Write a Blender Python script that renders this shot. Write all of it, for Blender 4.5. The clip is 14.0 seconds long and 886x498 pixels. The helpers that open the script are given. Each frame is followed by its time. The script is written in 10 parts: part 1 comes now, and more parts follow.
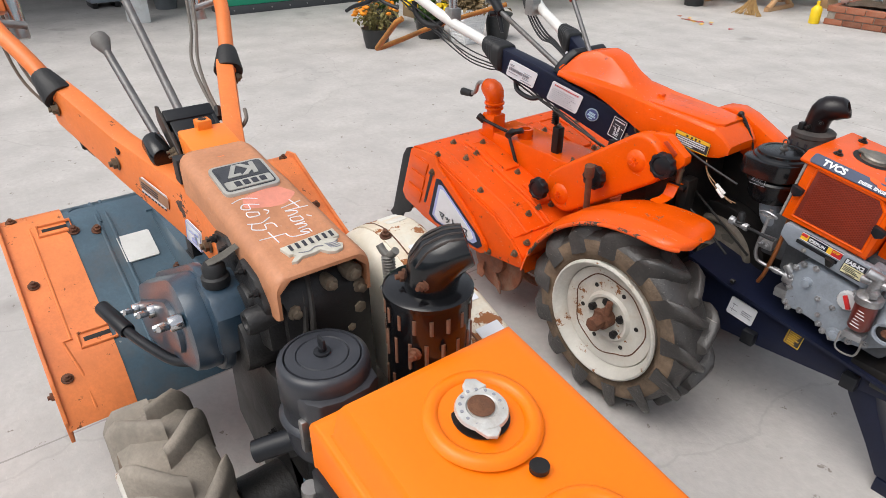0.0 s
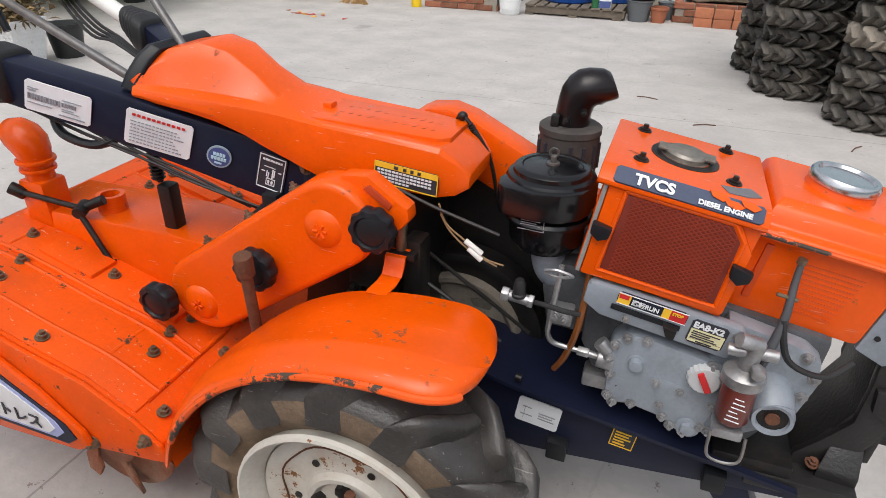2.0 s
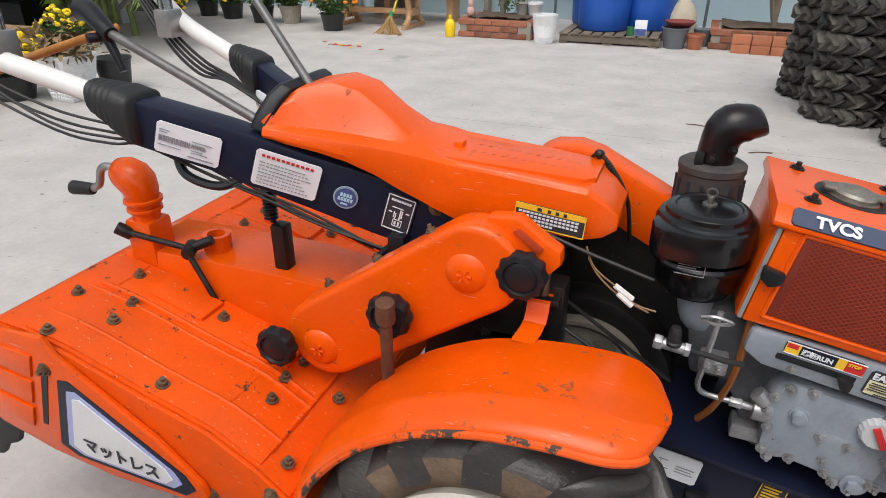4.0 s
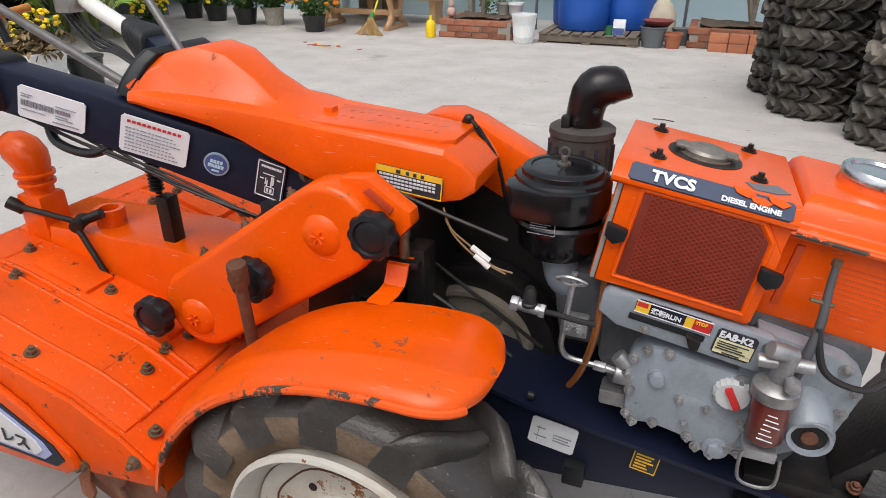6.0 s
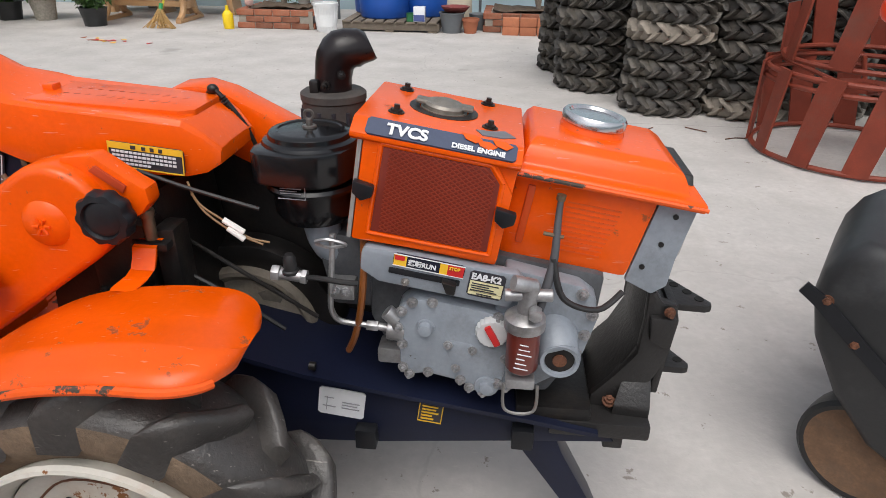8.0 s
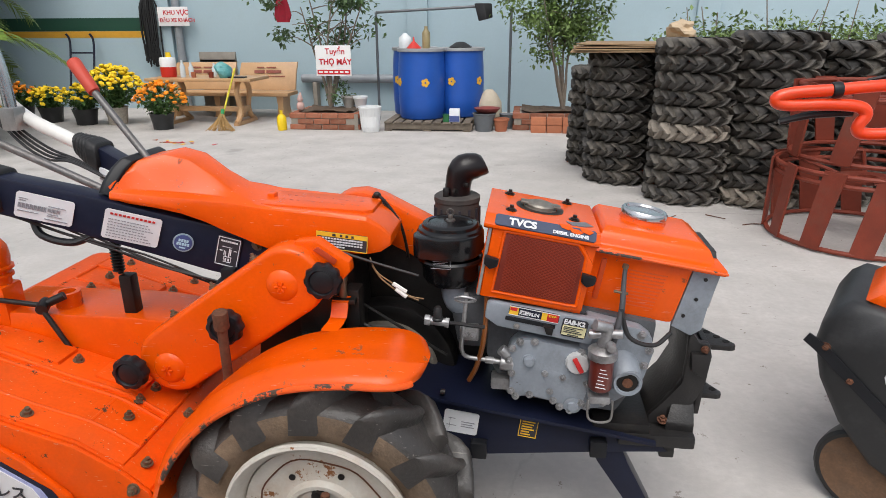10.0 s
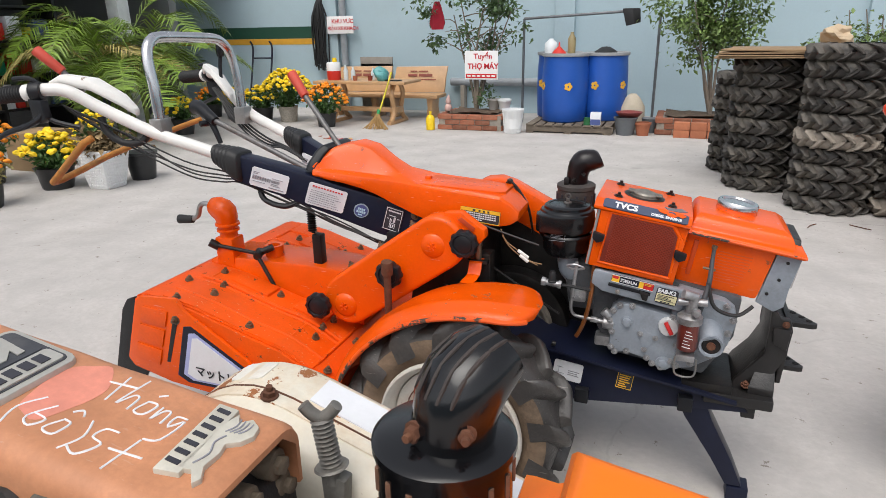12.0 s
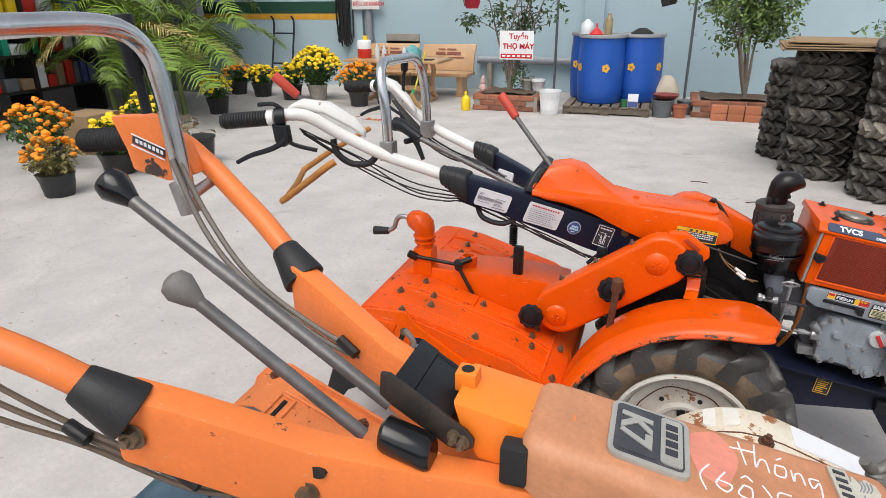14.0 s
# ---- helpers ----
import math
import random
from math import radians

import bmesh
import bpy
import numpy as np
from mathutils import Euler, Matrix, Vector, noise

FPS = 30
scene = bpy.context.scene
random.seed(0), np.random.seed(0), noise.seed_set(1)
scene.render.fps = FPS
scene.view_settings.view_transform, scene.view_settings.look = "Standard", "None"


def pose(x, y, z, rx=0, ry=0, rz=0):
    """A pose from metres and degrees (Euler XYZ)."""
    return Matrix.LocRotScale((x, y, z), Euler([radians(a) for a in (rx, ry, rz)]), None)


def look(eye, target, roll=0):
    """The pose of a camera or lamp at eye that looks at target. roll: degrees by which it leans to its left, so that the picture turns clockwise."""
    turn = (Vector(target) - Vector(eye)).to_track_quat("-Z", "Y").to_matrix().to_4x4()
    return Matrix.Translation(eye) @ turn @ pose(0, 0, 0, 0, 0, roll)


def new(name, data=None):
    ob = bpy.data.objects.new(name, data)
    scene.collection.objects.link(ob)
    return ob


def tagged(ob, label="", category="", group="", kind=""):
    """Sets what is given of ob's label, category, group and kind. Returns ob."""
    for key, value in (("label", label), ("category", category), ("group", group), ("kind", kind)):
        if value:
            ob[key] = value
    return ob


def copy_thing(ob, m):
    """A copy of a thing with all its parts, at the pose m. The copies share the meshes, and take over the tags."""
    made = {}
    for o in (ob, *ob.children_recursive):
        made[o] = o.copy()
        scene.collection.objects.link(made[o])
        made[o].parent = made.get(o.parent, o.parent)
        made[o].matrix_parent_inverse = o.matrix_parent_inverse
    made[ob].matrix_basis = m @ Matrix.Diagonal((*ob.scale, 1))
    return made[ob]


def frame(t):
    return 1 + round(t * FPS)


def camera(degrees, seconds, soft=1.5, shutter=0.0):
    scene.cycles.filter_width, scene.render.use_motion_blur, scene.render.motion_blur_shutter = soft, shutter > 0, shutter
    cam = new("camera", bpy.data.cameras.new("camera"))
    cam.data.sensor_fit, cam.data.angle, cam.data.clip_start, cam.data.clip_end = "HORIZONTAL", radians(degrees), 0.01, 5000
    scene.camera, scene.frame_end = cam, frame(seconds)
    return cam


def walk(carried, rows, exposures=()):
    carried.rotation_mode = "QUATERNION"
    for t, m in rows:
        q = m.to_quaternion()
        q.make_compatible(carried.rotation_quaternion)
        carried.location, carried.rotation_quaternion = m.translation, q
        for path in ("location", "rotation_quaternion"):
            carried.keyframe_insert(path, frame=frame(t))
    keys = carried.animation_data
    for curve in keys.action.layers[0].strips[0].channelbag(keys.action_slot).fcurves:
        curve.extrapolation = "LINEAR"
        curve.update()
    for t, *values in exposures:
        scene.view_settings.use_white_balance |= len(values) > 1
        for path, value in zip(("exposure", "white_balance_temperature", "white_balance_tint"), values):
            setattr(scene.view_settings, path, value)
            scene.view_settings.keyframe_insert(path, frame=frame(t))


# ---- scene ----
cam = camera(69.6, 14.0, soft=0.8)
PATH = [
    (0, (0.888, -1.311, 1.349), (-0.494, -0.268, 0.348), 0.3),
    (0.5, (0.659, -1.071, 1.328), (-0.47, 0.229, 0.311), -0.1),
    (1, (0.506, -0.901, 1.204), (-0.314, 0.598, 0.165), -0.4),
    (1.5, (0.456, -0.774, 1.111), (-0.179, 0.819, 0.083), 0.7),
    (2, (0.355, -0.64, 1.13), (-0.233, 1.003, 0.153), 1.1),
    (2.5, (0.253, -0.608, 1.116), (-0.317, 1.058, 0.168), 1.2),
    (3, (0.163, -0.634, 1.134), (-0.395, 1.049, 0.208), 1.2),
    (3.2, (0.155, -0.651, 1.141), (-0.421, 1.027, 0.218), 0.9),
    (5.3, (0.234, -0.662, 1.099), (-0.471, 0.985, 0.211), -0.1),
    (5.5, (0.272, -0.642, 1.093), (-0.435, 1.001, 0.198), -0.3),
    (6, (0.361, -0.603, 1.072), (-0.294, 1.063, 0.181), -0.1),
    (6.5, (0.444, -0.576, 1.045), (-0.011, 1.153, 0.149), 0.7),
    (7, (0.503, -0.557, 1.013), (0.235, 1.206, 0.107), 0.8),
    (7.2, (0.509, -0.552, 1.004), (0.28, 1.214, 0.093), 1.0),
    (9.3, (0.35, -0.829, 1.134), (0.207, 0.973, 0.279), 0.7),
    (9.5, (0.338, -0.883, 1.146), (0.183, 0.95, 0.361), 0.6),
    (10, (0.352, -0.993, 1.154), (0.11, 0.88, 0.497), -0.3),
    (10.5, (0.441, -1.145, 1.213), (0.111, 0.726, 0.589), -0.8),
    (11, (0.513, -1.256, 1.261), (-0.001, 0.578, 0.652), -1.6),
    (11.5, (0.476, -1.282, 1.225), (-0.162, 0.514, 0.619), -1.8),
    (12, (0.449, -1.326, 1.196), (-0.205, 0.45, 0.55), -1.0),
    (12.5, (0.417, -1.495, 1.227), (-0.223, 0.276, 0.552), -0.8),
    (13, (0.382, -1.605, 1.266), (-0.234, 0.165, 0.568), -0.7),
    (13.5, (0.18, -1.632, 1.306), (-0.428, 0.131, 0.584), -0.7),
    (14, (-0.143, -1.596, 1.364), (-0.742, 0.165, 0.628), -0.5),
]
walk(cam, [(t, look(eye, target, roll)) for t, eye, target, roll in PATH],
     exposures=((0.0, 0.44), (0.6, 0.44), (1.2, 0.40), (2.2, 0.35), (7.0, 0.35), (9.5, 0.37), (10.9, 0.31), (12.0, 0.37), (13.0, 0.41), (14.0, 0.41)))

# ---------------------------------------------------------------- light
world = bpy.data.worlds.new("sky")
scene.world = world
world.use_nodes = True
wn = world.node_tree.nodes
sky = wn.new("ShaderNodeTexSky")
sky.sky_type, sky.sun_disc = "NISHITA", False
sky.sun_elevation, sky.sun_rotation = radians(60), radians(186)
sky.air_density, sky.dust_density, sky.ozone_density = 1.0, 3.0, 1.0
grey_sky = wn.new("ShaderNodeHueSaturation")
grey_sky.inputs["Saturation"].default_value = 0.3
world.node_tree.links.new(sky.outputs[0], grey_sky.inputs["Color"])
world.node_tree.links.new(grey_sky.outputs[0], wn["Background"].inputs[0])
wn["Background"].inputs[1].default_value = 0.153
sun = new("sun", bpy.data.lights.new("sun", "SUN"))
sun.data.energy, sun.data.angle, sun.data.color = 1.2, radians(50), (1.0, 0.96, 0.9)
sun.matrix_world = look((0, 0, 12), (-0.4, 3.7, 5.5))
scene.view_settings.exposure = 0.35


# ---------------------------------------------------------------- materials
def mat(name, color, rough=0.5, metal=0.0, vary=0.12, scale=9.0, fine=140.0, bump=0.05, dirt=0.0, dirt_color=(0.12, 0.09, 0.06),
        spec=0.5, chips=0.0, chip_color=(0.05, 0.03, 0.02), chip_scale=14.0, random_tint=0.0, coat=0.0, island=False, scratch=0.0):
    m = bpy.data.materials.new(name)
    m.use_nodes = True
    nt, n = m.node_tree, m.node_tree.nodes
    b = n["Principled BSDF"]
    link = nt.links.new
    tc = n.new("ShaderNodeTexCoord").outputs["Object"]

    def tex(s, detail=5.0, rough_=0.6):
        t = n.new("ShaderNodeTexNoise")
        t.inputs["Scale"].default_value, t.inputs["Detail"].default_value, t.inputs["Roughness"].default_value = s, detail, rough_
        link(tc, t.inputs["Vector"])
        return t.outputs["Fac"]

    def ramp(src, a, b_, c0=0.0, c1=1.0):
        r = n.new("ShaderNodeMapRange")
        r.inputs[1].default_value, r.inputs[2].default_value, r.inputs[3].default_value, r.inputs[4].default_value = a, b_, c0, c1
        link(src, r.inputs[0])
        return r.outputs[0]

    def mix(fac, a, b_, mode="MIX"):
        x = n.new("ShaderNodeMix")
        x.data_type, x.blend_type = "RGBA", mode
        for sock, v in ((x.inputs[0], fac), (x.inputs[6], a), (x.inputs[7], b_)):
            if hasattr(v, "is_linked"):
                link(v, sock)
            elif isinstance(v, (int, float)):
                sock.default_value = v
            else:
                sock.default_value = (*v, 1)
        return x.outputs[2]

    big, small = tex(scale), tex(fine, 3.0)
    lo = tuple(max(0.0, c * (1 - vary)) for c in color)
    hi = tuple(min(1.0, c * (1 + vary)) for c in color)
    col = mix(ramp(big, 0.3, 0.7), lo, hi)
    col = mix(ramp(small, 0.3, 0.7, 0.0, 0.5), col, tuple(c * (1 - vary * 1.2) for c in color))
    rgh = ramp(big, 0.25, 0.75, max(0.02, rough - 0.07), min(1.0, rough + 0.1))
    if random_tint:
        if island:
            src = n.new("ShaderNodeNewGeometry").outputs["Random Per Island"]
        else:
            src = n.new("ShaderNodeObjectInfo").outputs["Random"]
        hsv = n.new("ShaderNodeHueSaturation")
        link(col, hsv.inputs["Color"])
        link(ramp(src, 0, 1, 1 - random_tint, 1 + random_tint), hsv.inputs["Value"])
        col = hsv.outputs[0]
    if dirt:
        d = ramp(tex(scale * 0.55 + 1.3, 8.0, 0.7), 0.62 - dirt * 0.35, 0.9 - dirt * 0.2, 0.0, min(1.0, 0.35 + dirt))
        col = mix(d, col, dirt_color)
    if chips:
        c = ramp(tex(chip_scale, 9.0, 0.72), 0.72 - chips, 0.735 - chips, 0.0, 1.0)
        col = mix(c, col, chip_color)
        rgh = ramp(c, 0, 1, rough, 0.85)
    if scratch:
        mp = n.new("ShaderNodeMapping")
        mp.inputs["Scale"].default_value = (6, 60, 60)
        mp.inputs["Rotation"].default_value = (0.4, 0.6, 0.5)
        link(tc, mp.inputs["Vector"])
        t = n.new("ShaderNodeTexNoise")
        t.inputs["Scale"].default_value, t.inputs["Detail"].default_value = 4.0, 4.0
        link(mp.outputs[0], t.inputs["Vector"])
        s_ = ramp(t.outputs["Fac"], 0.68, 0.7, 0.0, scratch)
        col = mix(s_, col, (0.6, 0.56, 0.5))
    link(col, b.inputs["Base Color"])
    link(rgh, b.inputs["Roughness"])
    b.inputs["Metallic"].default_value = metal
    b.inputs["Specular IOR Level"].default_value = spec
    b.inputs["Coat Weight"].default_value = coat
    b.inputs["Coat Roughness"].default_value = 0.15
    if bump:
        bp = n.new("ShaderNodeBump")
        bp.inputs["Strength"].default_value, bp.inputs["Distance"].default_value = bump, 0.004
        link(small, bp.inputs["Height"])
        link(bp.outputs[0], b.inputs["Normal"])
    return m


RED = mat("orange_red_paint", (0.78, 0.092, 0.001), 0.25, vary=0.10, scale=5, dirt=0.32, dirt_color=(0.52, 0.06, 0.001), chips=0.085, chip_color=(0.30, 0.06, 0.015), chip_scale=30, bump=0.03, spec=0.35, scratch=0.18)
REDCHIP = mat("chipped_orange_paint", (0.78, 0.085, 0.001), 0.45, vary=0.12, scale=6, dirt=0.34, dirt_color=(0.50, 0.085, 0.02), chips=0.10, chip_color=(0.10, 0.05, 0.03), chip_scale=22, bump=0.06, spec=0.25, scratch=0.45)
REDWORN = mat("worn_orange_lip", (0.78, 0.092, 0.001), 0.5, vary=0.1, chips=0.17, chip_scale=16, chip_color=(0.06, 0.045, 0.035), bump=0.1)
REDMESH = mat("red_grille", (0.17, 0.018, 0.007), 0.6, vary=0.15, scale=30, bump=0.05)
TANKOR = mat("bright_orange_paint", (0.92, 0.19, 0.003), 0.34, vary=0.05, scale=4, bump=0.02, spec=0.35, dirt=0.14, dirt_color=(0.68, 0.13, 0.003), chips=0.03, chip_color=(0.35, 0.12, 0.05), chip_scale=30)
FADED = mat("sun_faded_orange", (0.53, 0.232, 0.115), 0.5, vary=0.24, scale=7, dirt=0.5, dirt_color=(0.32, 0.125, 0.055), chips=0.03, chip_color=(0.22, 0.09, 0.05), chip_scale=30, bump=0.07, scratch=0.1)
ARMOR = mat("weathered_orange_paint", (0.80, 0.20, 0.042), 0.45, vary=0.12, scale=6, dirt=0.34, dirt_color=(0.56, 0.13, 0.025), chips=0.12, chip_color=(0.06, 0.04, 0.035), chip_scale=8, bump=0.05, scratch=0.15)
ARMRUST = mat("rust_flecked_orange", (0.78, 0.22, 0.06), 0.55, vary=0.15, scale=8, dirt=0.4, dirt_color=(0.40, 0.10, 0.03), chips=0.09, chip_color=(0.18, 0.06, 0.025), chip_scale=34, bump=0.08)
NAVY = mat("navy_paint", (0.009, 0.012, 0.030), 0.38, vary=0.2, dirt=0.2, dirt_color=(0.035, 0.035, 0.045), chips=0.03, chip_color=(0.09, 0.08, 0.07), chip_scale=26, bump=0.03, spec=0.3)
BLUEGREY = mat("blue_grey_paint", (0.06, 0.105, 0.14), 0.34, vary=0.25, scale=8, dirt=0.34, dirt_color=(0.12, 0.085, 0.06), chips=0.045, chip_color=(0.26, 0.27, 0.26), chip_scale=20, bump=0.08, coat=0.15)
GREY = mat("grey_engine_paint", (0.25, 0.28, 0.32), 0.4, vary=0.16, scale=16, dirt=0.34, dirt_color=(0.06, 0.05, 0.042), chips=0.03, chip_color=(0.06, 0.05, 0.045), chip_scale=24, bump=0.12)
CAST = mat("cast_iron_black", (0.014, 0.013, 0.013), 0.42, vary=0.25, scale=14, dirt=0.15, dirt_color=(0.06, 0.05, 0.04), bump=0.25)
DARK = mat("oily_dark_metal", (0.010, 0.009, 0.009), 0.42, vary=0.5, scale=24, dirt=0.26, dirt_color=(0.055, 0.042, 0.03), bump=0.14, spec=0.4)
DUSTY = mat("dusty_iron", (0.10, 0.09, 0.075), 0.7, vary=0.3, scale=20, dirt=0.4, dirt_color=(0.03, 0.027, 0.022), bump=0.2)
BLACK = mat("gloss_black_paint", (0.005, 0.005, 0.006), 0.17, vary=0.2, dirt=0.14, dirt_color=(0.035, 0.03, 0.028), bump=0.015, spec=0.5)
SATIN = mat("satin_black_paint", (0.012, 0.013, 0.016), 0.38, vary=0.2, dirt=0.14, dirt_color=(0.05, 0.048, 0.046), bump=0.05, spec=0.3)
MUFF = mat("muffler_black", (0.010, 0.007, 0.008), 0.28, vary=0.3, dirt=0.34, dirt_color=(0.07, 0.018, 0.01), bump=0.06, spec=0.35)
RUBBER = mat("black_rubber", (0.012, 0.012, 0.013), 0.55, vary=0.2, dirt=0.14, dirt_color=(0.07, 0.065, 0.06), bump=0.15)
TYRE = mat("dusty_tyre_rubber", (0.055, 0.051, 0.049), 0.36, vary=0.35, scale=9, dirt=0.30, dirt_color=(0.13, 0.115, 0.098), bump=0.35, scratch=0.25)
TYREWALL = mat("muddy_tyre_wall", (0.13, 0.092, 0.062), 0.85, vary=0.4, scale=12, dirt=0.6, dirt_color=(0.29, 0.20, 0.13), bump=0.5)
STACKED = mat("stacked_tyre_rubber", (0.046, 0.041, 0.036), 0.55, vary=0.4, scale=9, dirt=0.45, dirt_color=(0.20, 0.175, 0.14), bump=0.3, random_tint=0.4)
TAN = mat("tan_dusty_tyre", (0.26, 0.225, 0.185), 0.8, vary=0.25, dirt=0.3, dirt_color=(0.08, 0.07, 0.055), bump=0.3)
RIM = mat("cream_rim_paint", (0.56, 0.54, 0.49), 0.5, vary=0.12, scale=9, dirt=0.36, dirt_color=(0.40, 0.24, 0.13), chips=0.115, chip_color=(0.22, 0.09, 0.03), chip_scale=13, bump=0.04)
RUSTCREAM = mat("rust_eaten_cream_paint", (0.74, 0.69, 0.58), 0.5, vary=0.15, scale=9, dirt=0.6, dirt_color=(0.56, 0.33, 0.13), chips=0.17, chip_color=(0.30, 0.11, 0.035), chip_scale=16, bump=0.12)
CREAM = mat("rusty_cream_paint", (0.74, 0.69, 0.58), 0.45, vary=0.1, scale=6, dirt=0.3, dirt_color=(0.58, 0.42, 0.25), chips=0.05, chip_color=(0.24, 0.10, 0.035), chip_scale=20, bump=0.05)
RUST = mat("rust", (0.13, 0.05, 0.025), 0.8, vary=0.4, scale=30, dirt=0.3, dirt_color=(0.25, 0.12, 0.05), bump=0.5)
BOLT = mat("dull_brass_bolt", (0.20, 0.15, 0.10), 0.45, metal=0.6, vary=0.3, dirt=0.3, bump=0.1)
STEEL = mat("worn_steel", (0.38, 0.37, 0.36), 0.35, metal=0.85, vary=0.2, dirt=0.25, dirt_color=(0.2, 0.15, 0.1), bump=0.06)
CHROME = mat("tarnished_chrome", (0.62, 0.62, 0.63), 0.2, metal=1.0, vary=0.12, scale=18, dirt=0.12, dirt_color=(0.3, 0.24, 0.2), bump=0.02)
WHITE = mat("white_paint", (0.72, 0.71, 0.68), 0.4, vary=0.06, dirt=0.22, dirt_color=(0.46, 0.38, 0.28), chips=0.05, chip_color=(0.2, 0.12, 0.07), bump=0.02)
PAPER = mat("white_sticker", (0.72, 0.73, 0.76), 0.45, vary=0.05, dirt=0.15, dirt_color=(0.5, 0.48, 0.44), bump=0.01)
INK = mat("dark_print", (0.03, 0.03, 0.04), 0.5, vary=0.2)
GREYINK = mat("grey_print", (0.28, 0.28, 0.31), 0.5, vary=0.1)
REDINK = mat("red_print", (0.55, 0.02, 0.02), 0.5, vary=0.1)
YELLOW = mat("yellow_sticker", (0.80, 0.48, 0.03), 0.45, vary=0.06, dirt=0.08)
SKYBLUE = mat("dull_indigo_sticker", (0.06, 0.085, 0.24), 0.45, vary=0.1)
LILAC = mat("pale_blue_print", (0.38, 0.42, 0.68), 0.45, vary=0.06)
REDGRIP = mat("red_rubber_grip", (0.50, 0.055, 0.03), 0.55, vary=0.1, dirt=0.15, bump=0.08)
HOSE = mat("amber_fuel_hose", (0.22, 0.07, 0.015), 0.35, vary=0.25, bump=0.02)
FILTER = mat("dark_red_filter", (0.14, 0.02, 0.012), 0.3, vary=0.2, bump=0.02, coat=0.3)
SILVER = mat("silver_badge", (0.55, 0.53, 0.48), 0.4, metal=0.6, vary=0.12, dirt=0.2, bump=0.04)
CAGE = mat("red_oxide_paint", (0.20, 0.030, 0.012), 0.6, vary=0.2, scale=9, dirt=0.3, dirt_color=(0.12, 0.07, 0.05), chips=0.05, bump=0.12)
TUBEOR = mat("orange_tube_paint", (0.76, 0.05, 0.006), 0.3, vary=0.06, dirt=0.12, dirt_color=(0.5, 0.14, 0.06), chips=0.03, bump=0.02, coat=0.2)


ROD = mat("worn_grey_rod", (0.17, 0.165, 0.165), 0.42, metal=0.5, vary=0.25, scale=24, dirt=0.4, dirt_color=(0.10, 0.075, 0.055), bump=0.08)


# ---------------------------------------------------------------- mesh helpers
def merge(bm, tmp, m=None):
    if m is not None:
        bmesh.ops.transform(tmp, matrix=m, verts=tmp.verts)
    me = bpy.data.meshes.new("tmp")
    tmp.to_mesh(me)
    tmp.free()
    bm.from_mesh(me)
    bpy.data.meshes.remove(me)
    return bm


def bevel_all(tmp, width, seg=2, angle=25):
    if width > 0:
        es = [e for e in tmp.edges if len(e.link_faces) == 2 and e.calc_face_angle(0) > radians(angle)]
        bmesh.ops.bevel(tmp, geom=es, offset=width, segments=seg, profile=0.6, affect="EDGES", clamp_overlap=True)


def nb():
    return bmesh.new()


def box(bm, x0, x1, y0, y1, z0, z1, bev=0.004, m=None, seg=2):
    t = bmesh.new()
    bmesh.ops.create_cube(t, size=1)
    bmesh.ops.transform(t, matrix=Matrix.Translation(((x0 + x1) / 2, (y0 + y1) / 2, (z0 + z1) / 2)) @ Matrix.Diagonal((abs(x1 - x0), abs(y1 - y0), abs(z1 - z0), 1)), verts=t.verts)
    bevel_all(t, bev, seg)
    return merge(bm, t, m)


def cyl(bm, p, q, r, n=20, r2=None, bev=0.0, m=None):
    p, q = Vector(p), Vector(q)
    d = q - p
    t = bmesh.new()
    bmesh.ops.create_cone(t, cap_ends=True, segments=n, radius1=r, radius2=r if r2 is None else r2, depth=d.length)
    bevel_all(t, bev, 2, 50)
    bmesh.ops.transform(t, matrix=Matrix.Translation((p + q) / 2) @ d.to_track_quat("Z", "Y").to_matrix().to_4x4(), verts=t.verts)
    return merge(bm, t, m)


def lathe(bm, prof, p, axis, n=32, m=None, a0=0.0, a1=math.tau):
    """prof: (radius, height) pairs along the axis from p."""
    p, axis = Vector(p), Vector(axis).normalized()
    rot = axis.to_track_quat("Z", "Y").to_matrix()
    t = bmesh.new()
    full = abs(a1 - a0 - math.tau) < 1e-6
    k = n if full else n + 1
    rings = []
    for i in range(k):
        a = a0 + (a1 - a0) * i / n
        rings.append([t.verts.new(p + rot @ Vector((r * math.cos(a), r * math.sin(a), h))) for r, h in prof])
    for i in range(n):
        A, B = rings[i], rings[(i + 1) % k]
        for j in range(len(prof) - 1):
            t.faces.new((A[j], B[j], B[j + 1], A[j + 1]))
    bmesh.ops.remove_doubles(t, verts=t.verts, dist=1e-5)
    bmesh.ops.recalc_face_normals(t, faces=t.faces)
    return merge(bm, t, m)


def smooth_path(pts, per=6):
    pts = [Vector(p) for p in pts]
    if len(pts) < 3:
        return pts
    out = []
    for i in range(len(pts) - 1):
        p0, p1, p2, p3 = pts[max(i - 1, 0)], pts[i], pts[i + 1], pts[min(i + 2, len(pts) - 1)]
        for k in range(per):
            u = k / per
            out.append(0.5 * ((2 * p1) + (p2 - p0) * u + (2 * p0 - 5 * p1 + 4 * p2 - p3) * u * u + (3 * p1 - p0 - 3 * p2 + p3) * u ** 3))
    return out + [pts[-1]]


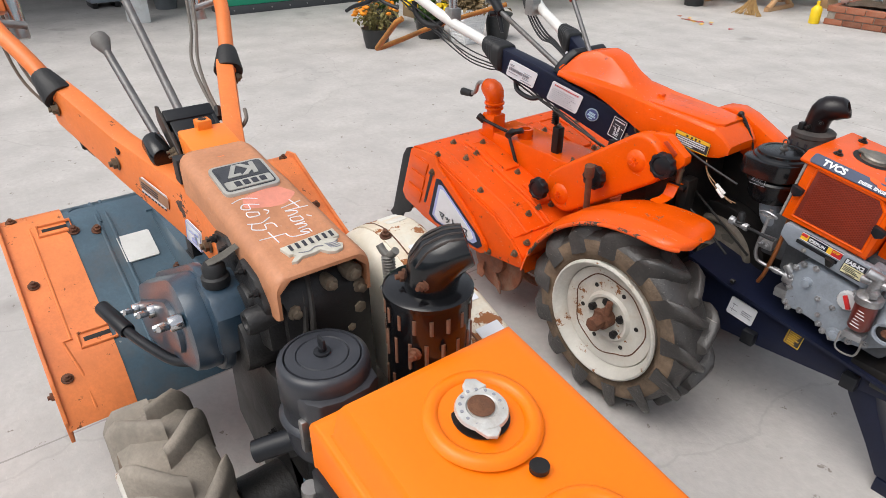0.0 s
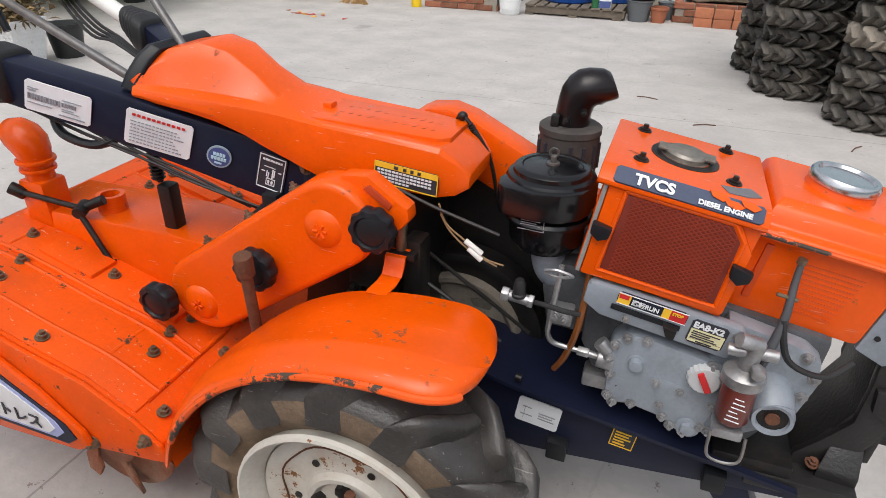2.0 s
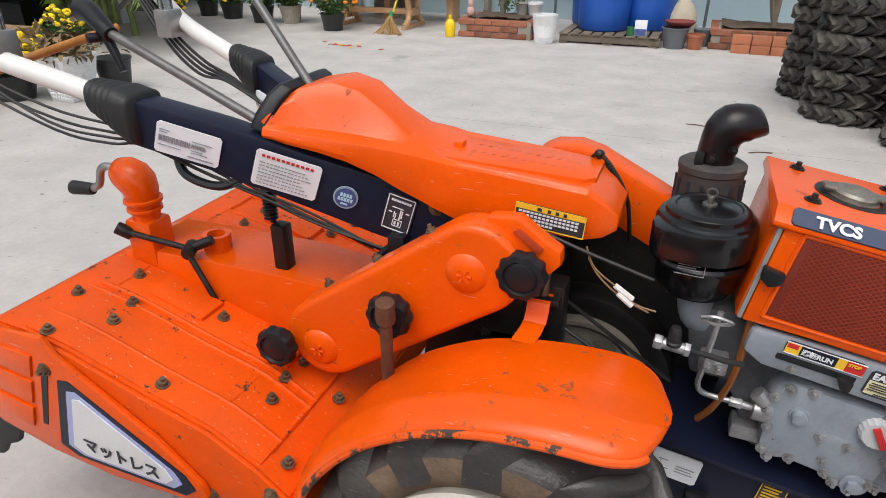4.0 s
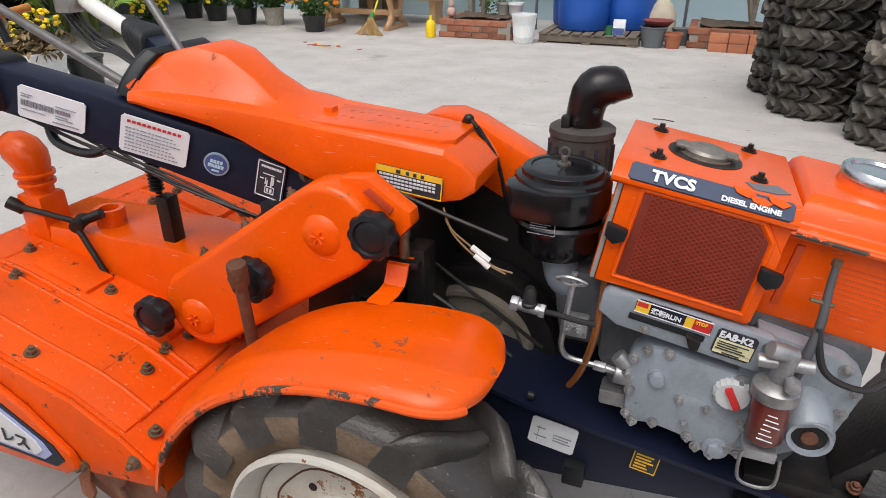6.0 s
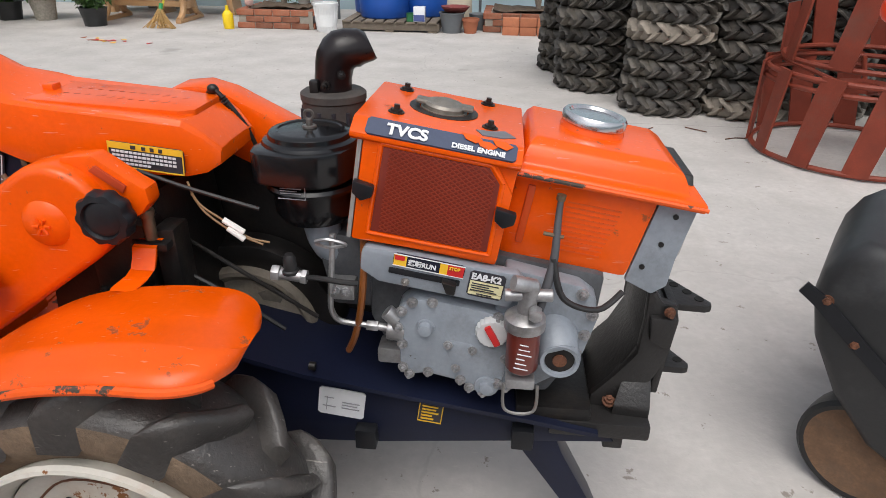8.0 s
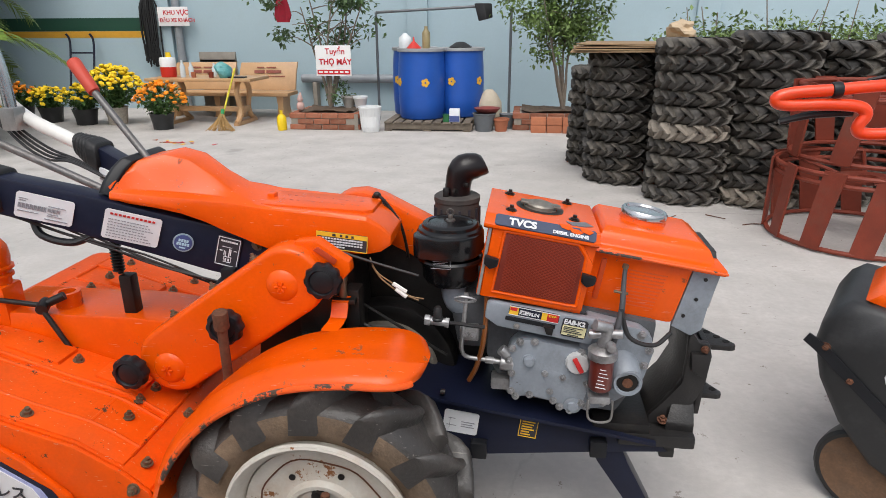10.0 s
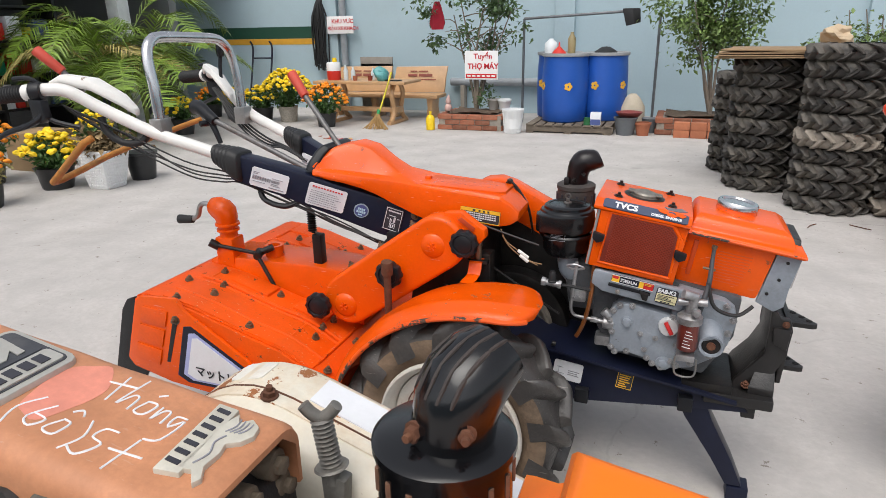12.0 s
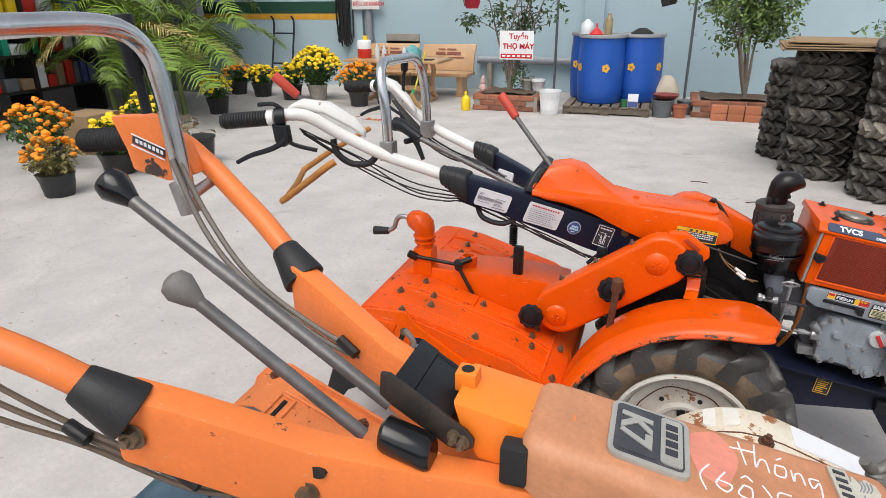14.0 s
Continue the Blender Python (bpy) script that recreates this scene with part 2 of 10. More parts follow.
def tube(bm, pts, r, n=10, per=6, r2=None, m=None):
    pts = smooth_path(pts, per) if per > 1 else [Vector(p) for p in pts]
    t = bmesh.new()
    rings, ref = [], None
    for i, p in enumerate(pts):
        d = (pts[min(i + 1, len(pts) - 1)] - pts[max(i - 1, 0)]).normalized()
        if ref is None:
            ref = d.orthogonal().normalized()
        ref = (ref - d * ref.dot(d)).normalized()
        s = d.cross(ref)
        rr = r if r2 is None else r + (r2 - r) * i / (len(pts) - 1)
        rings.append([t.verts.new(p + (ref * math.cos(math.tau * k / n) + s * math.sin(math.tau * k / n)) * rr) for k in range(n)])
    for a, b in zip(rings, rings[1:]):
        for k in range(n):
            t.faces.new((a[k], a[(k + 1) % n], b[(k + 1) % n], b[k]))
    t.faces.new(rings[0][::-1])
    t.faces.new(rings[-1])
    return merge(bm, t, m)


def plate(bm, poly, y0, y1, bev=0.003, m=None, axis="y", seg=2):
    """A polygon of (x, z) pairs (axis y), (x, y) pairs (axis z) or (y, z) pairs (axis x), made thick along the axis."""
    t = bmesh.new()
    put = {"y": lambda a, b, c: (a, c, b), "z": lambda a, b, c: (a, b, c), "x": lambda a, b, c: (c, a, b)}[axis]
    A = [t.verts.new(put(a, b, y0)) for a, b in poly]
    B = [t.verts.new(put(a, b, y1)) for a, b in poly]
    t.faces.new(A)
    t.faces.new(B[::-1])
    for i in range(len(poly)):
        t.faces.new((A[i], B[i], B[(i + 1) % len(poly)], A[(i + 1) % len(poly)]))
    bmesh.ops.recalc_face_normals(t, faces=t.faces)
    bevel_all(t, bev, seg)
    return merge(bm, t, m)


def loft(bm, rings, cap=True, bev=0.0, m=None, closed=True):
    t = bmesh.new()
    vs = [[t.verts.new(p) for p in ring] for ring in rings]
    n = len(rings[0])
    for a, b in zip(vs, vs[1:]):
        for k in range(n if closed else n - 1):
            t.faces.new((a[k], a[(k + 1) % n], b[(k + 1) % n], b[k]))
    if cap and closed:
        t.faces.new(vs[0][::-1])
        t.faces.new(vs[-1])
    bmesh.ops.recalc_face_normals(t, faces=t.faces)
    bevel_all(t, bev, 2)
    return merge(bm, t, m)


def ball(bm, p, rx, ry=None, rz=None, n=14, m=None):
    t = bmesh.new()
    bmesh.ops.create_uvsphere(t, u_segments=n, v_segments=max(6, n * 2 // 3), radius=1)
    bmesh.ops.transform(t, matrix=Matrix.Translation(p) @ Matrix.Diagonal((rx, ry or rx, rz or rx, 1)), verts=t.verts)
    return merge(bm, t, m)


def hexbolt(bm, p, axis, r=0.009, h=0.008, m=None):
    """One bolt: washer, six-sided head and stud end, as one skin."""
    p, a = Vector(p), Vector(axis).normalized()
    rot = a.to_track_quat("Z", "Y").to_matrix()
    def ring(rad, z, hexed=False):
        out = []
        for k in range(12):
            rr = rad * (1.0 if not hexed or k % 2 == 0 else 0.875)
            out.append(p + rot @ Vector((rr * math.cos(math.tau * k / 12), rr * math.sin(math.tau * k / 12), z)))
        return out
    return loft(bm, [ring(r * 1.4, -0.001), ring(r * 1.4, 0.002), ring(r, 0.002, True), ring(r, h, True), ring(r * 0.52, h + 0.0005), ring(r * 0.52, h + 0.006)], m=m)


def stadium(x0, z0, r0, x1, z1, r1, n=12):
    """The outline round two circles."""
    d, L = math.atan2(z1 - z0, x1 - x0), math.hypot(x1 - x0, z1 - z0)
    k = math.acos((r0 - r1) / L)
    out = [(x1 + r1 * math.cos(d - k + 2 * k * i / n), z1 + r1 * math.sin(d - k + 2 * k * i / n)) for i in range(n + 1)]
    return out + [(x0 + r0 * math.cos(d + k + (math.tau - 2 * k) * i / n), z0 + r0 * math.sin(d + k + (math.tau - 2 * k) * i / n)) for i in range(n + 1)]


def finish(me, angle=38):
    me.polygons.foreach_set("use_smooth", [True] * len(me.polygons))
    me.set_sharp_from_angle(angle=radians(angle))


def mesh_of(bm, name, material, angle=38):
    me = bpy.data.meshes.new(name)
    bm.to_mesh(me)
    bm.free()
    finish(me, angle)
    me.materials.append(material)
    return me


SINGLE = {"bolts": "bolt", "cables": "cable", "slots": "slot", "seams": "seam", "ribs": "rib", "raised_panels": "raised_panel", "wheel_nuts": "wheel_nut",
          "injection_pipes": "pipe", "embossed_lines": "embossed_line", "clamps": "clamp", "lugs": "lug", "bars": "bar", "blades": "blade", "pins": "pin"}


def islands(bm):
    """The separate pieces of a mesh, each as a mesh of its own."""
    left, out = set(bm.verts), []
    while left:
        todo, found = [left.pop()], []
        while todo:
            v = todo.pop()
            found.append(v)
            for e in v.link_edges:
                o = e.other_vert(v)
                if o in left:
                    left.remove(o)
                    todo.append(o)
        found.sort(key=lambda v: v.index)
        ids = {v: i for i, v in enumerate(found)}
        faces = {f for v in found for f in v.link_faces}
        out.append(([v.co.copy() for v in found], sorted([tuple(ids[v] for v in f.verts) for f in faces])))
    bm.free()
    out.sort(key=lambda o: tuple(round(c, 4) for c in o[0][0]))
    return out


def part(name, bm, material, parent, label="", angle=38):
    if name in SINGLE:
        bm.verts.index_update()
        first = None
        for co, faces in islands(bm):
            me = bpy.data.meshes.new(SINGLE[name])
            me.from_pydata(co, [], faces)
            finish(me, angle)
            me.materials.append(material)
            ob = new(SINGLE[name], me)
            adopt(ob, parent)
            first = first or ob
        return first
    ob = new(name, mesh_of(bm, name, material, angle))
    adopt(ob, parent)
    return tagged(ob, label) if label else ob


def adopt(ob, parent):
    ob.parent = parent
    inv, p = Matrix.Identity(4), parent
    while p is not None:
        inv = p.matrix_parent_inverse.inverted() @ inv if p.parent else inv
        p = p.parent
    root = parent
    while root.parent:
        root = root.parent
    ob.matrix_parent_inverse = Matrix.Translation(-root.location) if parent is root else Matrix.Identity(4)


def thing(name, at, label, category, group=""):
    return_ = new(name)
    return_.empty_display_size = 0.1
    return_.location = at
    return tagged(return_, label, category, group)


def solid(name, bm, material, label, category, group="", kind="", angle=38):
    return tagged(new(name, mesh_of(bm, name, material, angle)), label, category, group, kind)


def sticker(name, parent, material, o, u, v, w, h, label="", lift=0.0015, corner=0.004):
    """A thin label with its lower left corner at o and its sides along u and v."""
    o, u, v = Vector(o), Vector(u).normalized(), Vector(v).normalized()
    nrm = u.cross(v)
    t = bmesh.new()
    c = corner
    poly = [(c, 0), (w - c, 0), (w, c), (w, h - c), (w - c, h), (c, h), (0, h - c), (0, c)]
    a = [t.verts.new(o + u * x + v * y + nrm * lift) for x, y in poly]
    b = [t.verts.new(o + u * x + v * y - nrm * 0.0008) for x, y in poly]
    t.faces.new(a)
    t.faces.new(b[::-1])
    for i in range(8):
        t.faces.new((a[i], b[i], b[(i + 1) % 8], a[(i + 1) % 8]))
    bmesh.ops.recalc_face_normals(t, faces=t.faces)
    return part(name, t, material, parent, label)


def bars(name, parent, material, o, u, v, rows, lift=0.0032):
    """Printed bars: rows of (x, y, width, height) on the plane of a label."""
    o, u, v = Vector(o), Vector(u).normalized(), Vector(v).normalized()
    nrm = u.cross(v)
    t = bmesh.new()
    for x, y, w, h in rows:
        q = [o + u * a + v * b for a, b in ((x, y), (x + w, y), (x + w, y + h), (x, y + h))]
        top, low = [t.verts.new(p + nrm * lift) for p in q], [t.verts.new(p + nrm * (lift - 0.0012)) for p in q]
        t.faces.new(top)
        for i in range(4):
            t.faces.new((top[i], low[i], low[(i + 1) % 4], top[(i + 1) % 4]))
    return tagged(part(name, t, material, parent), kind="stuff")


def lettering(name, parent, material, text, o, u, v, size, lift=0.0034, shear=0.0, bold=0.0):
    o, u, v = Vector(o), Vector(u).normalized(), Vector(v).normalized()
    nrm = u.cross(v)
    c = bpy.data.curves.new(name, "FONT")
    c.body, c.size, c.extrude, c.shear, c.offset = text, size, 0.0006, shear, bold
    tmp = bpy.data.objects.new(name, c)
    scene.collection.objects.link(tmp)
    me = bpy.data.meshes.new_from_object(tmp.evaluated_get(bpy.context.evaluated_depsgraph_get()))
    bpy.data.objects.remove(tmp)
    me.transform(Matrix.Translation(o + nrm * lift) @ Matrix((u, v, nrm)).transposed().to_4x4())
    me.materials.clear()
    me.materials.append(material)
    ob = new(name, me)
    adopt(ob, parent)
    return ob


def text_rows(w, h, lines, rng, margin=0.006, x0=0.0, y0=0.0):
    out = []
    step = (h - 2 * margin) / lines
    for i in range(lines):
        out.append((x0 + margin, y0 + margin + step * (i + 0.25), (w - 2 * margin) * rng.uniform(0.6, 1.0), step * 0.42))
    return out


# ---------------------------------------------------------------- setting
def ground_material():
    m = mat("yard_concrete", (0.47, 0.445, 0.425), 0.85, vary=0.16, scale=2.6, fine=38, bump=0.45, dirt=0.36, dirt_color=(0.36, 0.335, 0.31), chips=0.085, chip_color=(0.24, 0.21, 0.185), chip_scale=15, scratch=0.25)
    nt, n = m.node_tree, m.node_tree.nodes
    b = n["Principled BSDF"]
    tc = n.new("ShaderNodeTexCoord").outputs["Object"]
    src = b.inputs["Base Color"].links[0].from_socket
    warp = n.new("ShaderNodeTexNoise")
    warp.inputs["Scale"].default_value, warp.inputs["Detail"].default_value = 2.2, 7
    nt.links.new(tc, warp.inputs["Vector"])
    add = n.new("ShaderNodeMix")
    add.data_type, add.blend_type = "RGBA", "ADD"
    add.inputs[0].default_value = 0.45
    nt.links.new(tc, add.inputs[6])
    nt.links.new(warp.outputs["Color"], add.inputs[7])
    vor = n.new("ShaderNodeTexVoronoi")
    vor.feature = "DISTANCE_TO_EDGE"
    vor.inputs["Scale"].default_value = 0.42
    nt.links.new(add.outputs[2], vor.inputs["Vector"])
    r = n.new("ShaderNodeMapRange")
    r.inputs[1].default_value, r.inputs[2].default_value, r.inputs[3].default_value, r.inputs[4].default_value = 0.001, 0.003, 0.14, 0.0
    nt.links.new(vor.outputs["Distance"], r.inputs[0])
    # straight saw-cut joints
    sep = n.new("ShaderNodeSeparateXYZ")
    nt.links.new(tc, sep.inputs[0])
    wob = n.new("ShaderNodeTexNoise")
    wob.inputs["Scale"].default_value, wob.inputs["Detail"].default_value = 9.0, 6
    nt.links.new(tc, wob.inputs["Vector"])
    wsc = n.new("ShaderNodeMath")
    wsc.operation = "MULTIPLY_ADD"
    wsc.inputs[1].default_value, wsc.inputs[2].default_value = 0.016, -0.008
    nt.links.new(wob.outputs["Fac"], wsc.inputs[0])
    def joint(axis, period, offset):
        shift = n.new("ShaderNodeMath")
        shift.operation = "ADD"
        nt.links.new(sep.outputs[axis], shift.inputs[0])
        nt.links.new(wsc.outputs[0], shift.inputs[1])
        ping = n.new("ShaderNodeMath")
        ping.operation = "SUBTRACT"
        ping.inputs[1].default_value = offset - period / 2
        nt.links.new(shift.outputs[0], ping.inputs[0])
        fold = n.new("ShaderNodeMath")
        fold.operation = "FLOORED_MODULO"
        fold.inputs[1].default_value = period
        nt.links.new(ping.outputs[0], fold.inputs[0])
        mid = n.new("ShaderNodeMath")
        mid.operation = "COMPARE"
        mid.inputs[1].default_value, mid.inputs[2].default_value = period / 2, 0.0032
        nt.links.new(fold.outputs[0], mid.inputs[0])
        return mid.outputs[0]
    both = n.new("ShaderNodeMath")
    both.operation = "MAXIMUM"
    near = n.new("ShaderNodeMath")
    near.operation = "LESS_THAN"
    near.inputs[1].default_value = 0.45
    nt.links.new(sep.outputs["Y"], near.inputs[0])
    part_way = n.new("ShaderNodeMath")
    part_way.operation = "MULTIPLY"
    nt.links.new(joint("X", 200.0, -0.765), part_way.inputs[0])
    nt.links.new(near.outputs[0], part_way.inputs[1])
    nt.links.new(part_way.outputs[0], both.inputs[0])
    nt.links.new(joint("Y", 200.0, 3.20), both.inputs[1])
    soft = n.new("ShaderNodeMath")
    soft.operation = "MULTIPLY"
    soft.inputs[1].default_value = 0.55
    nt.links.new(both.outputs[0], soft.inputs[0])
    cracks = n.new("ShaderNodeMath")
    cracks.operation = "MAXIMUM"
    nt.links.new(r.outputs[0], cracks.inputs[0])
    nt.links.new(soft.outputs[0], cracks.inputs[1])
    # stains: a few soft dark patches
    st = n.new("ShaderNodeTexNoise")
    st.inputs["Scale"].default_value, st.inputs["Detail"].default_value = 1.7, 3
    nt.links.new(tc, st.inputs["Vector"])
    r2 = n.new("ShaderNodeMapRange")
    r2.inputs[1].default_value, r2.inputs[2].default_value, r2.inputs[3].default_value, r2.inputs[4].default_value = 0.66, 0.74, 0.0, 0.45
    nt.links.new(st.outputs["Fac"], r2.inputs[0])
    a, c = n.new("ShaderNodeMix"), n.new("ShaderNodeMix")
    for x in (a, c):
        x.data_type = "RGBA"
        x.inputs[7].default_value = (0.17, 0.155, 0.14, 1)
    nt.links.new(cracks.outputs[0], a.inputs[0])
    nt.links.new(src, a.inputs[6])
    nt.links.new(r2.outputs[0], c.inputs[0])
    nt.links.new(a.outputs[2], c.inputs[6])
    nt.links.new(c.outputs[2], b.inputs["Base Color"])
    return m


CONC = ground_material()
g = nb()
bmesh.ops.create_grid(g, x_segments=60, y_segments=60, size=60)
ground = solid("ground", g, CONC, "pale grey worn concrete yard with fine cracks", "ground", kind="structure")

WALLB = mat("pale_blue_wall_paint", (0.365, 0.475, 0.525), 0.8, vary=0.06, scale=0.8, fine=40, bump=0.08, dirt=0.28, dirt_color=(0.33, 0.41, 0.44))
WALLG = mat("dark_green_stripe", (0.01, 0.06, 0.035), 0.7, vary=0.1)
WALLY = mat("ochre_stripe", (0.62, 0.33, 0.03), 0.7, vary=0.1)
WY = 8.35
w = nb()
box(w, -14.0, 14.0, WY, WY + 0.2, 0.0, 3.6, 0.0)
wall_back = solid("wall_north", w, WALLB, "tall pale blue painted masonry wall", "wall", kind="structure")
for x in (-9.2, -4.97, -1.19, 2.68, 6.5):
    w = nb()
    box(w, x - 0.14, x + 0.14, WY - 0.08, WY + 0.004, 0.0, 3.6, 0.006)
    tagged(part("pilaster", w, WALLB, wall_back))
for z0, z1, mt, nm in ((1.125, 1.31, WALLG, "green_stripe"), (1.03, 1.122, WALLY, "ochre_stripe")):
    w = nb()
    box(w, -14.0, -5.14, WY - 0.004, WY + 0.002, z0, z1, 0.0)
    part(nm, w, mt, wall_back, "painted " + ("dark green" if mt is WALLG else "ochre yellow") + " stripe")


# ---------------------------------------------------------------- power tiller parts
def tyre_mesh(R, W, rim_r, lugs, lug_h=0.022, apart_=False, lugs_=None):
    """A farm tyre about the y axis: carcass and slanting lugs."""
    bm = nb()
    h = W / 2
    Rc = R - lug_h
    prof = [(rim_r, -h * 0.62), (rim_r + 0.012, -h * 0.80), (rim_r + (Rc - rim_r) * 0.45, -h * 1.0), (Rc - 0.022, -h * 0.94), (Rc - 0.004, -h * 0.62), (Rc, -h * 0.25),
            (Rc, h * 0.25), (Rc - 0.004, h * 0.62), (Rc - 0.022, h * 0.94), (rim_r + (Rc - rim_r) * 0.45, h), (rim_r + 0.012, h * 0.80), (rim_r, h * 0.62)]
    lathe(bm, prof, (0, 0, 0), (0, 1, 0), 56)
    for side in (-1, 1):
        for i in range(lugs):
            a0 = math.tau * (i + (0.5 if side > 0 else 0.0)) / lugs
            rings = []
            for u in (0.0, 0.2, 0.45, 0.7, 0.88, 1.0):
                y = side * (h * -0.10 + (h * 1.05 + h * 0.10) * u)
                a = a0 + 0.30 * u ** 1.25
                base = Rc - 0.006 - max(0.0, u - 0.6) * 0.13
                top = R - 0.002 * (1 - u) - max(0.0, u - 0.72) ** 1.5 * 0.20
                half = (0.012 + 0.009 * u) * R / 0.287
                ring = []
                for da, rr in ((-half * 1.9, base), (-half * 1.30, base * 0.5 + top * 0.5), (-half * 0.95, base * 0.14 + top * 0.86), (-half * 0.5, top), (half * 0.45, top), (half * 0.9, base * 0.12 + top * 0.88), (half * 1.2, base * 0.55 + top * 0.45), (half * 1.6, base)):
                    t = a + da / R
                    ring.append((rr * math.cos(t), y, rr * math.sin(t)))
                rings.append(ring)
            loft(bm if not apart_ else lugs_, rings)
    if not apart_:
        # tie each lug to the carcass below its skin
        bm.verts.ensure_lookup_table()
        skin = bm.verts[:56 * len(prof)]
        for k in range(56 * len(prof), len(bm.verts), 48):
            a, b = bm.verts[k], bm.verts[k + 7]
            near = min(skin, key=lambda v: (v.co - a.co).length_squared)
            bm.faces.new((a, b, near))
    return bm


def wheel(tiller, c, side, hub_label, tyre_mat=TYRE, spin=0.1):
    """A drive wheel; side -1 turns its face to -y."""
    place = Matrix.Translation(c) @ pose(0, 0, 0, 0, math.degrees(spin), 0) @ (Matrix.Identity(4) if side < 0 else pose(0, 0, 0, 0, 0, 180))
    lug_bm = nb()
    bm = merge(nb(), tyre_mesh(0.287, 0.145, 0.165, 13, lug_h=0.029, apart_=True, lugs_=lug_bm), place)
    tyre = part("tyre", bm, TYREWALL, tiller, "muddy black lugged farm tyre", 45)
    tyre.data.materials.append(tyre_mat)
    for f in tyre.data.polygons:
        q = place.inverted() @ (tyre.matrix_world @ f.center)
        f.material_index = 1 if math.hypot(q.x, q.z) > 0.226 else 0
    bmesh.ops.transform(lug_bm, matrix=place, verts=lug_bm.verts)
    part("lugs", lug_bm, tyre_mat, tyre, "", 62)
    bm = nb()
    lathe(bm, [(0.151, -0.030), (0.154, -0.050), (0.159, -0.063), (0.165, -0.071), (0.1695, -0.078), (0.174, -0.082), (0.179, -0.080), (0.181, -0.073), (0.176, -0.066), (0.168, -0.03), (0.166, 0.03), (0.176, 0.056)], (0, 0, 0), (0, 1, 0), 48)
    bmesh.ops.transform(bm, matrix=place, verts=bm.verts)
    rim = part("rim", bm, RIM, tiller, "cream painted steel rim with rust")
    bm = nb()
    lathe(bm, [(0.0, -0.042), (0.055, -0.042), (0.062, -0.050), (0.070, -0.050), (0.077, -0.040), (0.108, -0.034), (0.120, -0.040), (0.150, -0.046), (0.153, -0.034), (0.0, -0.024)], (0, 0, 0), (0, 1, 0), 48, m=place)
    part("rim_disc", bm, RIM, rim, "cream wheel disc")
    bm = nb()
    seam = []
    for i in range(49):
        a = math.tau * i / 48
        rr = 0.122 + 0.004 * math.sin(3 * a + 1) + 0.003 * math.sin(7 * a)
        seam.append((rr * math.cos(a), -0.0405 - (rr - 0.120) * 0.2, rr * math.sin(a)))
    tube(bm, seam, 0.0017, 6, 1, m=place)
    part("rust_seam", bm, RUST, rim, "rusty seam round the disc")
    bm = nb()
    for i in range(5):
        a = math.tau * i / 5 + 0.5
        q = Vector((0.052 * math.cos(a), -0.046, 0.052 * math.sin(a)))
        cyl(bm, q + Vector((0, 0.004, 0)), q + Vector((0, -0.012, 0)), 0.0115, 6, bev=0.001, m=place)
    for i in range(6):
        a = math.tau * i / 6 + 0.2
        q = Vector((0.095 * math.cos(a), -0.0375, 0.095 * math.sin(a)))
        cyl(bm, q, q + Vector((0, -0.002, 0)), 0.0065, 12, m=place)
    part("wheel_nuts", bm, DARK, rim)
    bm = nb()
    cyl(bm, (0, -0.03, 0), (0, -0.075, 0), 0.028, 20, bev=0.003, m=place)
    cyl(bm, (0, -0.070, 0), (0, -0.112, 0), 0.021, 6, bev=0.003, m=place)
    cyl(bm, (0.008, -0.062, 0.0), (0.008, -0.062, 0.050), 0.011, 12, bev=0.002, m=place)
    cyl(bm, (0.008, -0.062, 0.042), (0.008, -0.062, 0.066), 0.009, 6, bev=0.002, m=place)
    cyl(bm, (-0.02, -0.062, -0.018), (-0.02, -0.062, 0.018), 0.012, 6, m=place)
    part("hub", bm, RUST, tiller, hub_label)


def tilt(x0, z0, deg):
    """A frame for parts that lean nose down by deg about the y axis: local (u, y, v)."""
    return Matrix.Translation((x0, 0, z0)) @ pose(0, 0, 0, 0, deg, 0)


def round_knob(parent, p, r=0.036):
    bm, rings = nb(), []
    for k, y in ((0.55, 0.022), (0.55, 0.008), (0.92, 0.008), (1.0, 0.002), (1.0, -0.010), (0.93, -0.016), (0.72, -0.018), (0.66, -0.014), (0.5, -0.017)):
        rings.append([(p[0] + r * k * (1 + (0.05 * math.cos(10 * math.tau * i / 60) if k > 0.9 else 0)) * math.cos(math.tau * i / 60), p[1] + y, p[2] + r * k * (1 + (0.05 * math.cos(10 * math.tau * i / 60) if k > 0.9 else 0)) * math.sin(math.tau * i / 60)) for i in range(60)])
    loft(bm, rings)
    return part("knob", bm, SATIN, parent, "black scalloped plastic knob")


def rounded_ring(x, zs, ys):
    return [(x, y, z) for y, z in zip(ys, zs)]


# ---------------------------------------------------------------- red tiller
B = thing("power_tiller", (0, 0.28, 0), "bright orange-red two-wheel power tiller with navy frame and grey diesel engine", "power tiller", "power tillers in the yard")
wheel(B, (0.0, -0.015, 0.285), -1, "rusty axle end with bolt")
wheel(B, (0.0, 0.585, 0.285), 1, "rusty axle end", spin=0.4)
bm = nb()
cyl(bm, (0, 0.0, 0.285), (0, 0.57, 0.285), 0.03, 16)
part("axle", bm, DARK, B, "dark wheel axle")

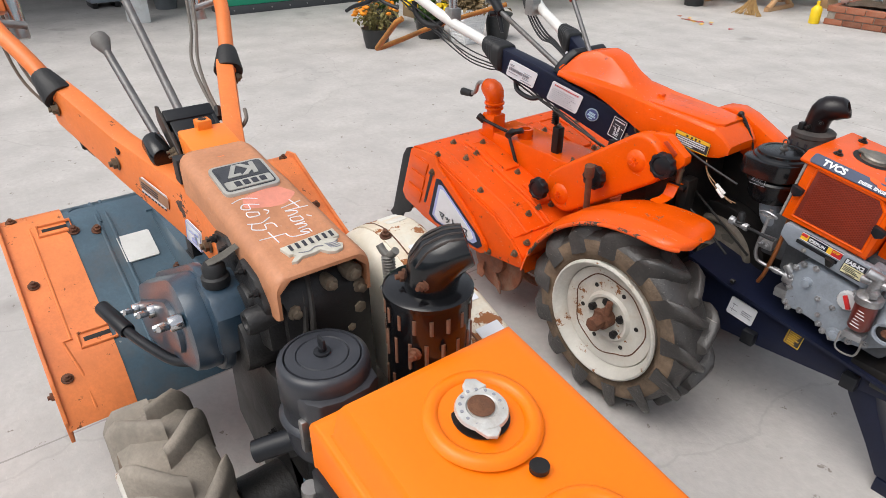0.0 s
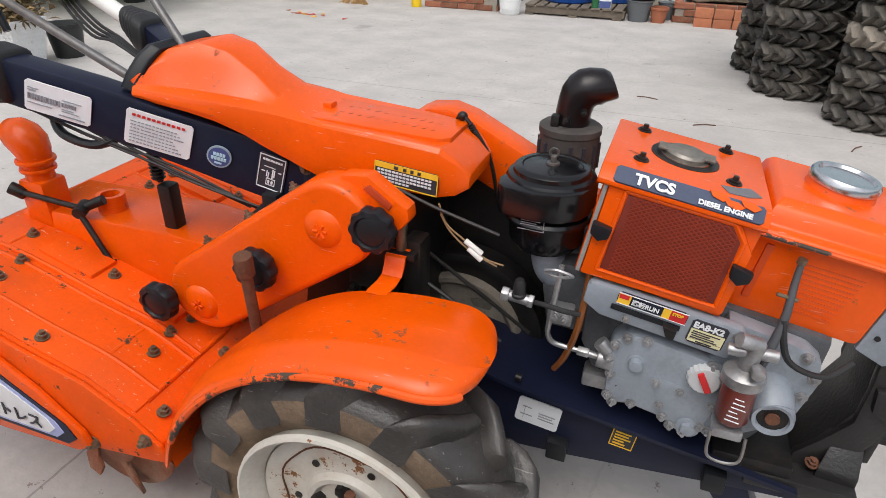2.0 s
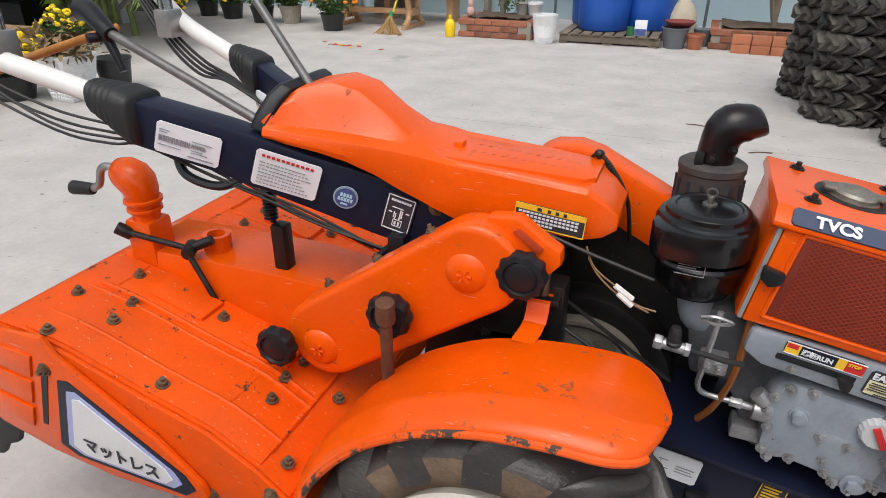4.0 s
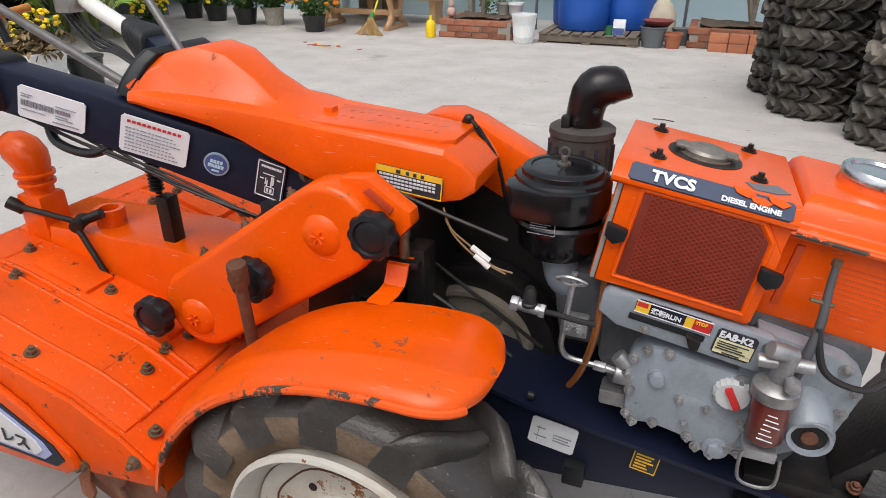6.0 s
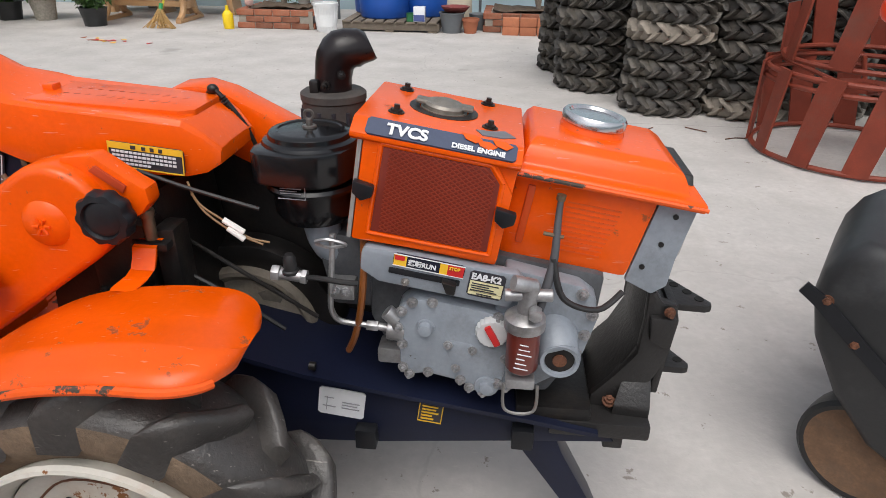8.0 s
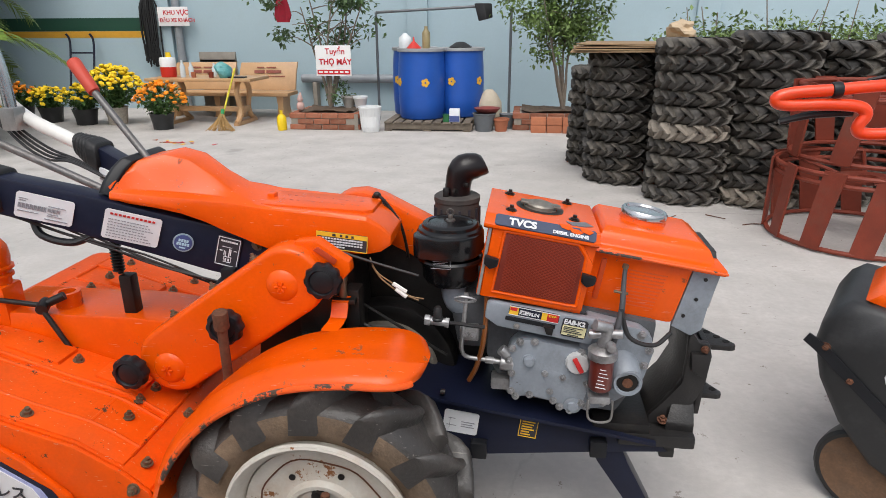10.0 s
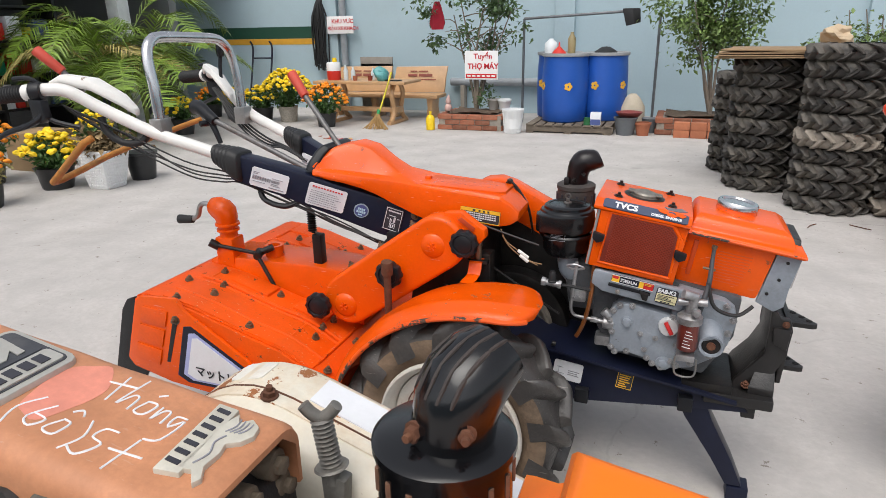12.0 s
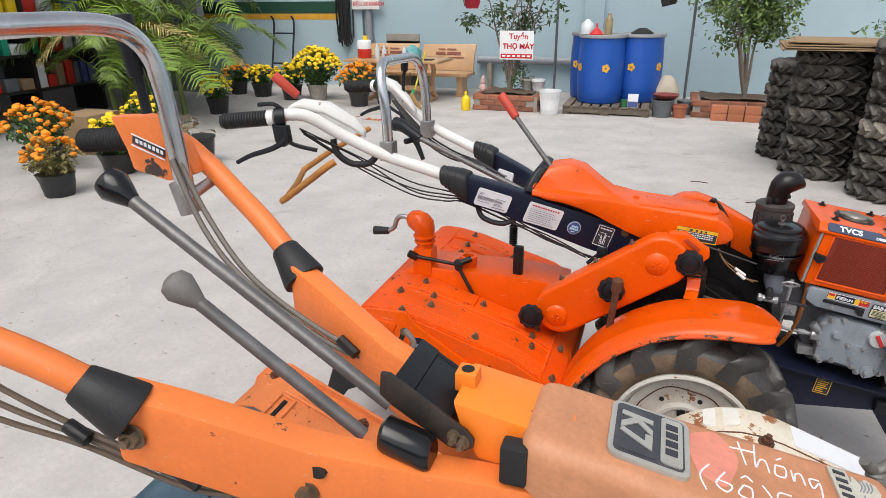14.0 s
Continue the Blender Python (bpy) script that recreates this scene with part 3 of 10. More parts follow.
# gearbox between the wheels
bm = nb()
plate(bm, [(-0.24, 0.30), (-0.20, 0.60), (-0.08, 0.70), (-0.01, 0.69), (0.0, 0.56), (0.0, 0.22), (-0.08, 0.19)], 0.20, 0.40, 0.02)
cyl(bm, (0, 0.12, 0.285), (0, 0.48, 0.285), 0.075, 24, bev=0.01)
cyl(bm, (-0.08, 0.17, 0.47), (-0.08, 0.22, 0.47), 0.06, 24, bev=0.008)
box(bm, -0.10, -0.01, 0.16, 0.22, 0.55, 0.66, 0.01)
for q in ((-0.04, 0.56), (-0.025, 0.63), (-0.09, 0.55), (-0.05, 0.44)):
    hexbolt(bm, (q[0], 0.165, q[1]), (0, -1, 0), 0.008)
part("gearbox", bm, DARK, B, "oily dark cast gearbox")
bm = nb()
PY = (0.040, 0.335, 0.372)
lathe(bm, [(0.0, 0.004), (0.030, 0.004), (0.034, -0.004), (0.040, 0.006), (0.100, 0.010), (0.108, 0.002), (0.114, -0.005), (0.122, -0.005), (0.127, 0.002), (0.128, 0.03)], PY, (0, 1, 0), 56)
pu = part("pulley", bm, mat("dusty_brown_iron", (0.20, 0.175, 0.145), 0.8, vary=0.3, scale=18, dirt=0.45, dirt_color=(0.10, 0.082, 0.062), bump=0.3), B, "dusty grey-brown belt pulley")
bm = lathe(nb(), [(0.126, 0.012), (0.150, 0.006), (0.166, 0.010), (0.170, 0.02), (0.170, 0.06), (0.126, 0.06)], PY, (0, 1, 0), 56)
part("belt", bm, DARK, pu, "worn black drive belt")
bm = nb()
plate(bm, [(0.060, 0.448), (0.068, 0.434), (0.100, 0.430), (0.106, 0.442), (0.098, 0.452), (0.076, 0.455)], 0.3425, 0.346, 0.001)
part("cast_badge", bm, DUSTY, pu)
bm = nb()
cyl(bm, (-0.02, 0.26, 0.60), (0.20, 0.24, 0.475), 0.0035, 8)
part("rod", bm, DARK, B, "thin dark control rod")
bm = nb()
plate(bm, [(-0.14, 0.25), (-0.12, 0.64), (0.02, 0.70), (0.14, 0.68), (0.24, 0.60), (0.29, 0.50), (0.29, 0.36), (0.2, 0.3)], 0.405, 0.425, 0.006)
part("guard_plate", bm, DARK, B, "oily dark guard plate behind the pulley")
bm = nb()
loft(bm, [[(x, 0.385, z0), (x, 0.455, z0), (x, 0.455, z1), (x, 0.385, z1)] for x, z0, z1 in ((-0.08, 0.68, 0.782), (-0.05, 0.685, 0.797), (-0.01, 0.69, 0.801), (0.03, 0.685, 0.790), (0.14, 0.630, 0.735), (0.28, 0.565, 0.662))], bev=0.012)
part("belt_cover", bm, RED, B, "orange sheet belt cover")

# near fender over the wheel
FX = [(-0.335, 0.300), (-0.315, 0.362), (-0.285, 0.418), (-0.235, 0.482), (-0.17, 0.538), (-0.09, 0.581), (-0.02, 0.602), (0.05, 0.612), (0.10, 0.614), (0.14, 0.612), (0.168, 0.608), (0.186, 0.604)]
def fender_rings(flip):
    line = smooth_path([Vector((x, 0, z)) for x, z in FX[:-3]] + [Vector((0.135, 0, 0.613)), Vector((0.160, 0, 0.610)), Vector((0.183, 0, 0.605)), Vector((0.198, 0, 0.598))], 5)
    rings = []
    xa, xb = 0.115, 0.1985
    for i, p in enumerate(line):
        d = (line[min(i + 1, len(line) - 1)] - line[max(i - 1, 0)]).normalized()
        nn = Vector((-d.z, 0, d.x))
        k = max(0.0, min(1.0, (p.x - xa) / (xb - xa)))
        cut = 1 - math.sqrt(max(0.0, 1 - k ** 2.4))
        yo, yi = -0.0985 + 0.078 * cut, 0.102 - 0.075 * cut
        drop = 0.022 - 0.004 * k
        ring = []
        for s, z in ((0.0, -0.010), (0.2, -0.002), (0.5, 0.004), (0.72, 0.002), (0.76, 0.0035), (0.80, 0.0005), (0.90, -0.004), (0.965, -0.010), (0.99, -0.017)):
            ring.append(Vector((p.x, yi + (yo - yi) * s, p.z)) + nn * z)
        ring.append(Vector((p.x, yo, p.z)) - nn * drop)
        low = [v - nn * 0.004 for v in ring[::-1]]
        low[0] = ring[-1] + Vector((0, 0.004, 0))
        ring = ring + low
        rings.append([(v.x, (0.57 - v.y) if flip else v.y, v.z) for v in ring])
    return rings
for flip in (False, True):
    rings_ = fender_rings(flip)
    bm = loft(nb(), rings_, bev=0.0)
    fen = part("fender", bm, RED, B, "orange mudguard with chipped lip", 50)
    if not flip:
        bm = nb()
        tube(bm, [rings_[i][9] for i in range(6, len(rings_) - 5)], 0.0058, 8, 1)
        part("lip", bm, REDWORN, fen, "chipped blackened fender edge")
        bm = nb()
        loft(bm, [[(-0.024 + k, y, z), (0.010 + k, y, z), (0.010 + k, y + 0.006, z + 0.002), (-0.024 + k, y + 0.006, z + 0.002)] for k, y, z in ((-0.004, 0.085, 0.598), (0.0, 0.112, 0.600), (0.002, 0.130, 0.606), (0.003, 0.137, 0.620), (0.003, 0.142, 0.634), (0.004, 0.165, 0.638))], bev=0.001)
        part("bracket", bm, RED, fen)
        bm = nb()
        box(bm, -0.002, 0.030, 0.165, 0.21, 0.52, 0.652, 0.006)
        box(bm, -0.022, 0.026, 0.148, 0.20, 0.626, 0.638, 0.003)
        part("mount", bm, DARK, fen, "oily dark mounting block")
        bm = nb()
        cyl(bm, (-0.002, 0.163, 0.630), (-0.002, 0.163, 0.676), 0.0085, 14, bev=0.002)
        cyl(bm, (-0.002, 0.163, 0.672), (-0.002, 0.163, 0.683), 0.0105, 14, bev=0.002)
        part("pin", bm, BOLT, fen, "worn steel pin")

# chain case with knobs
bm = nb()
plate(bm, stadium(-0.362, 0.498, 0.073, -0.096, 0.686, 0.073, 16), 0.105, 0.165, 0.013, seg=3)
lathe(bm, [(0.0, -0.016), (0.026, -0.014), (0.036, -0.006), (0.040, 0.004)], (-0.369, 0.112, 0.482), (0, 1, 0), 28)
lathe(bm, [(0.0, -0.010), (0.026, -0.008), (0.035, 0.002)], (-0.106, 0.106, 0.681), (0, 1, 0), 28)
case = part("chain_case", bm, RED, B, "orange cast chain case", 50)
bm = nb()
for cx, cz in ((-0.369, 0.482), (-0.106, 0.681)):
    for k in range(6):
        a = math.tau * k / 6
        y = 0.0935 if cx < -0.2 else 0.0955
        cyl(bm, (cx + 0.004 * math.cos(a), y + 0.001, cz + 0.004 * math.sin(a)), (cx + 0.012 * math.cos(a), y, cz + 0.012 * math.sin(a)), 0.0022, 6)
part("emblem", bm, REDCHIP, case, "raised cast emblem")
bm = nb()
loft(bm, [[(-0.085, y, 0.764), (-0.040, y, 0.768), (0.006, y, 0.736), (0.024, y, 0.726), (0.026, y, 0.706), (0.012, y, 0.690), (-0.04, y, 0.66), (-0.09, y, 0.70)] for y in (0.130, 0.162)], bev=0.006)
end_ = part("end_cover", bm, RED, case, "orange end cover with a slot")
# thin plate whose darker red paints in the shade of a slot
bm = nb()
loft(bm, [[(-0.046, y, 0.7485), (-0.036, y, 0.7555), (0.000, y, 0.7295), (-0.006, y, 0.7195)] for y in (0.1265, 0.132)], bev=0.001)
part("recess", bm, mat("slot_shade_red", (0.42, 0.04, 0.004), 0.6), end_, "slot shown by a plate in shaded red")
bm = nb()
for u in (0.15, 0.5, 0.85):
    x, z = -0.425 + u * 0.27, 0.548 + u * 0.19
    hexbolt(bm, (x + 0.02, 0.145, z + 0.010), (-0.4, 0, 0.9), 0.007, 0.006)
part("bolts", bm, BOLT, case)
for p in ((-0.024, 0.114, 0.693), (-0.218, 0.080, 0.601), (-0.440, 0.084, 0.482)):
    round_knob(case, p)
bm = nb()
cyl(bm, (-0.201, 0.030, 0.646), (-0.214, 0.055, 0.47), 0.0095, 12, bev=0.002)
cyl(bm, (-0.2005, 0.029, 0.655), (-0.203, 0.034, 0.618), 0.0145, 16, bev=0.003)
part("shift_rod", bm, RUST, B, "short rusty shift rod")

# rotary tiller unit at the back
RP = [(-0.930, 0.500), (-0.912, 0.520), (-0.885, 0.527), (-0.83, 0.524), (-0.73, 0.505), (-0.58, 0.458), (-0.46, 0.424), (-0.375, 0.376), (-0.325, 0.335), (-0.315, 0.29)]
bm = nb()
t = 0.008
outer = [[(x, y, z) for x, z in RP] + [(x + 0.004, y, z - t) for x, z in RP[::-1]] for y in (-0.084, 0.65)]
loft(bm, outer)
rot = part("rotary_cover", bm, REDCHIP, B, "orange steel rotary cover with bolts")
SIDE = [(x, z - 0.004) for x, z in RP[:-1]] + [(-0.312, 0.300), (-0.345, 0.292), (-0.49, 0.272), (-0.70, 0.262), (-0.86, 0.285), (-0.93, 0.32)]
for y in (-0.092, 0.650):
    bm = nb()
    plate(bm, SIDE, y, y + 0.008, 0.002)
    sp = part("side_plate", bm, REDCHIP, rot, "orange end plate")
bm = nb()
for y in (-0.025, 0.062, 0.082, 0.45, 0.55):
    tube(bm, [(x, y, z + 0.001) for x, z in RP[3:8]], 0.0055, 8, 3)
for x, z, y0, y1 in ((-0.80, 0.519, 0.09, 0.17), (-0.47, 0.427, -0.02, 0.06), (-0.378, 0.378, -0.05, 0.16), (-0.83, 0.524, 0.36, 0.62)):
    tube(bm, [(x, y0, z), (x, y1, z)], 0.0055, 8, 1)
part("seams", bm, REDCHIP, rot)
bm = nb()
for y0, y1 in ((-0.078, 0.060), (0.086, 0.175), (0.37, 0.445), (0.555, 0.645)):
    loft(bm, [[(x, y, z + k) for y, k in ((y0, -0.002), (y0, 0.004), (y1, 0.004), (y1, -0.002))] for x, z in RP[3:8]], bev=0.0015)
part("raised_panels", bm, REDCHIP, rot)
bm = nb()
for x0, x1, z0, z1 in ((-0.74, -0.62, 0.506, 0.470), (-0.54, -0.44, 0.446, 0.413)):
    for y0, y1 in ((0.10, 0.165), (0.465, 0.535)):
        loft(bm, [[(x0, y0, z0 + k), (x0, y1, z0 + k), (x1, y1, z1 + k), (x1, y0, z1 + k)] for k in (-0.004, 0.012)], bev=0.004)
part("raised_panels", bm, REDCHIP, rot)
bm = nb()
def on_rotary(x):
    for (x0, z0), (x1, z1) in zip(RP, RP[1:]):
        if x0 <= x <= x1:
            return z0 + (z1 - z0) * (x - x0) / (x1 - x0)
    return RP[-1][1]
for x, y in ((-0.835, 0.034), (-0.728, 0.007), (-0.738, 0.062), (-0.790, -0.070), (-0.573, -0.055), (-0.426, 0.028), (-0.434, 0.082), (-0.350, -0.046), (-0.60, 0.135), (-0.43, 0.135), (-0.352, 0.12), (-0.79, 0.135), (-0.76, 0.42), (-0.60, 0.42), (-0.76, 0.50), (-0.60, 0.53), (-0.43, 0.48), (-0.76, 0.60), (-0.58, 0.61), (-0.40, 0.58)):
    hexbolt(bm, (x, y, on_rotary(x) + 0.004), (0.25, 0, 1), 0.0085, 0.009)
for q in ((-0.475, 0.288), (-0.352, 0.338)):
    hexbolt(bm, (q[0], -0.092, q[1]), (0, -1, 0), 0.009, 0.01)
part("bolts", bm, BOLT, rot, "dull brass-coloured bolts")
# hinged side panel with the slot
bm = nb()
plate(bm, [(-0.900, 0.520), (-0.880, 0.530), (-0.762, 0.536), (-0.742, 0.505), (-0.560, 0.390), (-0.480, 0.318), (-0.470, 0.290), (-0.500, 0.272), (-0.68, 0.262), (-0.82, 0.275), (-0.945, 0.305), (-0.965, 0.330)], -0.108, -0.094, 0.006)
panel = part("side_panel", bm, RED, rot, "orange pressed side panel")
bm = nb()
for k0, k1 in ((0.04, 0.30), (0.36, 0.64), (0.70, 0.96)):
    quad = [(-0.935 + 0.062 * k, 0.335 + 0.175 * k) for k in (k0, k1)]
    far_ = [(-0.850 + 0.062 * k, 0.318 + 0.185 * k) for k in (k1, k0)]
    loft(bm, [[(x, y, z) for x, z in quad + far_] for y in (-0.107, -0.1125)], bev=0.003)
part("ribs", bm, RED, panel)
bm = nb()
loft(bm, [[(-0.822, y, 0.340), (-0.811, y, 0.340), (-0.766, y, 0.462), (-0.779, y, 0.470)] for y in (-0.106, -0.1092)])
part("slot", bm, DARK, panel, "dark adjusting slot")
bm = nb()
hexbolt(bm, (-0.768, -0.109, 0.474), (0, -1, 0), 0.009, 0.008)
part("bolt", bm, BOLT, panel, "dull slot bolt")
TRI = [(-0.745, 0.458), (-0.722, 0.462), (-0.508, 0.332), (-0.492, 0.305), (-0.515, 0.286), (-0.755, 0.287), (-0.790, 0.305)]
bm = plate(nb(), TRI, -0.1100, -0.1082, 0.0)
part("decal", bm, NAVY, panel, "navy triangular decal")
cen = (sum(p[0] for p in TRI) / 7, sum(p[1] for p in TRI) / 7)
def inset(k, dz=0.0):
    return [(cen[0] + (x - cen[0]) * k, cen[1] + (z - cen[1]) * k + dz) for x, z in TRI]
bm = plate(nb(), inset(0.84), -0.1118, -0.1100, 0.0)
part("decal_border", bm, LILAC, panel, "lilac decal border")
bm = plate(nb(), inset(0.73), -0.1136, -0.1118, 0.0)
part("decal_field", bm, PAPER, panel, "white decal field")
lettering("decal_text", panel, INK, "マットレス", (-0.722, -0.1136, 0.322), (1, 0, -0.06), (0.06, 0, 1), 0.033, 0.002, 0.0, 0.0006)
bm = nb()
loft(bm, [[(-0.905, y, 0.522), (-0.932, y, 0.512), (-0.955, y, 0.48), (-1.035, y, 0.235), (-1.060, y, 0.205), (-1.030, y, 0.190), (-0.985, y, 0.205), (-0.965, y, 0.235), (-0.925, y, 0.255), (-0.90, y, 0.30), (-0.895, y, 0.45)] for y in (-0.106, -0.094)], bev=0.003)
part("rubber_flap", bm, RUBBER, rot, "black rubber mud flap")
bm = nb()
loft(bm, [[(-0.935, y, 0.498), (-0.99, y, 0.36), (-1.03, y, 0.21), (-1.02, y, 0.21), (-0.98, y, 0.36), (-0.925, y, 0.495)] for y in (-0.084, 0.65)])
part("rear_flap", bm, REDCHIP, rot, "orange rear levelling plate")
bm = nb()
TINE = mat("rusty_worn_blade", (0.28, 0.10, 0.05), 0.65, vary=0.35, scale=20, dirt=0.4, dirt_color=(0.36, 0.27, 0.2), bump=0.4)
cyl(bm, (-0.515, 0.0, 0.215), (-0.515, 0.58, 0.215), 0.025, 12)
for y in (-0.015, 0.15):
    cyl(bm, (-0.515, y, 0.215), (-0.515, y + 0.012, 0.215), 0.122, 36, bev=0.003)
    cyl(bm, (-0.515, y - 0.02, 0.215), (-0.515, y, 0.215), 0.05, 20, bev=0.004)
for a0, rr in ((3.5, 0.100), (4.6, 0.104)):
    loft(bm, [[Vector((-0.515 + rk * math.cos(a0 + da), y_, 0.215 + rk * math.sin(a0 + da))) for rk, y_ in ((r0, y0), (r0 + w_, y0 - 0.004), (r0 + w_, y0 + 0.004), (r0, y0 + 0.008))]
              for da, r0, y0, w_ in ((0.0, 0.03, -0.024, 0.03), (0.25, 0.07, -0.026, 0.04), (0.5, rr - 0.02, -0.036, 0.042), (0.8, rr - 0.03, -0.050, 0.02))], bev=0.002)
for i in range(9):
    a = i * 2.1
    y = 0.02 + i * 0.068
    c = Vector((-0.515, y, 0.215))
    d = Vector((math.cos(a), 0, math.sin(a)))
    e = Vector((-math.sin(a), 0, math.cos(a)))
    tube(bm, [c, c + d * 0.11, c + d * 0.145 + e * 0.05, c + d * 0.14 + e * 0.10 + Vector((0, 0.03, 0))], 0.014, 6, 3)
part("tine_rotor", bm, TINE, rot, "rusty curved tilling blades")
# lift beam, column, crank
bm = nb()
loft(bm, [[(x, y0, z0), (x, y1, z0), (x, y1 - 0.012, z1), (x, y0 + 0.012, z1)] for x, y0, y1, z0, z1 in ((-0.88, 0.175, 0.34, 0.48, 0.535), (-0.84, 0.170, 0.35, 0.48, 0.552), (-0.50, 0.18, 0.36, 0.43, 0.550), (-0.36, 0.19, 0.36, 0.38, 0.535))], bev=0.006)
beam = part("lift_beam", bm, RED, B, "orange rotary lift beam")
bm = nb()
cyl(bm, (-0.818, 0.208, 0.50), (-0.818, 0.208, 0.645), 0.027, 20)
cyl(bm, (-0.818, 0.208, 0.628), (-0.818, 0.208, 0.636), 0.034, 20, bev=0.002)
cyl(bm, (-0.818, 0.208, 0.646), (-0.818, 0.208, 0.654), 0.037, 20, bev=0.002)
box(bm, -0.850, -0.786, 0.178, 0.238, 0.50, 0.612, 0.008)
loft(bm, [[(-0.818 + cx + r * math.cos(a) * math.cos(tl), 0.208 + r * math.sin(a), cz - r * math.cos(a) * math.sin(tl)) for a in [k * math.tau / 18 for k in range(18)]] for cx, cz, r, tl in ((0.0, 0.648, 0.029, 0.0), (0.0, 0.668, 0.034, -0.15), (-0.004, 0.684, 0.037, -0.5), (-0.014, 0.694, 0.037, -0.9), (-0.030, 0.700, 0.034, -1.25), (-0.046, 0.702, 0.027, -1.45), (-0.056, 0.702, 0.015, -1.5))])
part("column", bm, RED, beam, "orange crank column with elbow")
bm = nb()
tube(bm, [(-0.865, 0.208, 0.702), (-0.895, 0.207, 0.708), (-0.912, 0.206, 0.696), (-0.922, 0.204, 0.668), (-0.945, 0.202, 0.655)], 0.008, 10)
cr = part("crank", bm, STEEL, beam, "bent steel crank")
bm = nb()
cyl(bm, (-0.940, 0.202, 0.655), (-0.992, 0.198, 0.653), 0.012, 12, r2=0.015, bev=0.003)
part("grip", bm, RUBBER, cr, "black crank grip")
bm = nb()
cyl(bm, (-0.845, 0.172, 0.590), (-0.70, 0.185, 0.572), 0.006, 10)
cyl(bm, (-0.858, 0.165, 0.600), (-0.835, 0.178, 0.583), 0.013, 12, bev=0.002)
cyl(bm, (-0.704, 0.20, 0.575), (-0.690, 0.165, 0.570), 0.013, 12, bev=0.003)
cyl(bm, (-0.70, 0.185, 0.573), (-0.660, 0.205, 0.590), 0.010, 10)
cyl(bm, (-0.695, 0.172, 0.572), (-0.636, 0.166, 0.472), 0.006, 10)
cyl(bm, (-0.638, 0.158, 0.472), (-0.630, 0.175, 0.466), 0.011, 10, bev=0.002)
part("depth_linkage", bm, DARK, beam, "dark steel depth linkage")
bm = nb()
lathe(bm, [(0.028, -0.03), (0.028, 0.035), (0.018, 0.035), (0.018, 0.0), (0.0, 0.0)], (-0.68, 0.24, 0.55), (0, 0, 1), 20)
part("filler_neck", bm, RED, beam, "open orange filler neck")
bm = nb()
box(bm, -0.529, -0.499, 0.214, 0.244, 0.527, 0.640, 0.006)
tube(bm, [(-0.53, 0.23, 0.64), (-0.535, 0.23, 0.70), (-0.545, 0.235, 0.74)], 0.006, 8)
for k in range(9):
    lathe(bm, [(0.010, 0), (0.014, 0.003), (0.010, 0.006)], (-0.533, 0.23, 0.645 + k * 0.007), (0, 0, 1), 12)
part("latch", bm, DARK, beam, "worn dark latch block with spring")

# hood
def hood_ring(x, zb, zs, zt, hw, ht):
    lean = 0.032 * max(0.0, min(1.0, (-0.15 - x) / 0.316))
    yc, hw = 0.290 - lean, hw - lean
    ledge = min(zs + 0.005, zt - 0.004)
    side = [(hw, zb), (hw + 0.003, (zb * 2 + zs) / 3), (hw - 0.001, zs), (min(ht + 0.020, hw - 0.006), ledge), (ht + 0.004, ledge * 0.35 + zt * 0.65), (ht * 0.86, zt - 0.002), (ht * 0.5, zt)]
    return [(x, yc - y, z) for y, z in side] + [(x, yc + y, z) for y, z in side[::-1]]
bm = nb()
loft(bm, [hood_ring(-0.466, 0.831, 0.846, 0.862, 0.142, 0.105), hood_ring(-0.450, 0.829, 0.845, 0.888, 0.139, 0.080), hood_ring(-0.430, 0.822, 0.842, 0.902, 0.134, 0.065), hood_ring(-0.380, 0.812, 0.836, 0.912, 0.124, 0.052),
          hood_ring(-0.335, 0.799, 0.831, 0.901, 0.114, 0.046), hood_ring(-0.290, 0.780, 0.825, 0.866, 0.105, 0.042), hood_ring(-0.250, 0.758, 0.820, 0.838, 0.098, 0.044), hood_ring(-0.220, 0.744, 0.815, 0.826, 0.093, 0.054),
          hood_ring(-0.195, 0.731, 0.810, 0.815, 0.089, 0.070), hood_ring(-0.160, 0.718, 0.805, 0.810, 0.087, 0.073), hood_ring(-0.040, 0.716, 0.793, 0.801, 0.0815, 0.071), hood_ring(0.040, 0.714, 0.785, 0.793, 0.079, 0.066),
          hood_ring(0.066, 0.718, 0.768, 0.775, 0.071, 0.060), hood_ring(0.086, 0.730, 0.746, 0.752, 0.063, 0.052)], bev=0.0015)
hood = part("hood", bm, RED, B, "orange-red moulded hood", 26)
bm = nb()
loft(bm, [[(x, y, z - 0.066 * (x + 0.185)) for x, y in ((-0.185, 0.222), (0.028, 0.238), (0.045, 0.255), (0.045, 0.345), (-0.190, 0.335))] for z in (0.795, 0.8130)], bev=0.003)
part("top_panel", bm, RED, hood, "raised top panel")
bm = nb()
r_ = random.Random(4)
for k in range(11):
    x = -0.155 + k * 0.016
    for row in range(2):
        y, z = 0.268 + row * 0.034, 0.8130 - (x + 0.185) * 0.066
        tube(bm, [(x, y, z), (x + 0.006, y + 0.003, z - 0.0004), (x + r_.uniform(-0.002, 0.01), y + 0.011, z - 0.0006)], 0.0005, 4, 2)
part("scrawl", bm, mat("faint_scrawl", (0.36, 0.05, 0.01), 0.6), hood, "faint dark marker scrawl")
bm = nb()
box(bm, -0.190, -0.174, 0.273, 0.294, 0.804, 0.821, 0.003)
part("catch", bm, RED, hood)
bm = nb()
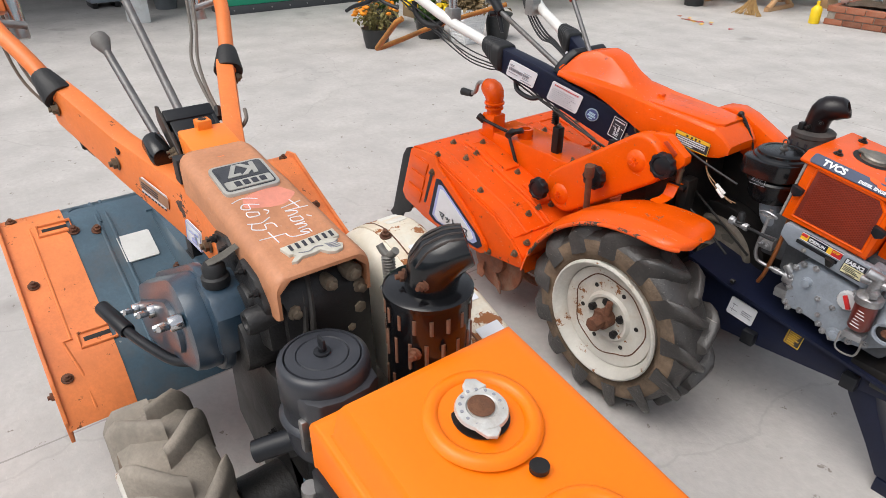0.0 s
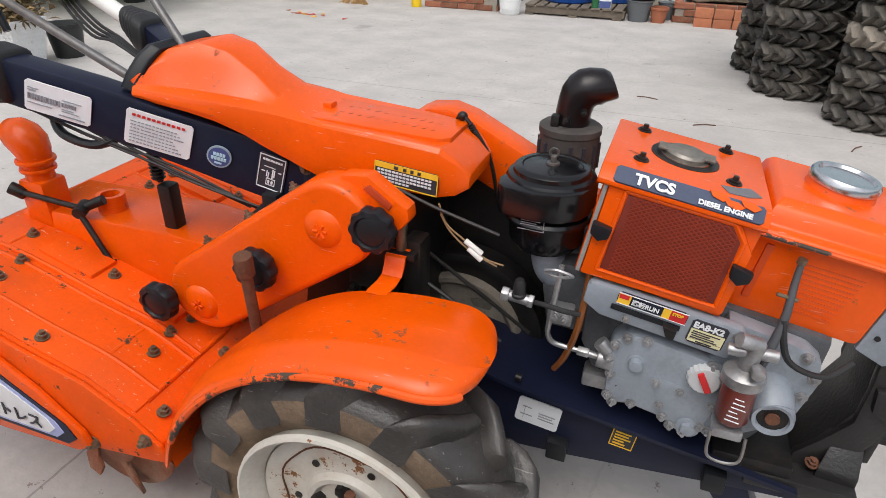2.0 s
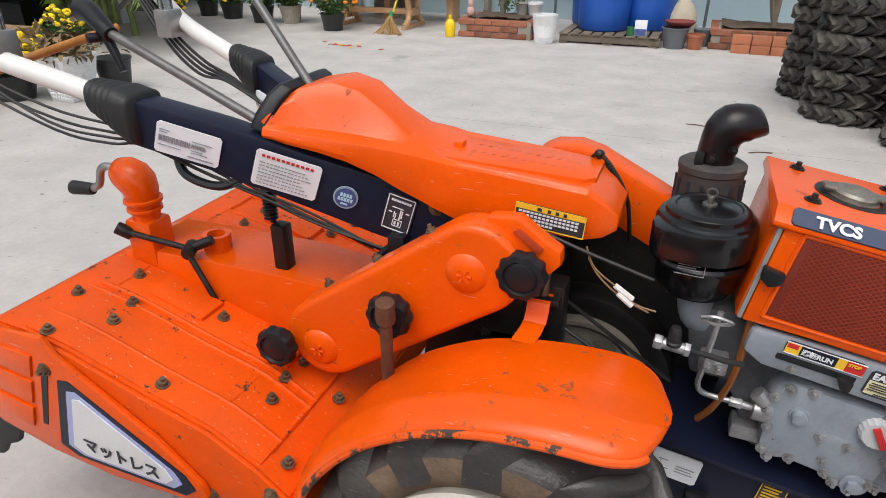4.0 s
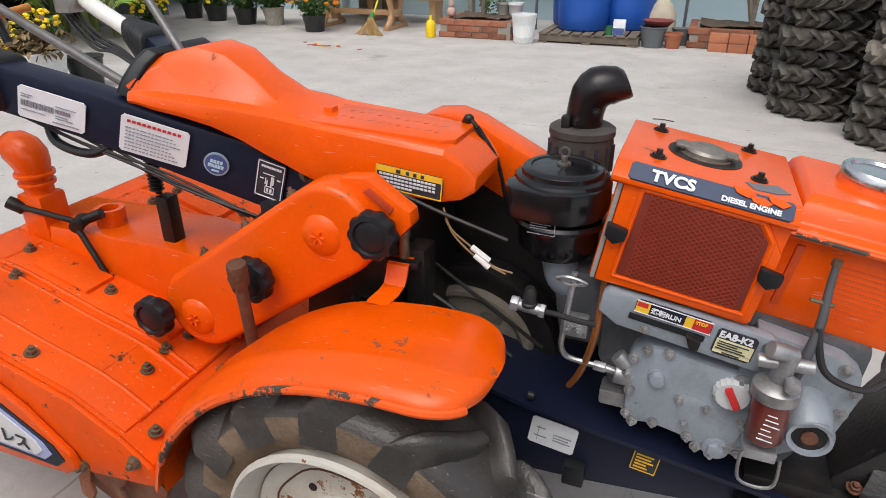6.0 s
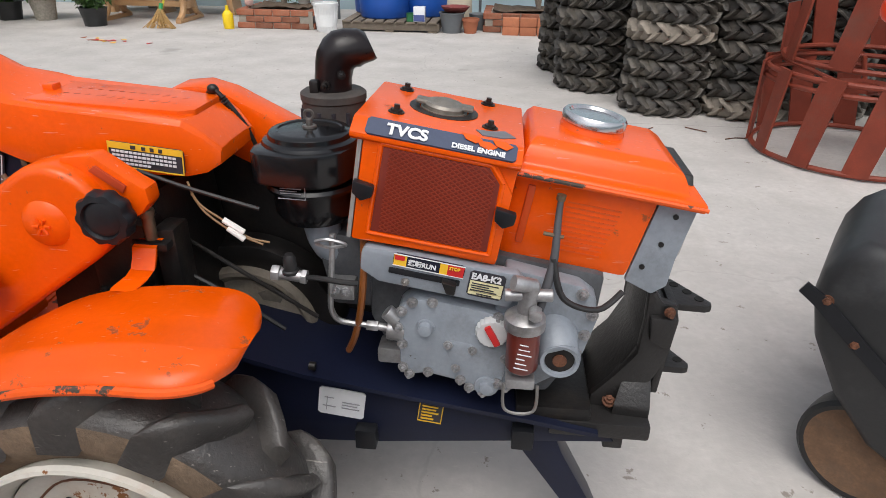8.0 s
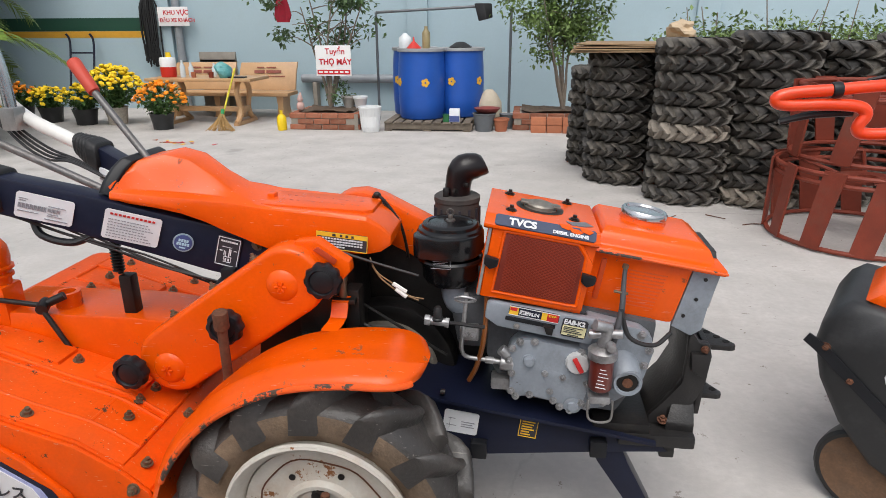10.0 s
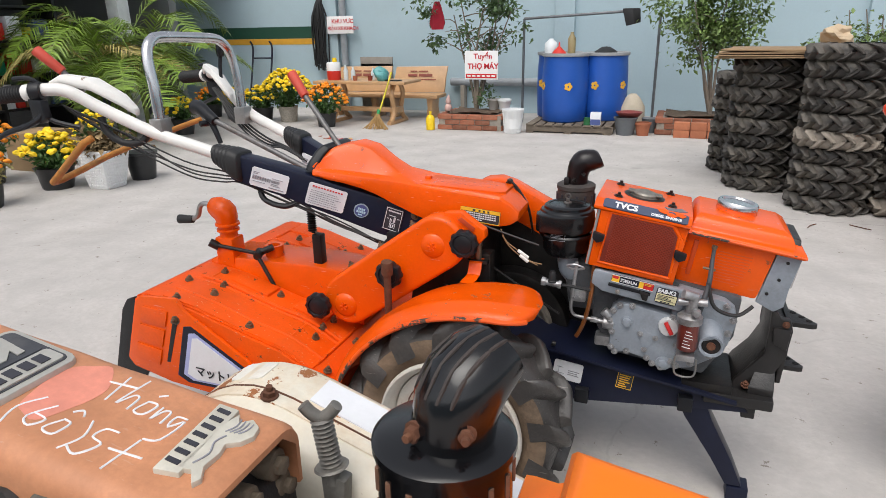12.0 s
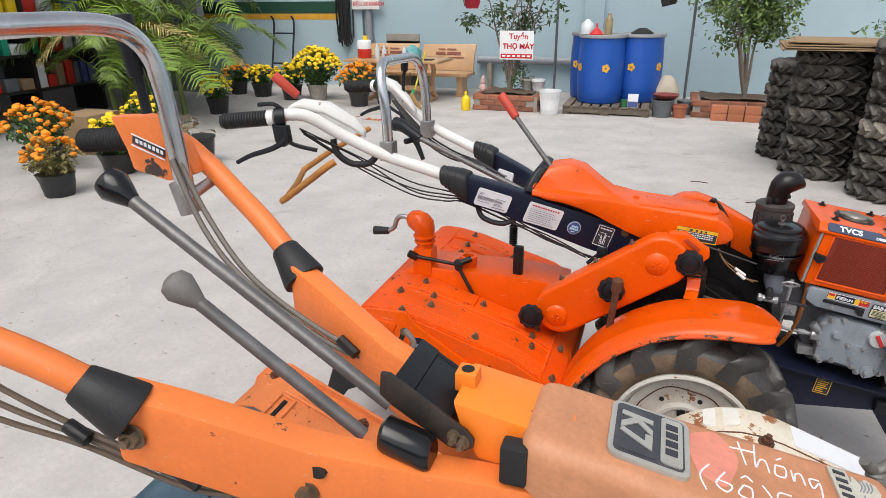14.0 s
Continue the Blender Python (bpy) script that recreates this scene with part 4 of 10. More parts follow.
half = ((-0.468, 0.110, 0.840), (-0.462, 0.098, 0.862), (-0.450, 0.080, 0.888), (-0.438, 0.064, 0.903))
loft(bm, [[(x + dx, 0.258 - h * k, z + dz) for x, h, z in half] + [(x + dx, 0.258 + h * k, z + dz) for x, h, z in half[::-1]] for dx, dz, k in ((0.004, -0.002, 1.0), (-0.012, 0.006, 1.03), (-0.022, 0.004, 1.0))], bev=0.003)
part("dash_rim", bm, SATIN, hood, "dark rim behind the hood")
bm = nb()
for k in range(14):
    a = k / 14
    lathe(bm, [(0.004, 0), (0.0062, 0.002), (0.004, 0.004)], (0.048 + 0.036 * a, 0.338, 0.796 - 0.052 * a), (0.57, 0, -0.82), 10)
tube(bm, [(0.020, 0.350, 0.792), (0.038, 0.340, 0.806), (0.084, 0.338, 0.744), (0.098, 0.36, 0.655)], 0.0035, 8)
ball(bm, (0.034, 0.342, 0.806), 0.009, 0.008, 0.008, 10)
part("throttle_spring", bm, DARK, B, "dark return spring and rod")

# handle arms
def arm_rings(sgn, yc):
    out = []
    for x, yo, z0, z1 in ((-0.665, 0.056, 0.828, 0.903), (-0.53, 0.112, 0.772, 0.858), (-0.40, 0.168, 0.708, 0.805), (-0.30, 0.205, 0.662, 0.770), (-0.20, 0.222, 0.635, 0.738), (-0.12, 0.226, 0.64, 0.712)):
        a, b = (yo, yo + 0.05) if sgn < 0 else (2 * yc - yo, 2 * yc - yo - 0.05)
        out.append([(x, a, z0), (x, b, z0), (x, b, z1), (x, a, z1)])
    return out
arms = []
for sgn in (-1, 1):
    bm = loft(nb(), arm_rings(sgn, 0.246), bev=0.008)
    arms.append(part("handle_arm", bm, NAVY, B, "navy box-section handle arm", 30))
    def hy(y):
        return y if sgn < 0 else 0.487 - y
    bm = nb()
    b0_, b1_ = Vector((-0.634, 0.089, 0.861)), Vector((-0.712, 0.071, 0.895))
    boot_rings = []
    for q_ in range(29):
        g = q_ / 28
        k = 1.20 - 0.42 * max(0.0, g - 0.28) / 0.72
        if g > 0.3:
            k += (0.0, 0.045, 0.06, 0.03)[q_ % 4] - 0.03
        if q_ in (0, 28):
            k -= 0.10
        c_, h_ = b0_.lerp(b1_, g), 0.033 * k
        sq = 0.42 + 0.4 * g
        ring_ = []
        for w_ in range(20):
            ca, sa = math.cos(math.tau * w_ / 20), math.sin(math.tau * w_ / 20)
            ring_.append((c_.x, hy(c_.y + h_ * math.copysign(abs(ca) ** sq, ca)), c_.z + h_ * math.copysign(abs(sa) ** sq, sa)))
        boot_rings.append(ring_)
    loft(bm, boot_rings)
    part("boot", bm, RUBBER, arms[-1], "black ribbed rubber boot", 60)
    bm = nb()
    tube(bm, [(x, hy(y), z) for x, y, z in ((-0.66, 0.082, 0.876), (-0.75, 0.062, 0.908), (-0.87, 0.030, 0.950), (-0.98, -0.015, 1.012), (-1.05, -0.055, 1.062), (-1.10, -0.08, 1.070), (-1.15, -0.10, 1.062))], 0.0165, 14)
    hb = part("handlebar", bm, WHITE, B, "white painted tubular handlebar")
    bm = nb()
    g0, g1 = Vector((-1.148, hy(-0.100), 1.0625)), Vector((-1.275, hy(-0.135), 1.052))
    d = g1 - g0
    ridges = [(0.0, 0.0), (0.018, 0.0), (0.0195, 0.002)]
    for k in range(16):
        h0 = d.length * (0.04 + k * 0.058)
        ridges += [(0.0195, h0), (0.0222, h0 + 0.002), (0.0195, h0 + 0.0045)]
    lathe(bm, ridges + [(0.018, d.length), (0.0, d.length)], g0, d, 18)
    part("grip", bm, RUBBER, hb, "black ribbed rubber grip")
    bm = nb()
    q = lambda x, y, z: (x, hy(y), z)
    cyl(bm, q(-1.13, -0.098, 1.065), q(-1.105, -0.086, 1.066), 0.025, 16, bev=0.003)
    tube(bm, [q(-1.115, -0.095, 1.05), q(-1.10, -0.105, 1.01), q(-1.13, -0.12, 0.985), q(-1.19, -0.14, 0.965), q(-1.23, -0.15, 0.945)], 0.010, 8, 5, 0.006)
    tube(bm, [q(-1.11, -0.09, 1.085), q(-1.13, -0.10, 1.10), q(-1.17, -0.11, 1.098)], 0.006, 8)
    tube(bm, [q(-1.112, -0.10, 1.02), q(-1.085, -0.09, 0.992), q(-1.03, -0.06, 0.972)], 0.006, 8)
    loft(bm, [[q(-1.135, y_, 1.05), q(-1.09, y_, 1.045), q(-1.085, y_, 1.0), q(-1.105, y_, 0.985), q(-1.13, y_, 1.0)] for y_ in (-0.112, -0.088)], bev=0.005)
    part("clutch_lever", bm, SATIN, hb, "black hand lever and clamp")
    bm = cyl(nb(), q(-1.131, -0.0955, 1.064), q(-1.150, -0.1005, 1.0625), 0.0215, 18, bev=0.003)
    part("collar", bm, WHITE, hb, "white plastic grip collar")
    bm = nb()
    loft(bm, [[q(x + dx, y + dy, z + dz) for dx, dy, dz in ((0, -0.03 * k, 0), (0, -0.022 * k, 0.022 * k), (0, 0.022 * k, 0.024 * k), (0, 0.03 * k, 0), (0, 0.02 * k, -0.012), (0, -0.02 * k, -0.012))]
              for x, y, z, k in ((-1.11, -0.055, 1.082, 0.3), (-1.08, -0.035, 1.092, 0.62), (-1.02, 0.0, 1.074, 0.85), (-0.96, 0.03, 1.032, 0.7), (-0.93, 0.042, 1.005, 0.35))], bev=0.004)
    part("lever_cover", bm, WHITE, hb, "white plastic lever cover")
    bm = nb()
    tube(bm, [q(-1.005, -0.01, 0.995), q(-0.995, -0.01, 0.955), q(-0.96, 0.005, 0.925), q(-0.915, 0.02, 0.925), q(-0.892, 0.028, 0.945)], 0.0095, 10)
    part("hose_loop", bm, RUBBER, hb)
# stickers on the arms
Uf = Vector((0.074, -0.048, -0.006)).normalized()
Vf = Vector((0.0, 0.12, 1.0))
Vf = (Vf - Uf * Vf.dot(Uf)).normalized()
st = sticker("label_plate", arms[1], PAPER, (-0.612, 0.334, 0.822), Uf, Vf, 0.066, 0.034, "small white label with grey print", 0.004)
bars("print", st, GREYINK, (-0.612, 0.334, 0.822), Uf, Vf, [(0.006, 0.008, 0.050, 0.004), (0.006, 0.018, 0.036, 0.004)], 0.006)
r_ = random.Random(7)
U = Vector((0.36, 0.153, -0.135)).normalized()
V = Vector((0.12, 0.0, 0.36)).normalized()
V = (V - U * V.dot(U)).normalized()
arm = arms[0]
st = sticker("label_plate", arm, PAPER, (-0.619, 0.0735, 0.8165), U, V, 0.100, 0.053, "white parts label with grey print")
bars("print", st, GREYINK, (-0.619, 0.0735, 0.8165), U, V, [(0.005 + i * 0.0022, 0.021, 0.0011 + 0.0007 * (i * 7 % 3 == 0), 0.010) for i in range(22)] + [(0.056 + i * 0.0022, 0.023, 0.0013, 0.007) for i in range(10)] + [(0.056, 0.014, 0.026, 0.0012), (0.056, 0.018, 0.018, 0.0012), (0.005, 0.040, 0.016, 0.0013), (0.005, 0.036, 0.012, 0.0013), (0.005, 0.014, 0.036, 0.0012), (0.056, 0.034, 0.030, 0.0012), (0.052, 0.006, 0.040, 0.0018)])
o = Vector((-0.487, 0.1290, 0.7605))
st = sticker("label_plate", arm, PAPER, o, U, V, 0.106, 0.064, "white instruction label with red heading")
bars("print", st, GREYINK, o, U, V, [(0.008 + c * 0.0058, 0.006 + row * 0.0062, 0.0050 * r_.uniform(0.6, 1.05), 0.0014) for row in range(7) for c in range(15 - (row * 5) % 4)])
bars("print", st, REDINK, o, U, V, [(0.010 + k * 0.0078, 0.0535, 0.0050, 0.0042) for k in range(11)])
bm = nb()
c0 = Vector((-0.3445, 0.1845, 0.734))
nrm = U.cross(V)
cyl(bm, c0 - nrm * 0.001, c0 + nrm * 0.0016, 0.0205, 28)
rs = part("round_sticker", bm, mat("pale_ring_print", (0.30, 0.40, 0.46), 0.5, vary=0.15), arm, "round pale-edged blue approval sticker")
bm = cyl(nb(), c0, c0 + nrm * 0.0022, 0.0178, 28)
part("sticker_field", bm, SKYBLUE, rs, "blue sticker field")
bars("print", rs, mat("pale_blue_print", (0.42, 0.62, 0.74), 0.5), c0, U, V, [(-0.010 + k * 0.0052, 0.0022, 0.0042, 0.0058) for k in range(4)] + [(-0.0125 + k * 0.0052, -0.0058, 0.0042, 0.0058) for k in range(5)] + [(-0.006, -0.0125, 0.012, 0.0028)], 0.0036)
o = Vector((-0.294, 0.2040, 0.6835))
U = Vector((0.10, 0.017, -0.030)).normalized()
V = Vector((0.28, 0.0, 1.0)).normalized()
V = (V - U * V.dot(U)).normalized()
st = sticker("label_plate", arm, INK, o, U, V, 0.050, 0.068, "black lever diagram sticker with white outline")
bars("print", st, PAPER, o, U, V, [(0.002, 0.002, 0.046, 0.0015), (0.002, 0.0645, 0.046, 0.0015), (0.002, 0.002, 0.0015, 0.063), (0.0465, 0.002, 0.0015, 0.063), (0.018, 0.010, 0.016, 0.0012), (0.018, 0.022, 0.016, 0.0012), (0.018, 0.010, 0.0012, 0.013), (0.033, 0.010, 0.0012, 0.013), (0.021, 0.013, 0.0035, 0.006), (0.027, 0.013, 0.0035, 0.006), (0.027, 0.024, 0.0022, 0.018), (0.030, 0.027, 0.0022, 0.014), (0.017, 0.026, 0.0018, 0.011), (0.020, 0.024, 0.0018, 0.010), (0.008, 0.034, 0.006, 0.0018), (0.037, 0.038, 0.006, 0.0018), (0.012, 0.044, 0.020, 0.0011)] + [(0.008 + k * 0.0044, 0.0555, 0.0034, 0.0036) for k in range(8)])
bm = nb()
hexbolt(bm, (-0.200, 0.2215, 0.722), (0, -1, 0), 0.009, 0.006)
part("bolts", bm, BOLT, arm)
# yellow caution label on the hood side
o = Vector((-0.0655, 0.2050, 0.7285))
st = sticker("caution_label", hood, INK, o, (1, -0.02, -0.09), (0.09, 0, 1), 0.108, 0.036, "black caution label with yellow border")
bars("print", st, YELLOW, o, (1, -0.02, -0.09), (0.09, 0, 1), [(0, 0, 0.108, 0.0015), (0, 0.027, 0.108, 0.009), (0, 0, 0.0015, 0.036), (0.1065, 0, 0.0015, 0.036)])
bars("print", st, PAPER, o, (1, -0.02, -0.09), (0.09, 0, 1), [(0.006 + c * 0.0062, 0.005 + k * 0.0056, 0.0046, 0.0030) for k in range(4) for c in range(15 - (k == 0) * 6)], 0.0036)
bars("print", st, INK, o, (1, -0.02, -0.09), (0.09, 0, 1), [(0.034, 0.029, 0.007, 0.005), (0.050, 0.029, 0.005, 0.005), (0.062, 0.029, 0.005, 0.005), (0.074, 0.029, 0.005, 0.005)], 0.0045)
# chrome loop between the handles
bm = nb()
tube(bm, [(-0.862, 0.046, 0.955), (-0.866, 0.048, 1.06), (-0.878, 0.053, 1.13), (-0.886, 0.066, 1.165), (-0.893, 0.092, 1.186), (-0.898, 0.128, 1.194), (-0.902, 0.243, 1.192), (-0.906, 0.352, 1.188), (-0.905, 0.390, 1.178), (-0.902, 0.416, 1.156), (-0.897, 0.428, 1.120), (-0.889, 0.432, 1.05), (-0.884, 0.430, 0.945)], 0.0145, 16, 5)
loop = part("guard_loop", bm, CHROME, B, "bright chrome guard loop")
bm = nb()
for p in ((-0.862, 0.046, 0.962), (-0.884, 0.432, 0.952)):
    box(bm, p[0] - 0.02, p[0] + 0.02, p[1] - 0.02, p[1] + 0.02, p[2] - 0.03, p[2] + 0.025, 0.004)
part("clamps", bm, STEEL, loop, "grey loop clamps")
# levers
bm = nb()
cyl(bm, (-0.420, 0.240, 0.885), (-0.556, 0.276, 1.041), 0.0075, 10)
lv = part("gear_lever", bm, ROD, B, "steel lever with red grip")
bm = nb()
cyl(bm, (-0.545, 0.272, 1.029), (-0.600, 0.297, 1.090), 0.0125, 14, r2=0.0145, bev=0.004)
part("grip", bm, REDGRIP, lv, "red rubber grip")
bm = nb()
cyl(bm, (-0.49, 0.225, 0.815), (-0.848, 0.240, 0.960), 0.0085, 10)
lv = part("shift_lever", bm, ROD, B, "grey steel shift rod")
bm = nb()
tube(bm, [(-0.838, 0.238, 0.955), (-0.870, 0.248, 0.972), (-0.905, 0.262, 0.988), (-0.932, 0.272, 0.991)], 0.014, 14, 4, 0.023)
tube(bm, [(-0.868, 0.247, 0.962), (-0.850, 0.243, 0.935), (-0.830, 0.240, 0.890)], 0.011, 10, 4, 0.007)
cyl(bm, (-0.882, 0.222, 0.948), (-0.858, 0.270, 0.948), 0.009, 10, bev=0.002)
part("handle", bm, SATIN, lv, "black moulded shift handle")
bm = nb()
cyl(bm, (-1.060, 0.002, 1.060), (-1.112, -0.021, 1.121), 0.0075, 10)
lv = part("brake_lever", bm, ROD, B, "steel lever with red grip")
bm = nb()
cyl(bm, (-1.102, -0.017, 1.111), (-1.157, -0.041, 1.168), 0.0125, 14, r2=0.0145, bev=0.004)
part("grip", bm, REDGRIP, lv, "red rubber grip")
bm = nb()
tube(bm, [(-0.962, -0.088, 0.952), (-0.980, -0.100, 0.940), (-1.130, -0.084, 0.831), (-1.145, -0.080, 0.822), (-1.152, -0.066, 0.820), (-1.150, -0.050, 0.822), (-1.175, 0.050, 0.832), (-1.228, 0.187, 0.841), (-1.205, 0.330, 0.872), (-1.158, 0.549, 0.912)], 0.0095, 10, 1)
part("support_rod", bm, mat("ochre_rust_rod", (0.42, 0.17, 0.03), 0.6, vary=0.3, scale=20, dirt=0.3, bump=0.1), B, "bent rusty ochre support rod")
bm = nb()
tube(bm, [(-0.985, 0.470, 1.03), (-0.985, 0.475, 1.10), (-0.980, 0.478, 1.135)], 0.006, 8)
lv = part("clutch_lever", bm, SATIN, B, "thin black upright lever")
bm = lathe(nb(), [(0.0, 0.0), (0.011, 0.002), (0.013, 0.020), (0.012, 0.046), (0.008, 0.054), (0.0, 0.056)], (-0.981, 0.477, 1.128), (0.03, 0.02, 1), 16)
part("knob", bm, BLACK, lv, "black plastic knob")
# cables under the near handle
bm = nb()
r_ = random.Random(3)
for k in range(4):
    j = lambda s: r_.uniform(-s, s) * 1.8
    o = k * 0.006
    tube(bm, [(-1.08, -0.06 + o, 1.03 - o), (-0.95, 0.0 + o, 0.965 - o * 3 + j(0.012)), (-0.80, 0.045 + j(0.01), 0.880 - o * 3 + j(0.012)), (-0.70, 0.075 + j(0.006), 0.846 - o * 1.5), (-0.655, 0.088, 0.832 - o), (-0.55, 0.115, 0.775 - o + j(0.01)), (-0.42, 0.16, 0.71 - o * 0.6 + j(0.008)), (-0.27 - k * 0.012, 0.20, 0.640)], 0.0024, 6, 5)
part("cables", bm, RUBBER, B, "black control cables under the handle")
bm = nb()
for k in range(4):
    o = k * 0.007
    tube(bm, [(-1.03, 0.50 - o, 1.03), (-0.90, 0.455 - o, 0.93 - o), (-0.78, 0.40 - o, 0.885 - o), (-0.68, 0.36 - o, 0.865), (-0.56, 0.31, 0.825)], 0.0034, 6, 5)
part("cables", bm, RUBBER, B, "black control cables")
bm = nb()
tube(bm, [(-0.62, 0.12, 0.80), (-0.60, 0.11, 0.765), (-0.545, 0.12, 0.748), (-0.50, 0.14, 0.765)], 0.008, 8)
part("arm_hook", bm, SATIN, arm, "black cable loop")
bm = nb()
box(bm, -0.275, -0.245, 0.19, 0.215, 0.645, 0.675, 0.004)
cyl(bm, (-0.26, 0.2, 0.665), (-0.30, 0.19, 0.625), 0.006, 8)
part("lever_end", bm, SATIN, arm, "black lever end")

# frame rails
bm = nb()
RAIL = [(0.04, 0.425), (0.18, 0.388), (0.31, 0.366), (0.56, 0.328), (0.655, 0.312), (0.684, 0.280), (0.55, 0.268), (0.28, 0.238), (0.12, 0.228), (0.05, 0.27)]
plate(bm, RAIL, 0.222, 0.232, 0.002)
plate(bm, RAIL, 0.395, 0.405, 0.002)
loft(bm, [[(x, 0.195, z), (x, 0.43, z), (x, 0.43, z + 0.008), (x, 0.195, z + 0.008)] for x, z in ((0.06, 0.418), (0.18, 0.386), (0.31, 0.364), (0.56, 0.326), (0.652, 0.310))])
frame_ = part("frame_rail", bm, NAVY, B, "navy steel frame rails")
bm = nb()
for x, z in ((0.275, 0.262), (0.535, 0.288)):
    box(bm, x - 0.018, x + 0.018, 0.200, 0.226, z - 0.022, z + 0.018, 0.004)
part("clamps", bm, SATIN, frame_, "black frame clamps")
bm = nb()
cyl(bm, (0.19, 0.205, 0.405), (0.20, 0.205, 0.404), 0.007, 10)
part("bolts", bm, DARK, frame_)
st = sticker("label_plate", frame_, PAPER, (0.191, 0.2215, 0.297), (1, 0, -0.13), (0.13, 0, 1), 0.078, 0.056, "torn white diagram label")
bars("print", st, GREYINK, (0.191, 0.2215, 0.297), (1, 0, -0.13), (0.13, 0, 1), [(0.008, 0.018, 0.022, 0.001), (0.014, 0.01, 0.001, 0.028), (0.04, 0.03, 0.03, 0.0015), (0.04, 0.024, 0.026, 0.0015), (0.04, 0.018, 0.03, 0.0015), (0.01, 0.036, 0.016, 0.001)])
st = sticker("caution_label", frame_, INK, (0.360, 0.2215, 0.297), (1, 0, -0.13), (0.13, 0, 1), 0.040, 0.056, "black caution label with yellow border")
bars("print", st, YELLOW, (0.360, 0.2215, 0.297), (1, 0, -0.13), (0.13, 0, 1), [(0, 0, 0.04, 0.0015), (0, 0.046, 0.04, 0.010), (0, 0, 0.0015, 0.056), (0.0385, 0, 0.0015, 0.056)] + text_rows(0.038, 0.047, 6, r_, 0.004, 0.001, 0.0))
# front stand
bm = nb()
loft(bm, [[(x - w_, 0.262 - d, z), (x + w_, 0.262 - d, z), (x + w_, 0.262 + d, z), (x - w_, 0.262 + d, z)] for x, z, w_, d in ((0.548, 0.29, 0.036, 0.03), (0.572, 0.235, 0.034, 0.03), (0.640, 0.12, 0.026, 0.026), (0.678, 0.045, 0.021, 0.022))], bev=0.004)
box(bm, 0.662, 0.716, 0.238, 0.29, 0.0, 0.042, 0.004)
part("front_stand", bm, NAVY, B, "navy folding front stand")
# cast front hitch
bm = nb()
NEARW = [(0.640, 0.318), (0.734, 0.318), (0.737, 0.350), (0.727, 0.372), (0.740, 0.400), (0.753, 0.440), (0.758, 0.500), (0.750, 0.529), (0.729, 0.532), (0.717, 0.549), (0.706, 0.548), (0.707, 0.500), (0.704, 0.435), (0.672, 0.388), (0.642, 0.350)]
FARW = [(0.640, 0.318), (0.734, 0.318), (0.737, 0.372), (0.758, 0.500), (0.750, 0.530), (0.706, 0.530), (0.704, 0.460), (0.713, 0.420), (0.700, 0.394), (0.668, 0.378), (0.652, 0.345)]
plate(bm, NEARW, 0.252, 0.272, 0.006)
plate(bm, FARW, 0.400, 0.418, 0.006)
plate(bm, [(0.738, 0.352), (0.750, 0.352), (0.756, 0.44), (0.757, 0.52), (0.744, 0.52), (0.742, 0.44)], 0.265, 0.405, 0.003)
box(bm, 0.575, 0.735, 0.206, 0.42, 0.300, 0.330, 0.006)
plate(bm, [(0.628, 0.325), (0.648, 0.360), (0.682, 0.402), (0.704, 0.450), (0.708, 0.536), (0.730, 0.536), (0.730, 0.450), (0.716, 0.400), (0.690, 0.325)], 0.262, 0.408, 0.005)
box(bm, 0.668, 0.700, 0.226, 0.262, 0.262, 0.312, 0.004)
loft(bm, [[(0.675, 0.232, z0), (0.734, 0.228, z0), (0.735, 0.258, z1), (0.690, 0.258, z1)] for z0, z1 in ((0.320, 0.322), (0.346, 0.392))], bev=0.004)
loft(bm, [[(0.712, y, 0.51), (0.752, y, 0.51), (0.748, y, 0.45), (0.716, y, 0.47)] for y in (0.240, 0.256)], bev=0.004)
for zt, dx, poly in ((0.5065, 0.0, ((0.735, 0.286), (0.802, 0.282), (0.812, 0.286), (0.814, 0.296), (0.768, 0.364), (0.752, 0.374), (0.735, 0.374))), (0.3880, -0.013, ((0.750, 0.284), (0.802, 0.282), (0.811, 0.286), (0.813, 0.296), (0.775, 0.362), (0.750, 0.374)))):
    loft(bm, [[(x + dx, y, z) for x, y in poly] for z in (zt - 0.006, zt + 0.006)], bev=0.002)
hitch = part("front_hitch", bm, CAST, B, "black cast front hitch bracket", 30)
# flat black discs paint the dark of bolt holes onto the lugs
bm = nb()
for x, y, z in ((0.797, 0.303, 0.5128), (0.783, 0.324, 0.5128), (0.767, 0.346, 0.5128), (0.784, 0.304, 0.3943), (0.768, 0.326, 0.3943)):
    lathe(bm, [(0.0, 0.0), (0.0075, 0.0), (0.0075, 0.0008), (0.0, 0.0008)], (x, y, z), (0, 0, 1), 14)
part("pins", bm, mat("hole_black", (0.004, 0.004, 0.004), 0.9), hitch, "black disc for the shade in a bolt hole")
bm = nb()
hexbolt(bm, (0.671, 0.246, 0.344), (0, -0.4, 1), 0.008)
hexbolt(bm, (0.739, 0.246, 0.520), (0, -1, 0), 0.006)
part("bolts", bm, RUST, hitch)
bm = nb()
box(bm, 0.52, 0.640, 0.21, 0.40, 0.318, 0.352, 0.006)
part("mount", bm, DARK, hitch, "dark oily engine mount")

